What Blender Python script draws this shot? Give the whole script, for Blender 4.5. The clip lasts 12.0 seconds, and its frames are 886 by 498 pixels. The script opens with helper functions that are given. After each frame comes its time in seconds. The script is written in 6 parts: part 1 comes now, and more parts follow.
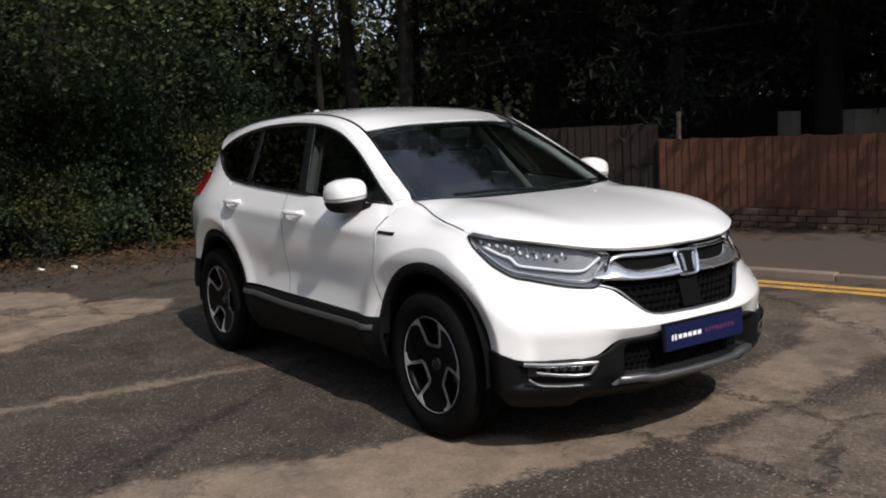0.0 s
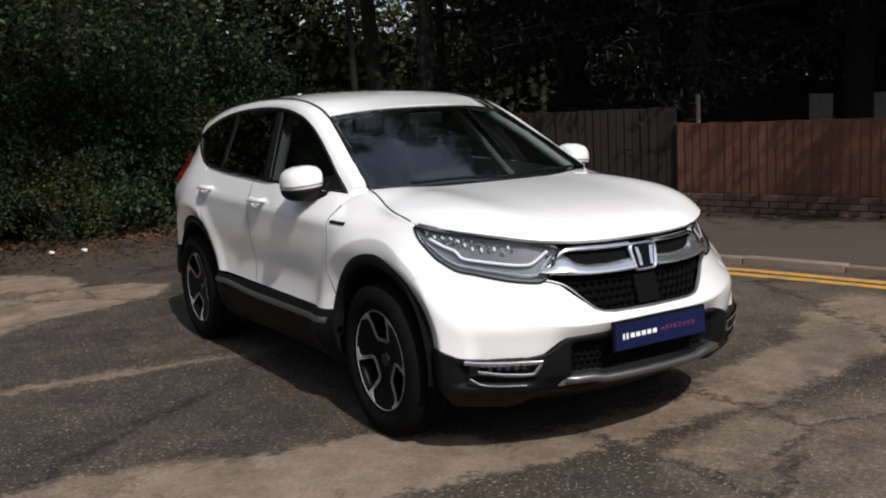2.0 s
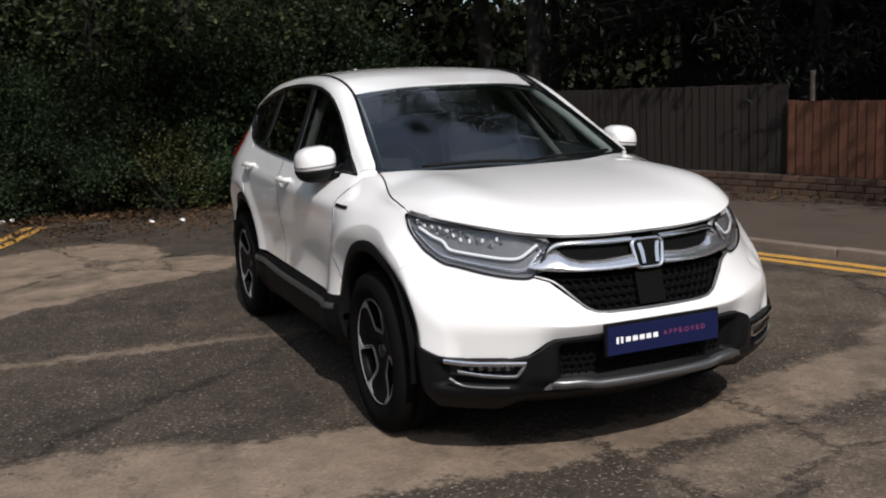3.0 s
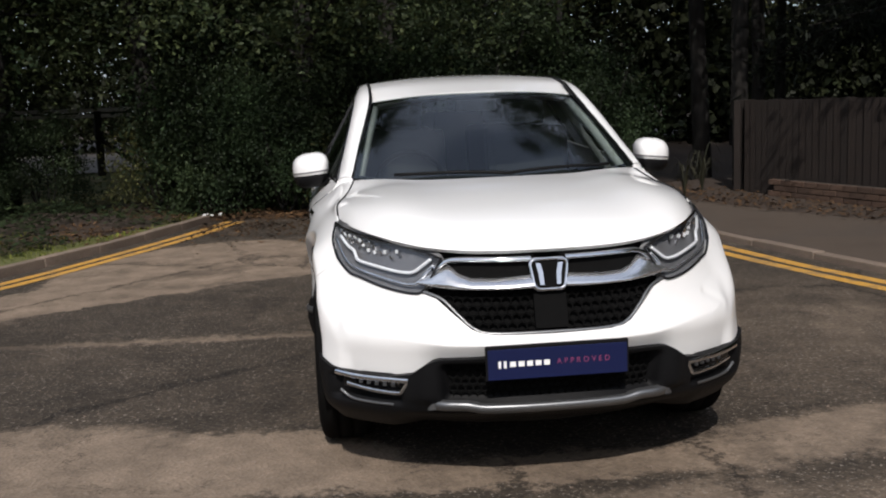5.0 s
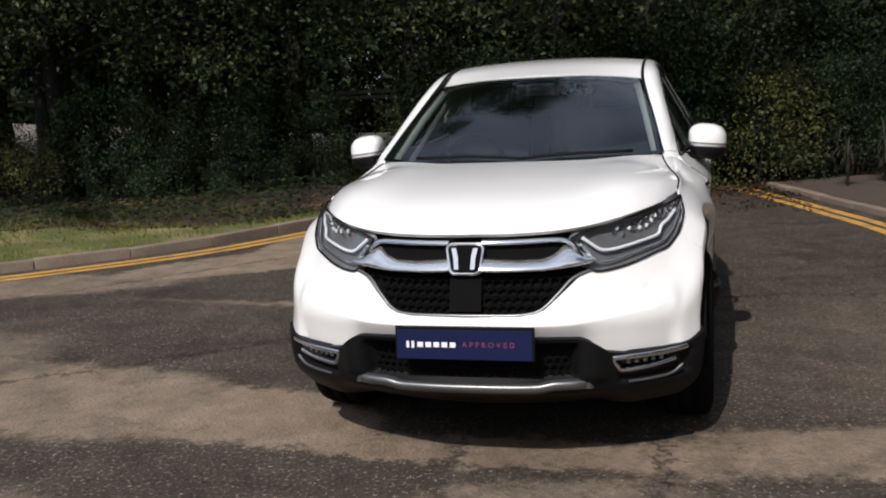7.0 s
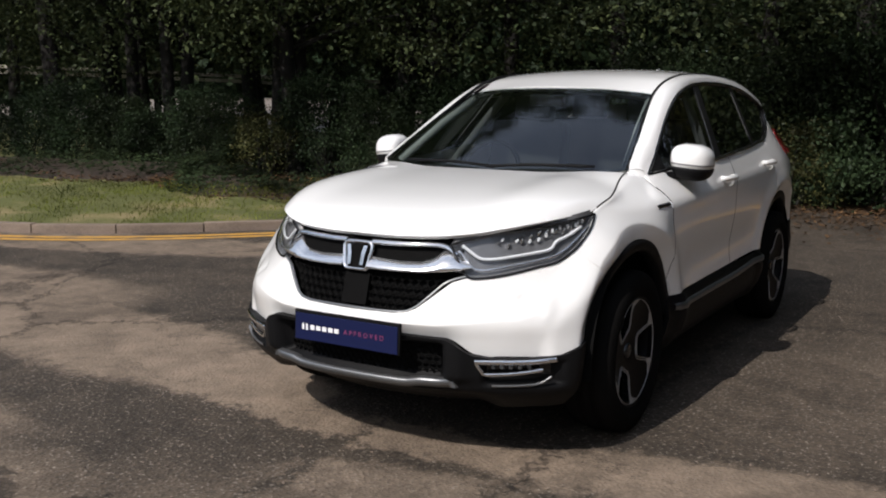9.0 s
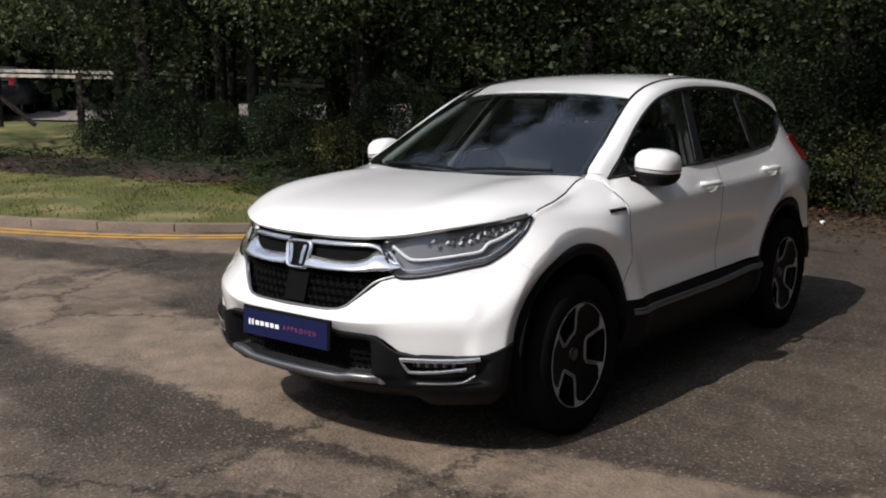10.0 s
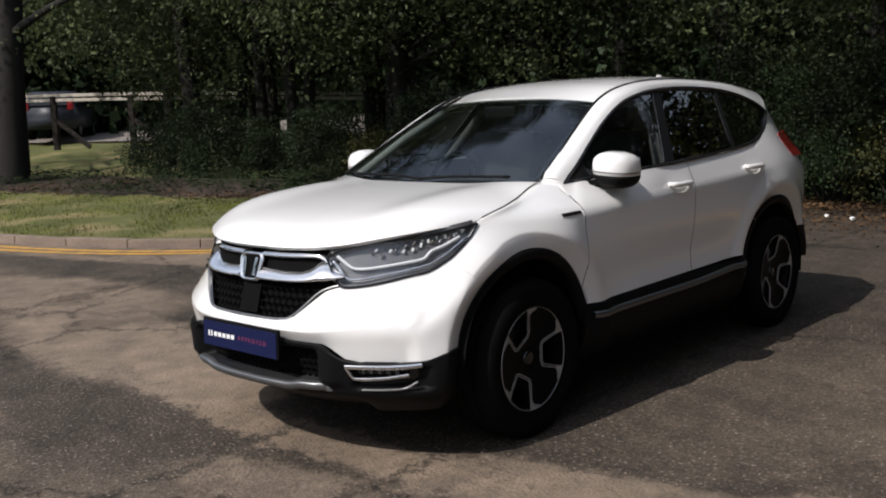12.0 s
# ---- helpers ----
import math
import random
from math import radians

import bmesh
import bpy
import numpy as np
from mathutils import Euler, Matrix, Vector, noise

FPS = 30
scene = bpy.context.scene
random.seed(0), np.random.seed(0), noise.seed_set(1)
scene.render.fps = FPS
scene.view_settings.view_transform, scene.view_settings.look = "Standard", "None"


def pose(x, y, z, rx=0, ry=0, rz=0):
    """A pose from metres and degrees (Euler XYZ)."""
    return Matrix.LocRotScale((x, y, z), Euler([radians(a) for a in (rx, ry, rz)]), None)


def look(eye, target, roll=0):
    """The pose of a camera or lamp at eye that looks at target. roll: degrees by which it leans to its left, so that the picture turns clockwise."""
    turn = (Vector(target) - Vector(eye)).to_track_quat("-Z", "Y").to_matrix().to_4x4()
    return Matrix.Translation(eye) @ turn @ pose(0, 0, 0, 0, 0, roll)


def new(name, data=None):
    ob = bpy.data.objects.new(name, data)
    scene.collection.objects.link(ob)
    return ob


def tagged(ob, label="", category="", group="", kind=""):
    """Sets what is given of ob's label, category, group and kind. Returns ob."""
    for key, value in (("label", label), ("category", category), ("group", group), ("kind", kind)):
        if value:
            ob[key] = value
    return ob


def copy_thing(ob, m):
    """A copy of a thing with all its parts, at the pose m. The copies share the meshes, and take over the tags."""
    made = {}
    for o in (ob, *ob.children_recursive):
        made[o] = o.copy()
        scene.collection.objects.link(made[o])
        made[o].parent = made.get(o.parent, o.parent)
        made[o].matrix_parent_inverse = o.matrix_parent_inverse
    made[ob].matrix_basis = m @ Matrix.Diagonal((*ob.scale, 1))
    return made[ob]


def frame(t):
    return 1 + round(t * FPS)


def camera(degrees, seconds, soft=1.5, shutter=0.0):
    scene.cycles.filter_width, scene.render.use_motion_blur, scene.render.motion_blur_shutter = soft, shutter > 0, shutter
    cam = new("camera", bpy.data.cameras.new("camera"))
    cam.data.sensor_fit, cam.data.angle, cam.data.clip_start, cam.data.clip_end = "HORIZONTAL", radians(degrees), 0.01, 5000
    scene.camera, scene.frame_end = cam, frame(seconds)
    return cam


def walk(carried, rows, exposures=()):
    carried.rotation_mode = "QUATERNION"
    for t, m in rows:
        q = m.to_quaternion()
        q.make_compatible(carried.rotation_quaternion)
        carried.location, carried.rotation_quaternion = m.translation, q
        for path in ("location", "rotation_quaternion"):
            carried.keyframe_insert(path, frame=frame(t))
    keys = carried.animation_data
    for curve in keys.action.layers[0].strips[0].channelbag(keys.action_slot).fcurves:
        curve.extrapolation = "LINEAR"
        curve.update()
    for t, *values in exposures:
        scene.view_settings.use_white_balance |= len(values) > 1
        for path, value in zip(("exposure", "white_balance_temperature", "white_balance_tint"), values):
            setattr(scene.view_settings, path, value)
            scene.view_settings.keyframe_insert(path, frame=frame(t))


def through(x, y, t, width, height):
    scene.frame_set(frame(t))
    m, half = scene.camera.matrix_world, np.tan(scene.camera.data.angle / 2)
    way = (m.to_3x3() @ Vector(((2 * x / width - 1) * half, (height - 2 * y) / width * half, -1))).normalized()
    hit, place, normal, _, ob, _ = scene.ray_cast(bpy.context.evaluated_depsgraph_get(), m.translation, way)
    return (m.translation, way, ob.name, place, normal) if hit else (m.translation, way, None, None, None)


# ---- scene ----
cam = camera(48.7, 12.0, soft=2.0)
PATH = [
    (0, (-3.429, -3.931, 1.55), (-2.316, -2.29, 1.289), -3.0),
    (0.5, (-3.426, -3.929, 1.554), (-2.307, -2.292, 1.293), -2.9),
    (1, (-3.372, -3.944, 1.543), (-2.249, -2.309, 1.286), -3.0),
    (1.5, (-3.161, -3.983, 1.543), (-2.096, -2.312, 1.273), -3.1),
    (2, (-2.925, -4.015, 1.542), (-1.899, -2.323, 1.25), -3.0),
    (2.5, (-2.598, -4.028, 1.547), (-1.687, -2.276, 1.227), -2.8),
    (4.5, (-1.109, -4.379, 1.519), (-0.788, -2.428, 1.219), -2.3),
    (5, (-0.752, -4.397, 1.49), (-0.552, -2.429, 1.195), -2.3),
    (5.5, (-0.346, -4.42, 1.476), (-0.311, -2.442, 1.177), -2.4),
    (6, (0.085, -4.527, 1.483), (-0.064, -2.554, 1.19), -1.2),
    (6.5, (0.471, -4.476, 1.451), (0.137, -2.528, 1.145), -2.2),
    (8.5, (2.039, -4.245, 1.517), (1.113, -2.499, 1.211), 0.1),
    (9, (2.384, -4.093, 1.516), (1.354, -2.408, 1.198), 0.3),
    (9.5, (2.692, -3.913, 1.517), (1.567, -2.286, 1.214), -0.0),
    (10, (3.054, -3.757, 1.523), (1.834, -2.202, 1.212), 0.2),
    (10.5, (3.238, -3.602, 1.525), (1.959, -2.094, 1.221), -0.2),
    (11, (3.388, -3.504, 1.527), (2.068, -2.032, 1.228), -1.8),
    (11.5, (3.458, -3.471, 1.514), (2.142, -1.996, 1.213), -1.6),
    (12, (3.498, -3.484, 1.527), (2.174, -2.014, 1.234), -2.0),
]
walk(cam, [(t, look(eye, target, roll)) for t, eye, target, roll in PATH],
     [(0, 0.25), (2.5, 0.22), (5.5, 0.18), (6.5, 0.23), (9.5, 0.33), (12, 0.35)])

# ---- sky, sun and exposure ----
SUN_WAY = Vector((0.15, 1.0, -1.0)).normalized()      # the way the sunlight travels
world = bpy.data.worlds.new("sky")
scene.world = world
world.use_nodes = True
wn = world.node_tree.nodes
sky = wn.new("ShaderNodeTexSky")
sky.sky_type, sky.sun_disc = "NISHITA", False
sky.sun_elevation = math.asin(-SUN_WAY.z)
sky.sun_rotation = math.atan2(-SUN_WAY.x, -SUN_WAY.y)
sky.air_density, sky.dust_density = 1.0, 2.0
# broken cloud over the whole sky
wl = world.node_tree.links
way = wn.new("ShaderNodeTexCoord")
cloud = wn.new("ShaderNodeTexNoise")
cloud.inputs["Scale"].default_value, cloud.inputs["Detail"].default_value, cloud.inputs["Roughness"].default_value = 1.7, 7, 0.55
cover = wn.new("ShaderNodeMapRange")
cover.interpolation_type = "SMOOTHSTEP"
cover.inputs["From Min"].default_value, cover.inputs["From Max"].default_value = 0.36, 0.66
cover.inputs["To Min"].default_value, cover.inputs["To Max"].default_value = 0.25, 0.95
overcast = wn.new("ShaderNodeMix")
overcast.data_type = "RGBA"
overcast.inputs["B"].default_value = (6.1, 6.75, 8.1, 1)
wl.new(way.outputs["Generated"], cloud.inputs["Vector"])
wl.new(cloud.outputs["Fac"], cover.inputs["Value"])
wl.new(cover.outputs[0], overcast.inputs["Factor"])
wl.new(sky.outputs[0], overcast.inputs["A"])
wl.new(overcast.outputs["Result"], wn["Background"].inputs["Color"])
wn["Background"].inputs["Strength"].default_value = 0.094
sun = new("sun", bpy.data.lights.new("sun", "SUN"))
sun.data.energy, sun.data.angle, sun.data.color = 3.5, radians(0.6), (1.0, 0.94, 0.90)
sun.matrix_world = look((0, -30, 30), Vector((0, -30, 30)) + SUN_WAY)

# ---- materials ----
def material(name, color, rough=0.6, metal=0.0, vary=0.25, scale=3.0, fine=60.0, bump=0.15, bump_scale=None,
             second=None, second_amount=0.5, coat=0.0, spec=0.5, per_object=0.0, per_island=0.0):
    """A plain surface with two scales of mottling, an optional second colour in blotches, and fine relief."""
    m = bpy.data.materials.new(name)
    m.use_nodes = True
    n, l = m.node_tree.nodes, m.node_tree.links
    b = n["Principled BSDF"]
    co = n.new("ShaderNodeTexCoord").outputs["Object"]
    big, small = n.new("ShaderNodeTexNoise"), n.new("ShaderNodeTexNoise")
    big.inputs["Scale"].default_value, small.inputs["Scale"].default_value = scale, fine
    big.inputs["Detail"].default_value, small.inputs["Detail"].default_value = 5, 3
    l.new(co, big.inputs["Vector"]), l.new(co, small.inputs["Vector"])
    base = n.new("ShaderNodeMix")
    base.data_type = "RGBA"
    base.inputs["A"].default_value = (*color, 1)
    base.inputs["B"].default_value = (*(second or color), 1)
    ramp = n.new("ShaderNodeMapRange")
    ramp.inputs["From Min"].default_value, ramp.inputs["From Max"].default_value = 0.62 - 0.3 * second_amount, 0.72 - 0.3 * second_amount + 0.1
    l.new(big.outputs["Fac"], ramp.inputs["Value"]), l.new(ramp.outputs[0], base.inputs["Factor"])
    mul = n.new("ShaderNodeMath")
    mul.operation = "ADD"
    l.new(big.outputs["Fac"], mul.inputs[0]), l.new(small.outputs["Fac"], mul.inputs[1])
    val = n.new("ShaderNodeMapRange")
    val.inputs["From Min"].default_value, val.inputs["From Max"].default_value = 0.6, 1.4
    val.inputs["To Min"].default_value, val.inputs["To Max"].default_value = 1 - vary, 1 + vary
    l.new(mul.outputs[0], val.inputs["Value"])
    hsv = n.new("ShaderNodeHueSaturation")
    l.new(base.outputs["Result"], hsv.inputs["Color"])
    value = val.outputs[0]
    for amount, node, out in ((per_object, "ShaderNodeObjectInfo", "Random"), (per_island, "ShaderNodeNewGeometry", "Random Per Island")):
        if amount:
            r, k = n.new("ShaderNodeMapRange"), n.new("ShaderNodeMath")
            r.inputs["To Min"].default_value, r.inputs["To Max"].default_value = 1 - amount, 1 + amount
            l.new(n.new(node).outputs[out], r.inputs["Value"])
            k.operation = "MULTIPLY"
            l.new(value, k.inputs[0]), l.new(r.outputs[0], k.inputs[1])
            value = k.outputs[0]
    l.new(value, hsv.inputs["Value"])
    l.new(hsv.outputs[0], b.inputs["Base Color"])
    b.inputs["Roughness"].default_value, b.inputs["Metallic"].default_value = rough, metal
    b.inputs["Specular IOR Level"].default_value = spec
    b.inputs["Coat Weight"].default_value, b.inputs["Coat Roughness"].default_value = coat, 0.03
    if bump:
        bp = n.new("ShaderNodeBump")
        bp.inputs["Strength"].default_value, bp.inputs["Distance"].default_value = bump, 0.01
        fine_bump = n.new("ShaderNodeTexNoise")
        fine_bump.inputs["Scale"].default_value, fine_bump.inputs["Detail"].default_value = bump_scale or fine, 4
        l.new(co, fine_bump.inputs["Vector"])
        l.new(fine_bump.outputs["Fac"], bp.inputs["Height"]), l.new(bp.outputs[0], b.inputs["Normal"])
    return m


def glass(name, tint, rough=0.0, gloss=1.62):
    """A thin pane: clear or tinted, with a mirror-like gloss that grows at grazing angles."""
    m = bpy.data.materials.new(name)
    m.use_nodes = True
    n, l = m.node_tree.nodes, m.node_tree.links
    n.remove(n["Principled BSDF"])
    t, g, mix, fr = n.new("ShaderNodeBsdfTransparent"), n.new("ShaderNodeBsdfGlossy"), n.new("ShaderNodeMixShader"), n.new("ShaderNodeLayerWeight")
    t.inputs["Color"].default_value = (*tint, 1)
    g.inputs["Roughness"].default_value = rough
    g.inputs["Color"].default_value = (0.95, 0.97, 1.0, 1)
    # gloss from straight-on to grazing, the same from both sides of the pane
    f0 = ((gloss - 1) / (gloss + 1)) ** 2
    fr.inputs["Blend"].default_value = 0.5
    steep, span, fac = n.new("ShaderNodeMath"), n.new("ShaderNodeMath"), n.new("ShaderNodeMath")
    steep.operation, span.operation, fac.operation = "POWER", "MULTIPLY", "ADD"
    steep.inputs[1].default_value, span.inputs[1].default_value, fac.inputs[1].default_value = 5.0, 1 - f0, f0
    l.new(fr.outputs["Facing"], steep.inputs[0]), l.new(steep.outputs[0], span.inputs[0]), l.new(span.outputs[0], fac.inputs[0])
    l.new(fac.outputs[0], mix.inputs["Fac"]), l.new(t.outputs[0], mix.inputs[1]), l.new(g.outputs[0], mix.inputs[2])
    l.new(mix.outputs[0], n["Material Output"].inputs["Surface"])
    return m


def leaf_material(name, color, rough=0.55, through=0.38, spread=0.2):
    m = bpy.data.materials.new(name)
    m.use_nodes = True
    n, l = m.node_tree.nodes, m.node_tree.links
    b = n["Principled BSDF"]
    geo = n.new("ShaderNodeNewGeometry")
    ramp = n.new("ShaderNodeValToRGB")
    e = ramp.color_ramp.elements
    e[0].color = (color[0] * (1 - spread), color[1] * (1 - spread), color[2] * (1 - spread), 1)
    e[1].color = (color[0] * (1.15 + spread), color[1] * (1 + spread), color[2] * (1 + 0.4 * spread), 1)
    l.new(geo.outputs["Random Per Island"], ramp.inputs["Fac"])
    # broad noise in the leaf colour imitates sunlit clumps and deep shade between them
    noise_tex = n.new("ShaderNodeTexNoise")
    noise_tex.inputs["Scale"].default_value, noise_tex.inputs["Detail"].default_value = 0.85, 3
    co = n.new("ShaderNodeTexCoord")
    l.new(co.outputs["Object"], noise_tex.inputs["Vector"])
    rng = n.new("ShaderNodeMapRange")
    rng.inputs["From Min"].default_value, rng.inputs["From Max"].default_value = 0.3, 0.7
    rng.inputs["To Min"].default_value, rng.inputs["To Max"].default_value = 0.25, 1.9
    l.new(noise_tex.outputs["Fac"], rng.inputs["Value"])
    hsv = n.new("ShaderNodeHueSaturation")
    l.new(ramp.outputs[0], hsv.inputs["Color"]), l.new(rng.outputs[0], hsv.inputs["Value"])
    l.new(hsv.outputs[0], b.inputs["Base Color"])
    b.inputs["Roughness"].default_value = rough
    b.inputs["Specular IOR Level"].default_value = 0.18
    tr, mix = n.new("ShaderNodeBsdfTranslucent"), n.new("ShaderNodeMixShader")
    l.new(hsv.outputs[0], tr.inputs["Color"])
    mix.inputs["Fac"].default_value = through
    l.new(b.outputs[0], mix.inputs[1]), l.new(tr.outputs[0], mix.inputs[2])
    l.new(mix.outputs[0], n["Material Output"].inputs["Surface"])
    return m


def asphalt_material():
    """Worn tarmac: a dark open-textured surface, with paler dusty stretches whose ragged borders are set out in metres."""
    m = bpy.data.materials.new("asphalt")
    m.use_nodes = True
    n, l = m.node_tree.nodes, m.node_tree.links
    b = n["Principled BSDF"]
    co = n.new("ShaderNodeTexCoord").outputs["Object"]

    def noise_node(scale, detail=4, rough=0.6):
        k = n.new("ShaderNodeTexNoise")
        k.inputs["Scale"].default_value, k.inputs["Detail"].default_value, k.inputs["Roughness"].default_value = scale, detail, rough
        l.new(co, k.inputs["Vector"])
        return k

    def math_node(op, a, c=None, clamp=False):
        k = n.new("ShaderNodeMath")
        k.operation, k.use_clamp = op, clamp
        for i, v in enumerate((a, c)):
            if v is None:
                continue
            if isinstance(v, (int, float)):
                k.inputs[i].default_value = v
            else:
                l.new(v, k.inputs[i])
        return k.outputs[0]

    warp = noise_node(2.0, 9, 0.8)
    sub = n.new("ShaderNodeVectorMath")
    sub.operation = "SUBTRACT"
    sub.inputs[1].default_value = (0.5, 0.5, 0.5)
    l.new(warp.outputs["Color"], sub.inputs[0])
    scl = n.new("ShaderNodeVectorMath")
    scl.operation = "SCALE"
    scl.inputs["Scale"].default_value = 0.6
    l.new(sub.outputs[0], scl.inputs[0])
    add = n.new("ShaderNodeVectorMath")
    add.operation = "ADD"
    l.new(co, add.inputs[0]), l.new(scl.outputs[0], add.inputs[1])
    rag = noise_node(11.0, 6, 0.75)
    off = n.new("ShaderNodeVectorMath")
    off.operation = "SUBTRACT"
    off.inputs[1].default_value = (0.5, 0.5, 0.5)
    l.new(rag.outputs["Color"], off.inputs[0])
    fine_scale = n.new("ShaderNodeVectorMath")
    fine_scale.operation = "SCALE"
    fine_scale.inputs["Scale"].default_value = 0.26
    l.new(off.outputs[0], fine_scale.inputs[0])
    both = n.new("ShaderNodeVectorMath")
    both.operation = "ADD"
    l.new(add.outputs[0], both.inputs[0]), l.new(fine_scale.outputs[0], both.inputs[1])
    warped = both.outputs[0]

    def patch(x, y, rx, ry, turn, soft):
        """1 inside a pale or dark patch, 0 outside; soft: how wide its border is."""
        mp = n.new("ShaderNodeMapping")
        mp.vector_type = "TEXTURE"
        mp.inputs["Location"].default_value = (x, y, 0)
        mp.inputs["Rotation"].default_value = (0, 0, radians(turn))
        mp.inputs["Scale"].default_value = (rx, ry, 1e6)
        l.new(warped, mp.inputs["Vector"])
        ln = n.new("ShaderNodeVectorMath")
        ln.operation = "LENGTH"
        l.new(mp.outputs[0], ln.inputs[0])
        r = n.new("ShaderNodeMapRange")
        r.interpolation_type = "SMOOTHSTEP"
        r.inputs["From Min"].default_value, r.inputs["From Max"].default_value = 1 + soft, 1 - soft
        l.new(ln.outputs["Value"], r.inputs["Value"])
        return r.outputs[0]

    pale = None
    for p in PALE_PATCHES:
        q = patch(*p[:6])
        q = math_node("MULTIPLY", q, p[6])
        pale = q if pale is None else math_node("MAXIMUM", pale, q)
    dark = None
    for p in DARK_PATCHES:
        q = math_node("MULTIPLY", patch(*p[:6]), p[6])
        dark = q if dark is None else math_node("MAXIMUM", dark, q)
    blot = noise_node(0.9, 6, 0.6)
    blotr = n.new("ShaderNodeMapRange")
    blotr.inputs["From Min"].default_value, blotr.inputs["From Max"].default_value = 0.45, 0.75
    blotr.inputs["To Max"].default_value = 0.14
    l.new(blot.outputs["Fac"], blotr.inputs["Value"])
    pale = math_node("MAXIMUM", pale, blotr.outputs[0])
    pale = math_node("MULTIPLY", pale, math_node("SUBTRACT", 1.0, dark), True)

    # stones in the surface
    vor = n.new("ShaderNodeTexVoronoi")
    vor.inputs["Scale"].default_value = 58
    l.new(co, vor.inputs["Vector"])
    grit = noise_node(160, 3, 0.7)
    stones = n.new("ShaderNodeMapRange")
    l.new(vor.outputs["Color"], stones.inputs["Value"])
    stones.inputs["To Min"].default_value, stones.inputs["To Max"].default_value = 0.55, 1.5
    gritr = n.new("ShaderNodeMapRange")
    l.new(grit.outputs["Fac"], gritr.inputs["Value"])
    gritr.inputs["From Min"].default_value, gritr.inputs["From Max"].default_value = 0.3, 0.7
    gritr.inputs["To Min"].default_value, gritr.inputs["To Max"].default_value = 0.75, 1.25
    speck = noise_node(52, 3, 0.6)
    speckr = n.new("ShaderNodeMapRange")
    speckr.inputs["From Min"].default_value, speckr.inputs["From Max"].default_value = 0.59, 0.66
    l.new(speck.outputs["Fac"], speckr.inputs["Value"])
    col = n.new("ShaderNodeMix")
    col.data_type = "RGBA"
    col.inputs["A"].default_value, col.inputs["B"].default_value = (*ASPHALT_DARK, 1), (*ASPHALT_PALE, 1)
    l.new(pale, col.inputs["Factor"])
    col2 = n.new("ShaderNodeMix")
    col2.data_type = "RGBA"
    col2.inputs["B"].default_value = (0.33, 0.29, 0.245, 1)
    l.new(col.outputs["Result"], col2.inputs["A"])
    bare = math_node("SUBTRACT", 1.0, math_node("MULTIPLY", pale, 0.75))
    l.new(math_node("MULTIPLY", math_node("MULTIPLY", speckr.outputs[0], 0.6), bare), col2.inputs["Factor"])
    hsv = n.new("ShaderNodeHueSaturation")
    l.new(col2.outputs["Result"], hsv.inputs["Color"])
    mottle = noise_node(3.2, 7, 0.65)
    mottler = n.new("ShaderNodeMapRange")
    l.new(mottle.outputs["Fac"], mottler.inputs["Value"])
    mottler.inputs["From Min"].default_value, mottler.inputs["From Max"].default_value = 0.3, 0.7
    mottler.inputs["To Min"].default_value, mottler.inputs["To Max"].default_value = 0.66, 1.34
    stain = noise_node(0.75, 9, 0.7)
    stainr = n.new("ShaderNodeMapRange")
    stainr.interpolation_type = "SMOOTHSTEP"
    l.new(stain.outputs["Fac"], stainr.inputs["Value"])
    stainr.inputs["From Min"].default_value, stainr.inputs["From Max"].default_value = 0.52, 0.60
    stainr.inputs["To Min"].default_value, stainr.inputs["To Max"].default_value = 1.08, 0.74
    grain = math_node("SUBTRACT", math_node("MULTIPLY", stones.outputs[0], gritr.outputs[0]), 1.0)
    grain = math_node("ADD", math_node("MULTIPLY", grain, bare), 1.0)
    soften = math_node("MULTIPLY", stainr.outputs[0], grain)
    soften = math_node("MULTIPLY", soften, mottler.outputs[0])
    l.new(soften, hsv.inputs["Value"])
    # cracks: thin wandering lines
    crack = n.new("ShaderNodeTexVoronoi")
    crack.feature = "DISTANCE_TO_EDGE"
    crack.inputs["Scale"].default_value = 0.28
    l.new(warped, crack.inputs["Vector"])
    cr = n.new("ShaderNodeMapRange")
    cr.inputs["From Min"].default_value, cr.inputs["From Max"].default_value = 0.0015, 0.006
    cr.inputs["To Min"].default_value = 0.45
    l.new(crack.outputs["Distance"], cr.inputs["Value"])
    # a finer net of hairline cracks, broken up by a mask
    hair = n.new("ShaderNodeTexVoronoi")
    hair.feature = "DISTANCE_TO_EDGE"
    hair.inputs["Scale"].default_value = 1.15
    l.new(warped, hair.inputs["Vector"])
    hr = n.new("ShaderNodeMapRange")
    hr.inputs["From Min"].default_value, hr.inputs["From Max"].default_value = 0.002, 0.011
    hr.inputs["To Min"].default_value, hr.inputs["To Max"].default_value = 0.66, 0.0
    l.new(hair.outputs["Distance"], hr.inputs["Value"])
    mask = noise_node(1.3, 4, 0.6)
    mk = n.new("ShaderNodeMapRange")
    mk.inputs["From Min"].default_value, mk.inputs["From Max"].default_value = 0.47, 0.56
    l.new(mask.outputs["Fac"], mk.inputs["Value"])
    lines = math_node("MULTIPLY", cr.outputs[0], math_node("SUBTRACT", 1.0, math_node("MULTIPLY", hr.outputs[0], mk.outputs[0])))
    final = n.new("ShaderNodeHueSaturation")
    l.new(hsv.outputs[0], final.inputs["Color"]), l.new(lines, final.inputs["Value"])
    l.new(final.outputs[0], b.inputs["Base Color"])
    b.inputs["Roughness"].default_value = 0.82
    b.inputs["Specular IOR Level"].default_value = 0.35
    bp = n.new("ShaderNodeBump")
    bp.inputs["Strength"].default_value, bp.inputs["Distance"].default_value = 0.7, 0.006
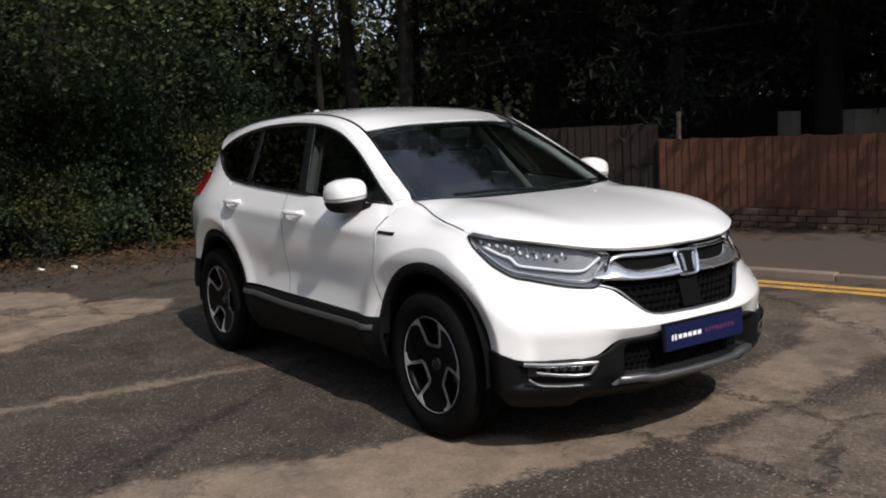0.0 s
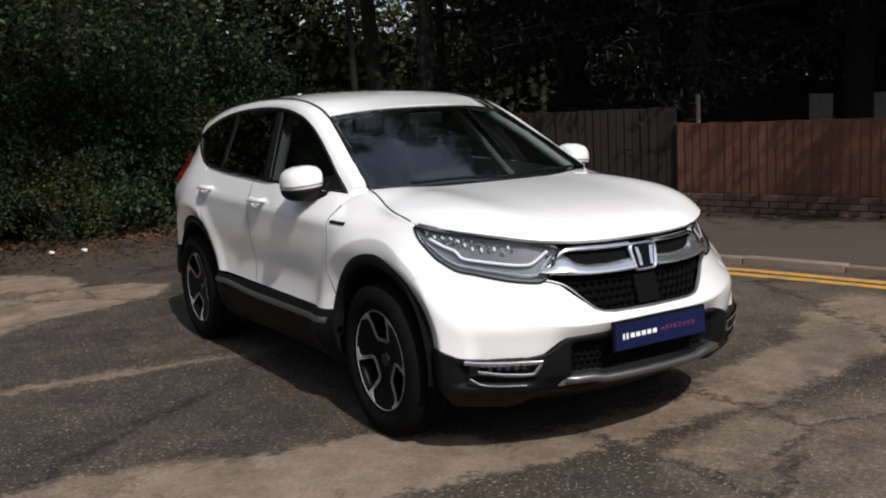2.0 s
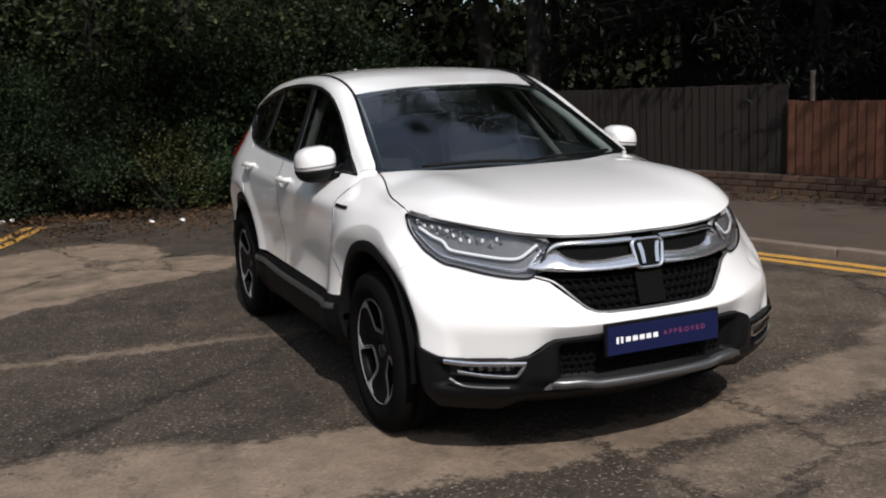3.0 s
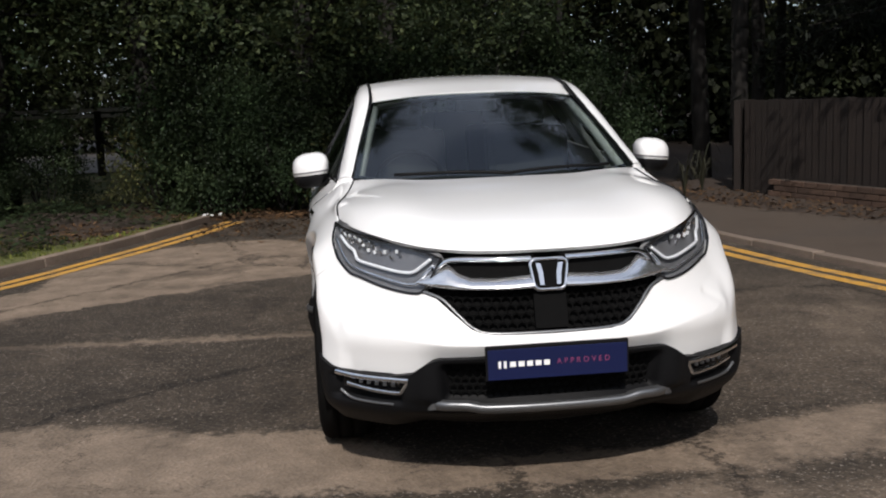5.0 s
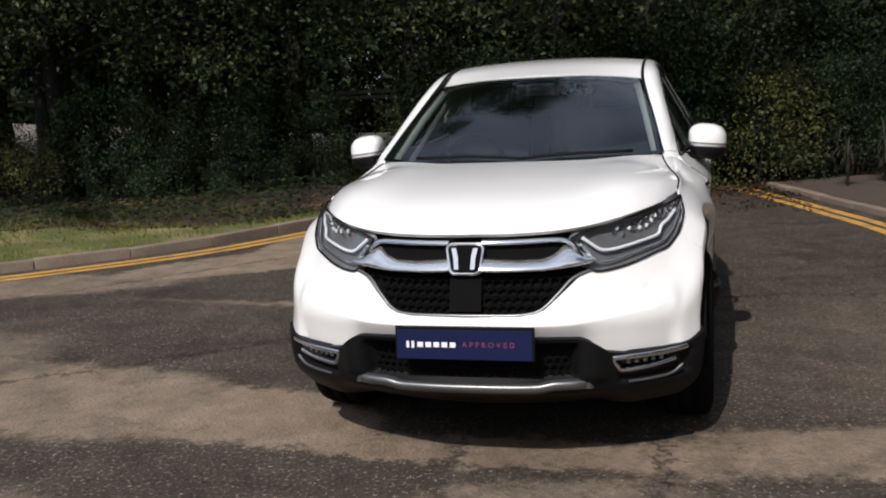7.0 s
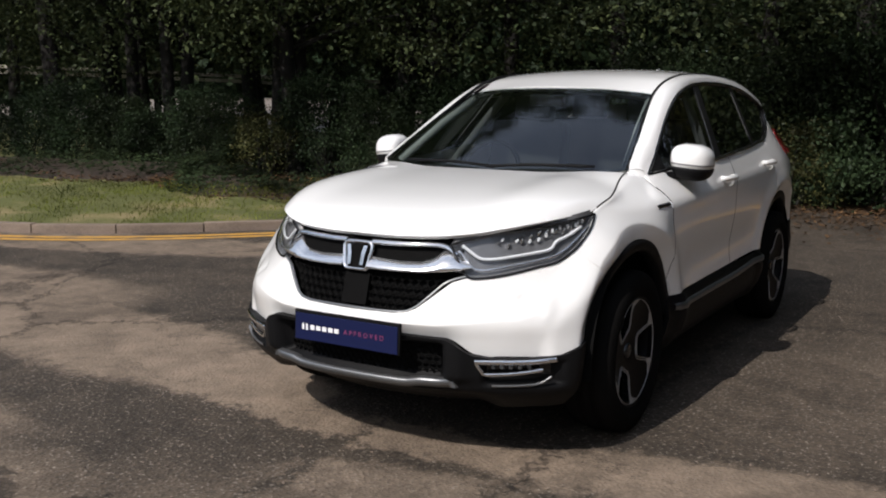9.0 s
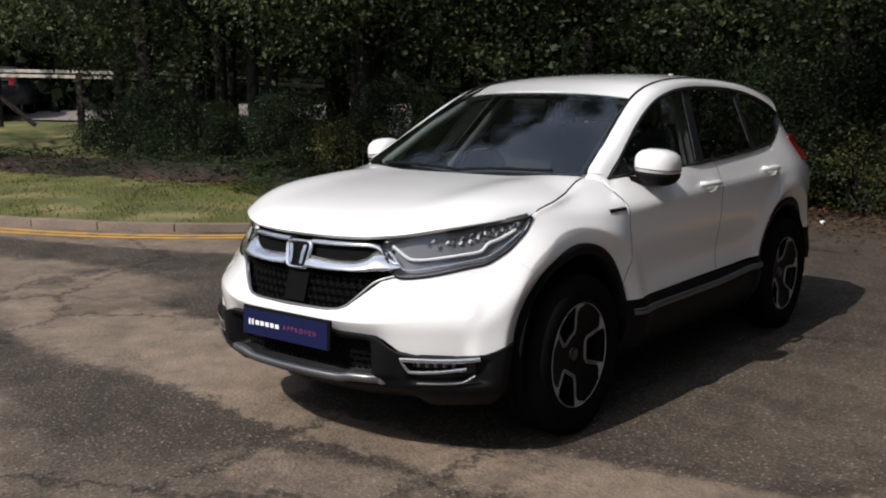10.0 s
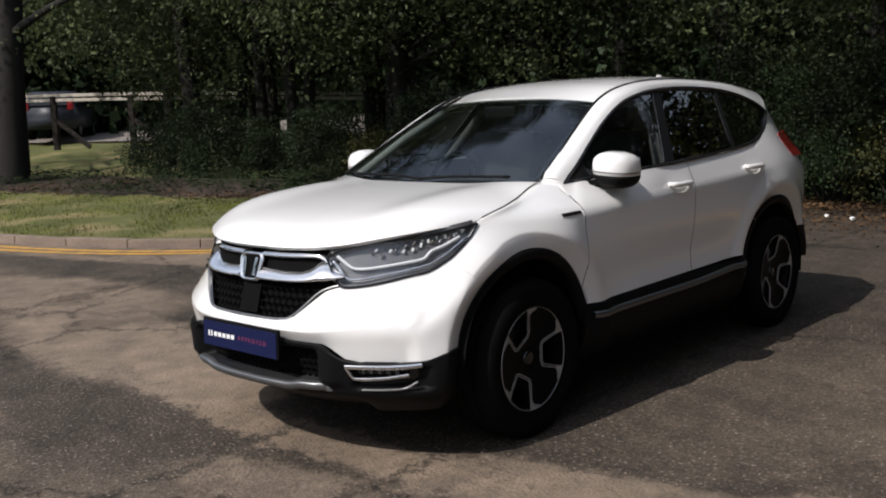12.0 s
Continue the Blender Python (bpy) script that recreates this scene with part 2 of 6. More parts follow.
    hgt = math_node("ADD", vor.outputs["Distance"], math_node("MULTIPLY", cr.outputs[0], 2.0))
    l.new(hgt, bp.inputs["Height"]), l.new(bp.outputs[0], b.inputs["Normal"])
    return m


# worn pale stretches and dark ones: x, y, half length, half width, turn, softness, strength
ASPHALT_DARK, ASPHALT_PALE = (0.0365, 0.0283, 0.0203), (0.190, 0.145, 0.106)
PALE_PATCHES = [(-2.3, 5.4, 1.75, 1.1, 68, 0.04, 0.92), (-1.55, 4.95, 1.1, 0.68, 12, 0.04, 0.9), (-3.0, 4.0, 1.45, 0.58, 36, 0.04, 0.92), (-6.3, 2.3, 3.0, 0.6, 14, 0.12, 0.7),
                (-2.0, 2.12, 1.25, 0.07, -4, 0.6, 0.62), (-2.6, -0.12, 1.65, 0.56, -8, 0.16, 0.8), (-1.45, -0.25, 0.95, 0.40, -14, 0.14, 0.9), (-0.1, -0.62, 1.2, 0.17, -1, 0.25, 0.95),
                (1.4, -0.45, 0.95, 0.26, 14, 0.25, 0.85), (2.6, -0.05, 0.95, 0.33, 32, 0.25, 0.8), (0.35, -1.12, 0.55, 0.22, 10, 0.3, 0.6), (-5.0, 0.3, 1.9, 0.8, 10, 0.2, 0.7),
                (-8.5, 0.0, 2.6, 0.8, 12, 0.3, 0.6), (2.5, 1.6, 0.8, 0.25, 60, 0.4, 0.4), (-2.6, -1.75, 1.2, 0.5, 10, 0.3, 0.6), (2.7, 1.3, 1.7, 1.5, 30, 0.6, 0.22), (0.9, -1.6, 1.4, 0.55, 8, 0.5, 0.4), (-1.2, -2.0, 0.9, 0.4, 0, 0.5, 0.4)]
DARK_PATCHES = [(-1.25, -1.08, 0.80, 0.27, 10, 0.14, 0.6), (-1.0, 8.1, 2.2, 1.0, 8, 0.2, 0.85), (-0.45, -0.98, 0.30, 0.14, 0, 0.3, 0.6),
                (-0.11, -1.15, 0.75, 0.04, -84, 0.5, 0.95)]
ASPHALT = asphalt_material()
UPPER_TARMAC = material("bleached_tarmac", (0.20, 0.175, 0.155), 0.85, vary=0.2, scale=0.8, fine=60, bump=0.3)
KERB = material("kerb_concrete", (0.19, 0.145, 0.112), 0.85, vary=0.35, scale=4, fine=90, bump=0.5, per_object=0.15)
PAVING = material("pavement_tarmac", (0.070, 0.051, 0.037), 0.85, vary=0.4, scale=1.2, fine=110, bump=0.6, second=(0.050, 0.038, 0.029))
YELLOW = material("yellow_road_paint", (0.56, 0.30, 0.05), 0.75, vary=0.4, scale=5, fine=70, bump=0.4, second=(0.24, 0.15, 0.06), second_amount=0.55)
SOIL = material("soil_and_litter", (0.040, 0.026, 0.017), 0.95, vary=0.5, scale=2, fine=30, bump=0.9, second=(0.026, 0.018, 0.012))
TURF = material("turf", (0.085, 0.092, 0.022), 0.95, vary=0.45, scale=1.3, fine=40, bump=0.8, second=(0.17, 0.135, 0.062), second_amount=0.45)
FENCE_WOOD = material("stained_fence_wood", (0.088, 0.033, 0.0155), 0.75, vary=0.3, scale=6, fine=60, bump=0.4, per_object=0.2)
# weathered wood, its colour lowered further to stand in for the trees' shade
DARK_WOOD = material("tree_shaded_wood", (0.0105, 0.0060, 0.0038), 0.85, vary=0.35, scale=5, fine=50, bump=0.4, per_object=0.25)
# pale wood, its colour raised so that shaded far panels look sunlit
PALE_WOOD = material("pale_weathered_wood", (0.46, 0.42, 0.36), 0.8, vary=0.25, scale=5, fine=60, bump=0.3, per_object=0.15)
BRICK = material("brick", (0.075, 0.044, 0.029), 0.9, vary=0.4, scale=9, fine=90, bump=0.5, per_object=0.3)
MORTAR = material("mortar", (0.075, 0.062, 0.050), 0.95, vary=0.3, scale=6, fine=80, bump=0.4)
BARK = material("bark", (0.011, 0.009, 0.007), 0.95, vary=0.5, scale=6, fine=40, bump=1.0, second=(0.006, 0.0055, 0.0045))
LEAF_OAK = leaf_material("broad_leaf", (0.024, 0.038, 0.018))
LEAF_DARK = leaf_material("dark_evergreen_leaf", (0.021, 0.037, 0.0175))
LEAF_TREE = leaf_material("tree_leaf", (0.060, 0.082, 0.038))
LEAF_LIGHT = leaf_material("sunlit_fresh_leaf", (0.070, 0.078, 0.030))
# far leaves and needles: deep shade in the foliage is put into near-black colours
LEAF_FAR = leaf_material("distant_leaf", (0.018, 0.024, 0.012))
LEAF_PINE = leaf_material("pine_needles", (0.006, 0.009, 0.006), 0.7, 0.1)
LEAF_STRAP = leaf_material("strap_leaf", (0.030, 0.032, 0.022), 0.6, 0.15)
LITTER = leaf_material("dead_leaf", (0.055, 0.034, 0.021), 0.8, 0.05, 0.6)
GRASS_BLADE = leaf_material("grass_blade", (0.105, 0.130, 0.024), 0.7, 0.3, 0.5)

PAINT = material("white_car_paint", (0.82, 0.815, 0.80), 0.32, vary=0.012, scale=2, fine=400, bump=0.0, coat=1.0)
PLASTIC = material("black_textured_plastic", (0.0065, 0.0065, 0.007), 0.5, vary=0.25, scale=4, fine=400, bump=0.15, spec=0.1)
GLOSS_BLACK = material("gloss_black", (0.010, 0.010, 0.011), 0.12, vary=0.1, bump=0.0)
VOID = material("matt_black_inside", (0.005, 0.005, 0.005), 0.8, vary=0.2, bump=0.1, spec=0.05)
SATIN_BLACK = material("satin_black", (0.008, 0.008, 0.009), 0.4, vary=0.1, bump=0.0, spec=0.2)
CHROME = material("chrome", (0.78, 0.79, 0.81), 0.07, 1.0, vary=0.03, bump=0.0)
BRIGHT = material("bright_trim", (0.80, 0.81, 0.83), 0.14, 0.92, vary=0.03, bump=0.0)
SILVER = material("satin_silver", (0.21, 0.215, 0.22), 0.38, 0.85, vary=0.08, bump=0.05, fine=300)
ALLOY_EDGE = material("machined_alloy", (0.38, 0.38, 0.38), 0.35, 0.4, vary=0.1, bump=0.05, fine=300)
ALLOY_BLACK = material("black_alloy_lacquer", (0.004, 0.004, 0.0045), 0.4, 0.0, vary=0.1, bump=0.0, spec=0.06)
RUBBER = material("tyre_rubber", (0.0065, 0.0062, 0.006), 0.9, vary=0.35, scale=8, fine=150, bump=0.3, spec=0.04)
STEEL = material("brake_steel", (0.25, 0.25, 0.25), 0.4, 1.0, vary=0.15, bump=0.1)
PLATE_BLUE = material("blue_plate", (0.004, 0.0075, 0.043), 0.5, vary=0.08, bump=0.02, spec=0.25)
MARK_WHITE = material("white_print", (0.80, 0.80, 0.80), 0.5, vary=0.02, bump=0.0)
MARK_RED = material("red_print", (0.19, 0.035, 0.10), 0.5, vary=0.05, bump=0.0)
RED_LENS = material("red_lamp_lens", (0.19, 0.008, 0.010), 0.12, vary=0.15, scale=20, bump=0.0, coat=0.8)
LAMP_GREY = material("lamp_housing", (0.18, 0.18, 0.185), 0.36, 0.35, vary=0.2, scale=20, bump=0.0)
DRL = material("clear_light_guide", (0.78, 0.79, 0.80), 0.2, 0.0, vary=0.05, bump=0.0)
TRIM_DARK = material("dark_cabin_trim", (0.020, 0.020, 0.021), 0.7, vary=0.2, scale=6, fine=200, bump=0.2)
TRIM_LIGHT = material("light_grey_cabin_trim", (0.42, 0.42, 0.41), 0.7, vary=0.1, bump=0.1)
FABRIC = material("dark_seat_fabric", (0.028, 0.028, 0.030), 0.9, vary=0.25, fine=300, bump=0.3)
SCREEN_GLASS = glass("windscreen_glass", (0.62, 0.68, 0.66), gloss=1.95)
SIDE_GLASS = glass("tinted_side_glass", (0.32, 0.34, 0.34), gloss=1.75)
PRIVACY_GLASS = glass("privacy_glass", (0.07, 0.075, 0.08), gloss=1.75)
LENS = glass("clear_lens", (0.93, 0.94, 0.95), gloss=1.45)

# ---- building helpers ----
def mesh_of(name, verts, faces, mat, smooth=False):
    me = bpy.data.meshes.new(name)
    me.from_pydata([tuple(map(float, v)) for v in verts], [], [tuple(map(int, f)) for f in faces])
    me.materials.append(mat)
    if smooth:
        me.polygons.foreach_set("use_smooth", [True] * len(me.polygons))
    me.update()
    return me


def part(name, bm, mat, parent, label="", smooth=False):
    """Links a bmesh as one mesh object under a thing or a part."""
    me = bpy.data.meshes.new(name)
    bm.to_mesh(me)
    bm.free()
    me.materials.append(mat)
    if smooth:
        me.polygons.foreach_set("use_smooth", [True] * len(me.polygons))
    return piece(name, me, parent, label)


def piece(name, me, parent, label="", m=None):
    ob = new(name, me)
    ob.parent = parent
    if m is not None:
        ob.matrix_local = m
    return tagged(ob, label) if label else ob


def thing(name, label, category, m=None, group="", kind=""):
    ob = new(name)
    if m is not None:
        ob.matrix_world = m
    return tagged(ob, label, category, group, kind)


def box_bm(sx, sy, sz, at=(0, 0, 0), bevel=0.0, bm=None):
    bm = bm or bmesh.new()
    made = bmesh.ops.create_cube(bm, size=1.0, matrix=Matrix.Translation(at) @ Matrix.Diagonal((sx, sy, sz, 1)))
    if bevel:
        edges = list({e for v in made["verts"] for e in v.link_edges})
        bmesh.ops.bevel(bm, geom=edges, offset=bevel, segments=2, affect="EDGES", profile=0.7)
    return bm


def catmull(points, per=8):
    """A smooth line through the points."""
    p = [np.array(q, float) for q in points]
    p = [2 * p[0] - p[1], *p, 2 * p[-1] - p[-2]]
    out = []
    for i in range(1, len(p) - 2):
        for k in range(per):
            t = k / per
            out.append(0.5 * (2 * p[i] + (p[i + 1] - p[i - 1]) * t + (2 * p[i - 1] - 5 * p[i] + 4 * p[i + 1] - p[i + 2]) * t * t
                              + (3 * p[i] - p[i - 1] - 3 * p[i + 1] + p[i + 2]) * t ** 3))
    out.append(p[-2])
    return np.array(out)


def shifted(line, d):
    """A plan line moved sideways by d metres (to its right for d > 0)."""
    line = np.asarray(line)
    t = np.gradient(line, axis=0)
    t /= np.linalg.norm(t, axis=1)[:, None]
    return line + d * np.stack([t[:, 1], -t[:, 0]], 1)


def resample(line, step):
    line = np.asarray(line)
    s = np.concatenate([[0], np.cumsum(np.linalg.norm(np.diff(line, axis=0), axis=1))])
    k = np.arange(0, s[-1], step)
    return np.stack([np.interp(k, s, line[:, i]) for i in range(line.shape[1])], 1)


def ribbon(line_a, line_b, z0, z1):
    """A flat strip between two plan lines."""
    n = len(line_a)
    v = [(*a, z0) for a in line_a] + [(*b, z1) for b in line_b]
    return v, [(i, i + 1, n + i + 1, n + i) for i in range(n - 1)]


# ---- ground, road, kerbs ----
# kerb lines of the two road edges, from the far end towards the eye's side
KERB_R = catmull([(1.75, 9.9), (2.2, 8.35), (2.93, 5.8), (3.22, 4.3), (3.5, 2.95), (3.86, 1.6), (4.1, 0.5), (4.55, -2.0), (5.0, -5.0), (5.8, -12.0), (6.6, -30.0)])
KERB_L = catmull([(-2.55, 9.2), (-2.95, 7.9), (-3.55, 6.3), (-4.25, 4.75), (-5.05, 3.75), (-5.9, 2.95), (-6.8, 2.42), (-7.8, 2.08), (-8.8, 1.86), (-12.0, 1.2), (-20.0, 0.0), (-45.0, -3.0)])

ground = new("ground", mesh_of("ground", *(lambda n, s: (
    [((i / n - 0.5) * s, (j / n - 0.5) * s, -0.05) for j in range(n + 1) for i in range(n + 1)],
    [(j * (n + 1) + i, j * (n + 1) + i + 1, (j + 1) * (n + 1) + i + 1, (j + 1) * (n + 1) + i) for j in range(n) for i in range(n)]))(24, 1600.0), SOIL))
tagged(ground, "dark bare soil and leaf litter under the trees", "ground", kind="structure")

road_outline = [*map(tuple, KERB_R), (6.6, -60.0), (-45.0, -60.0), *map(tuple, KERB_L[::-1])]
bm = bmesh.new()
face = bm.faces.new([bm.verts.new((x, y, 0.0)) for x, y in road_outline])
bmesh.ops.triangulate(bm, faces=[face])
bmesh.ops.recalc_face_normals(bm, faces=bm.faces)
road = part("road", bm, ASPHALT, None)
tagged(road, "worn patchy grey-brown tarmac road with cracks", "road", kind="structure")


def kerb(name, line, side, label, drop=0.0):
    """Kerb stones laid end to end on a line; side: +1 when the pavement lies to the line's left."""
    top = thing(name, label, "kerb", kind="structure")
    line = resample(line, 0.03)
    step = 0.915
    shared = None
    s = np.concatenate([[0], np.cumsum(np.linalg.norm(np.diff(line, axis=0), axis=1))])
    for k in range(min(46, int(s[-1] / step))):
        a, b = (np.array([np.interp(q, s, line[:, i]) for i in (0, 1)]) for q in (k * step, (k + 1) * step - 0.012))
        d = b - a
        ang = math.degrees(math.atan2(d[1], d[0]))
        if shared is None:
            bm = box_bm(step - 0.012, 0.125, 0.25, (0, 0, -0.03), 0.014)
            shared = bpy.data.meshes.new("kerb_stone")
            bm.to_mesh(shared)
            bm.free()
            shared.materials.append(KERB)
        nrm = np.array([-d[1], d[0]]) / np.linalg.norm(d) * side * 0.0625
        c = (a + b) / 2 + nrm
        piece("kerb_stone", shared, top, m=pose(c[0], c[1], 0.004 * math.sin(k * 2.3) - drop, 0, 0.3 * math.sin(k * 1.7), ang))
    return top


def yellow_lines(line, side):
    """Double yellow lines that follow the kerb."""
    for d, name in ((0.20, "yellow_line"), (0.385, "yellow_line")):
        ln = resample(line, 0.05)
        wob = np.array([noise.noise((i * 0.05, d * 40, side)) for i in range(len(ln))]) * 0.014
        a = shifted(ln, side * d) + wob[:, None]
        b = shifted(ln, side * (d + 0.115)) + wob[:, None]
        ob = new(name, mesh_of(name, *ribbon(a, b, 0.004, 0.004), YELLOW))
        tagged(ob, "worn yellow painted line along the kerb", "road marking", kind="structure")


kerb_right = kerb("kerb_right", KERB_R, 1, "pale concrete kerb stones beside the pavement", 0.032)
kerb_left = kerb("kerb_left", KERB_L, -1, "pale concrete kerb stones round the grass verge")
yellow_lines(KERB_R, 1)
yellow_lines(KERB_L, -1)

FENCE_LINE = np.array([(4.72, 8.8), (5.98, 3.97), (6.47, 2.08), (7.9, -3.5), (9.0, -8.0)])
KR_OUT = resample(shifted(KERB_R, -0.125), 0.25)
def paved(y):
    """Width of the pavement: it narrows to a path towards the trees."""
    return 2.25 - 0.95 * float(np.clip((y - 2.5) / 3.5, 0, 1))


far_side = np.array([a + (b - a) * paved(a[1]) / 2.25 for a, b in zip(KR_OUT, shifted(KR_OUT, -2.25))])
v, f = ribbon(far_side, shifted(KR_OUT, -3.6), 0.100, 0.12)
border = new("soil_strip", mesh_of("soil_strip", v, f, SOIL))
tagged(border, "bare dark soil with litter between pavement and fence", "ground", kind="structure")
v, f = ribbon(KR_OUT, far_side, 0.059, 0.102)
pavement = new("pavement", mesh_of("pavement", v, f, PAVING))
tagged(pavement, "patched tarmac pavement between kerb and fence", "pavement", kind="structure")


def verge_width(x):
    """The grass is a narrow tongue near the trees and a broad strip farther along."""
    return 0.2 + 0.8 * float(np.clip((-3.5 - x) / 1.0, 0, 1)) + 2.2 * float(np.clip((-4.2 - x) / 2.6, 0, 1))


def verge(name, mat, inner, outer, lift, label):
    """A strip behind the far kerb, between two distances from it, rising gently to the trees."""
    line = resample(shifted(KERB_L, 0.125), 0.25)
    rows, cols = 14, len(line)
    verts = []
    for r in range(rows):
        for (x0, y0), (x1, y1) in zip(line, shifted(line, 1.0)):
            d = inner(x0) + (outer(x0) - inner(x0)) * r / (rows - 1)
            x, y = x0 + (x1 - x0) * d, y0 + (y1 - y0) * d
            verts.append((x, y, 0.085 + 0.05 * d + 0.02 * noise.noise((x * 1.3, y * 1.3, 0)) + lift))
    faces = [(r * cols + c, r * cols + c + 1, (r + 1) * cols + c + 1, (r + 1) * cols + c) for r in range(rows - 1) for c in range(cols - 1)]
    ob = new(name, mesh_of(name, verts, faces, mat, True))
    return tagged(ob, label, "verge", kind="structure")


verge("grass_verge", TURF, lambda x: 0.0, lambda x: verge_width(x) + 0.1 * math.sin(5 * x), 0.0, "mown grass verge, half dry, behind the kerb")
verge("soil_border", SOIL, lambda x: verge_width(x) - 0.3, lambda x: verge_width(x) + 2.2, -0.012, "bare dark soil between grass and trees")

# ---- fences ----
def board_fence(name, line, z0, z1, mat, label, pitch=0.105, post_step=1.83, group="boundary fences", limit=300):
    """A close-boarded fence along a plan line: boards, rails behind and posts."""
    top = thing(name, label, "fence", group=group)
    line = np.asarray(line, float)
    s = np.concatenate([[0], np.cumsum(np.linalg.norm(np.diff(line, axis=0), axis=1))])
    at = lambda q: np.array([np.interp(q, s, line[:, i]) for i in (0, 1)])
    h = z1 - z0
    bm = box_bm(pitch + 0.014, 0.014, h, (0, 0, h / 2), 0.003)
    board = bpy.data.meshes.new("board")
    bm.to_mesh(board)
    bm.free()
    board.materials.append(mat)
    bm = box_bm(0.09, 0.09, h + 0.06, (0, 0, h / 2), 0.006)
    post = bpy.data.meshes.new("post")
    bm.to_mesh(post)
    bm.free()
    post.materials.append(mat)
    rng = random.Random(name)
    for k in range(min(limit, int(s[-1] / pitch))):
        p, d = at((k + 0.5) * pitch), at((k + 1) * pitch) - at(k * pitch)
        n = np.array([-d[1], d[0]]) / np.linalg.norm(d) * 0.002
        piece("board", board, top, m=pose(p[0] + n[0], p[1] + n[1], z0 + rng.uniform(-0.006, 0.006), rng.uniform(-0.3, 0.3), rng.uniform(-0.3, 0.3), math.degrees(math.atan2(d[1], d[0])) + 6.5))
    for k in range(int(s[-1] / post_step) + 1):
        p, d = at(k * post_step), at(k * post_step + 0.1) - at(max(k * post_step - 0.1, 0))
        n = np.array([-d[1], d[0]]) / np.linalg.norm(d) * 0.06
        piece("post", post, top, m=pose(p[0] + n[0], p[1] + n[1], z0 - 0.02, 0, 0, math.degrees(math.atan2(d[1], d[0]))))
    return top


board_fence("board_fence", [(5.79, 4.70), *map(tuple, FENCE_LINE[1:])], 0.335, 1.165, FENCE_WOOD, "red-brown stained close-boarded wooden fence on a low brick plinth")
board_fence("board_fence", [(4.80, 8.60), (5.84, 4.72)], 0.08, 1.36, DARK_WOOD, "older brown wooden fence beside the pavement, tree shade put into its colour", 0.12)
board_fence("board_fence", [(4.82, 8.75), (7.4, 11.2)], 0.05, 1.35, DARK_WOOD, "weathered wooden fence among the trees, their shade put into its colour", 0.12)
board_fence("board_fence", [(7.3, 9.0), (9.5, 6.9), (13.5, 2.6)], 0.1, 1.62, DARK_WOOD, "weathered wooden fence behind the garden trees, their shade put into its colour", 0.14)


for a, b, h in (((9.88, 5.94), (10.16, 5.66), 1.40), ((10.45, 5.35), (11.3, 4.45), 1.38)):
    board_fence("board_fence", [a, b], 0.2, h, PALE_WOOD, "pale wooden fence panel beyond the garden trees, sunlight put into its colour", 0.14)


def plinth(line, z0, courses):
    """A low brick plinth under the fence, brick by brick."""
    top = thing("brick_plinth", "low weathered brown brick plinth under the fence", "wall", kind="structure")
    line = np.asarray(line, float)
    s = np.concatenate([[0], np.cumsum(np.linalg.norm(np.diff(line, axis=0), axis=1))])
    at = lambda q: np.array([np.interp(q, s, line[:, i]) for i in (0, 1)])
    bm = box_bm(0.213, 0.10, 0.064, (0, 0, 0), 0.004)
    me = bpy.data.meshes.new("brick")
    bm.to_mesh(me)
    bm.free()
    me.materials.append(BRICK)
    rng = random.Random(4)
    for c in range(courses):
        for k in range(int(s[-1] / 0.225)):
            q = (k + 0.5 * (c % 2)) * 0.225
            p, d = at(q), at(q + 0.1) - at(q)
            piece("brick", me, top, m=pose(p[0] - 0.02 + rng.uniform(-0.004, 0.004), p[1], z0 + 0.037 + c * 0.075, 0, 0, math.degrees(math.atan2(d[1], d[0]))))
    seg = [at(q) for q in np.linspace(0, s[-1], 30)]
    seg = np.array(seg)
    v, f = ribbon(shifted(seg, 0.018), shifted(seg, 0.018), z0, z0 + courses * 0.075)
    v2, f2 = ribbon(shifted(seg, 0.018), shifted(seg, -0.09), z0 + courses * 0.075 - 0.004, z0 + courses * 0.075 - 0.004)
    n = len(v)
    piece("mortar_bed", mesh_of("mortar_bed", v + v2, f + [tuple(i + n for i in q) for q in f2], MORTAR), top)


plinth([(4.95, 7.9), (5.98, 3.97), (6.47, 2.08), (7.3, -1.2)], 0.105, 3)
pale_post = tagged(part("concrete_post", box_bm(0.04, 0.04, 1.5, (6.05, 4.62, 0.75), 0.006), KERB, None), "thin pale post standing behind the fence", "post")

# ---- plants ----
def leaf_cloud(centres, spread, per, size, rng, aspect=0.55, droop=0.3, up=0.4):
    """Leaves, each a folded pair of triangles, scattered round clump centres."""
    c = np.repeat(np.asarray(centres, float), per, axis=0)
    n = len(c)
    sp = np.repeat(np.broadcast_to(np.asarray(spread, float), (len(centres),)), per)[:, None]
    p = c + rng.normal(size=(n, 3)) * sp * (1, 1, 0.75)
    d = rng.normal(size=(n, 3))
    d[:, 2] -= droop
    d /= np.linalg.norm(d, axis=1)[:, None]
    q = rng.normal(size=(n, 3)) * 0.8
    q[:, 2] += up
    w = np.cross(d, q)
    w /= np.linalg.norm(w, axis=1)[:, None] + 1e-9
    ln = (size * rng.uniform(0.6, 1.35, n))[:, None]
    nr = np.cross(w, d)
    tip, mid_a, mid_b = p + d * ln, p + d * ln * 0.45 + w * ln * aspect * 0.5 + nr * ln * 0.1, p + d * ln * 0.45 - w * ln * aspect * 0.5 + nr * ln * 0.1
    v = np.stack([p, mid_a, tip, mid_b], 1).reshape(-1, 3)
    return v, n


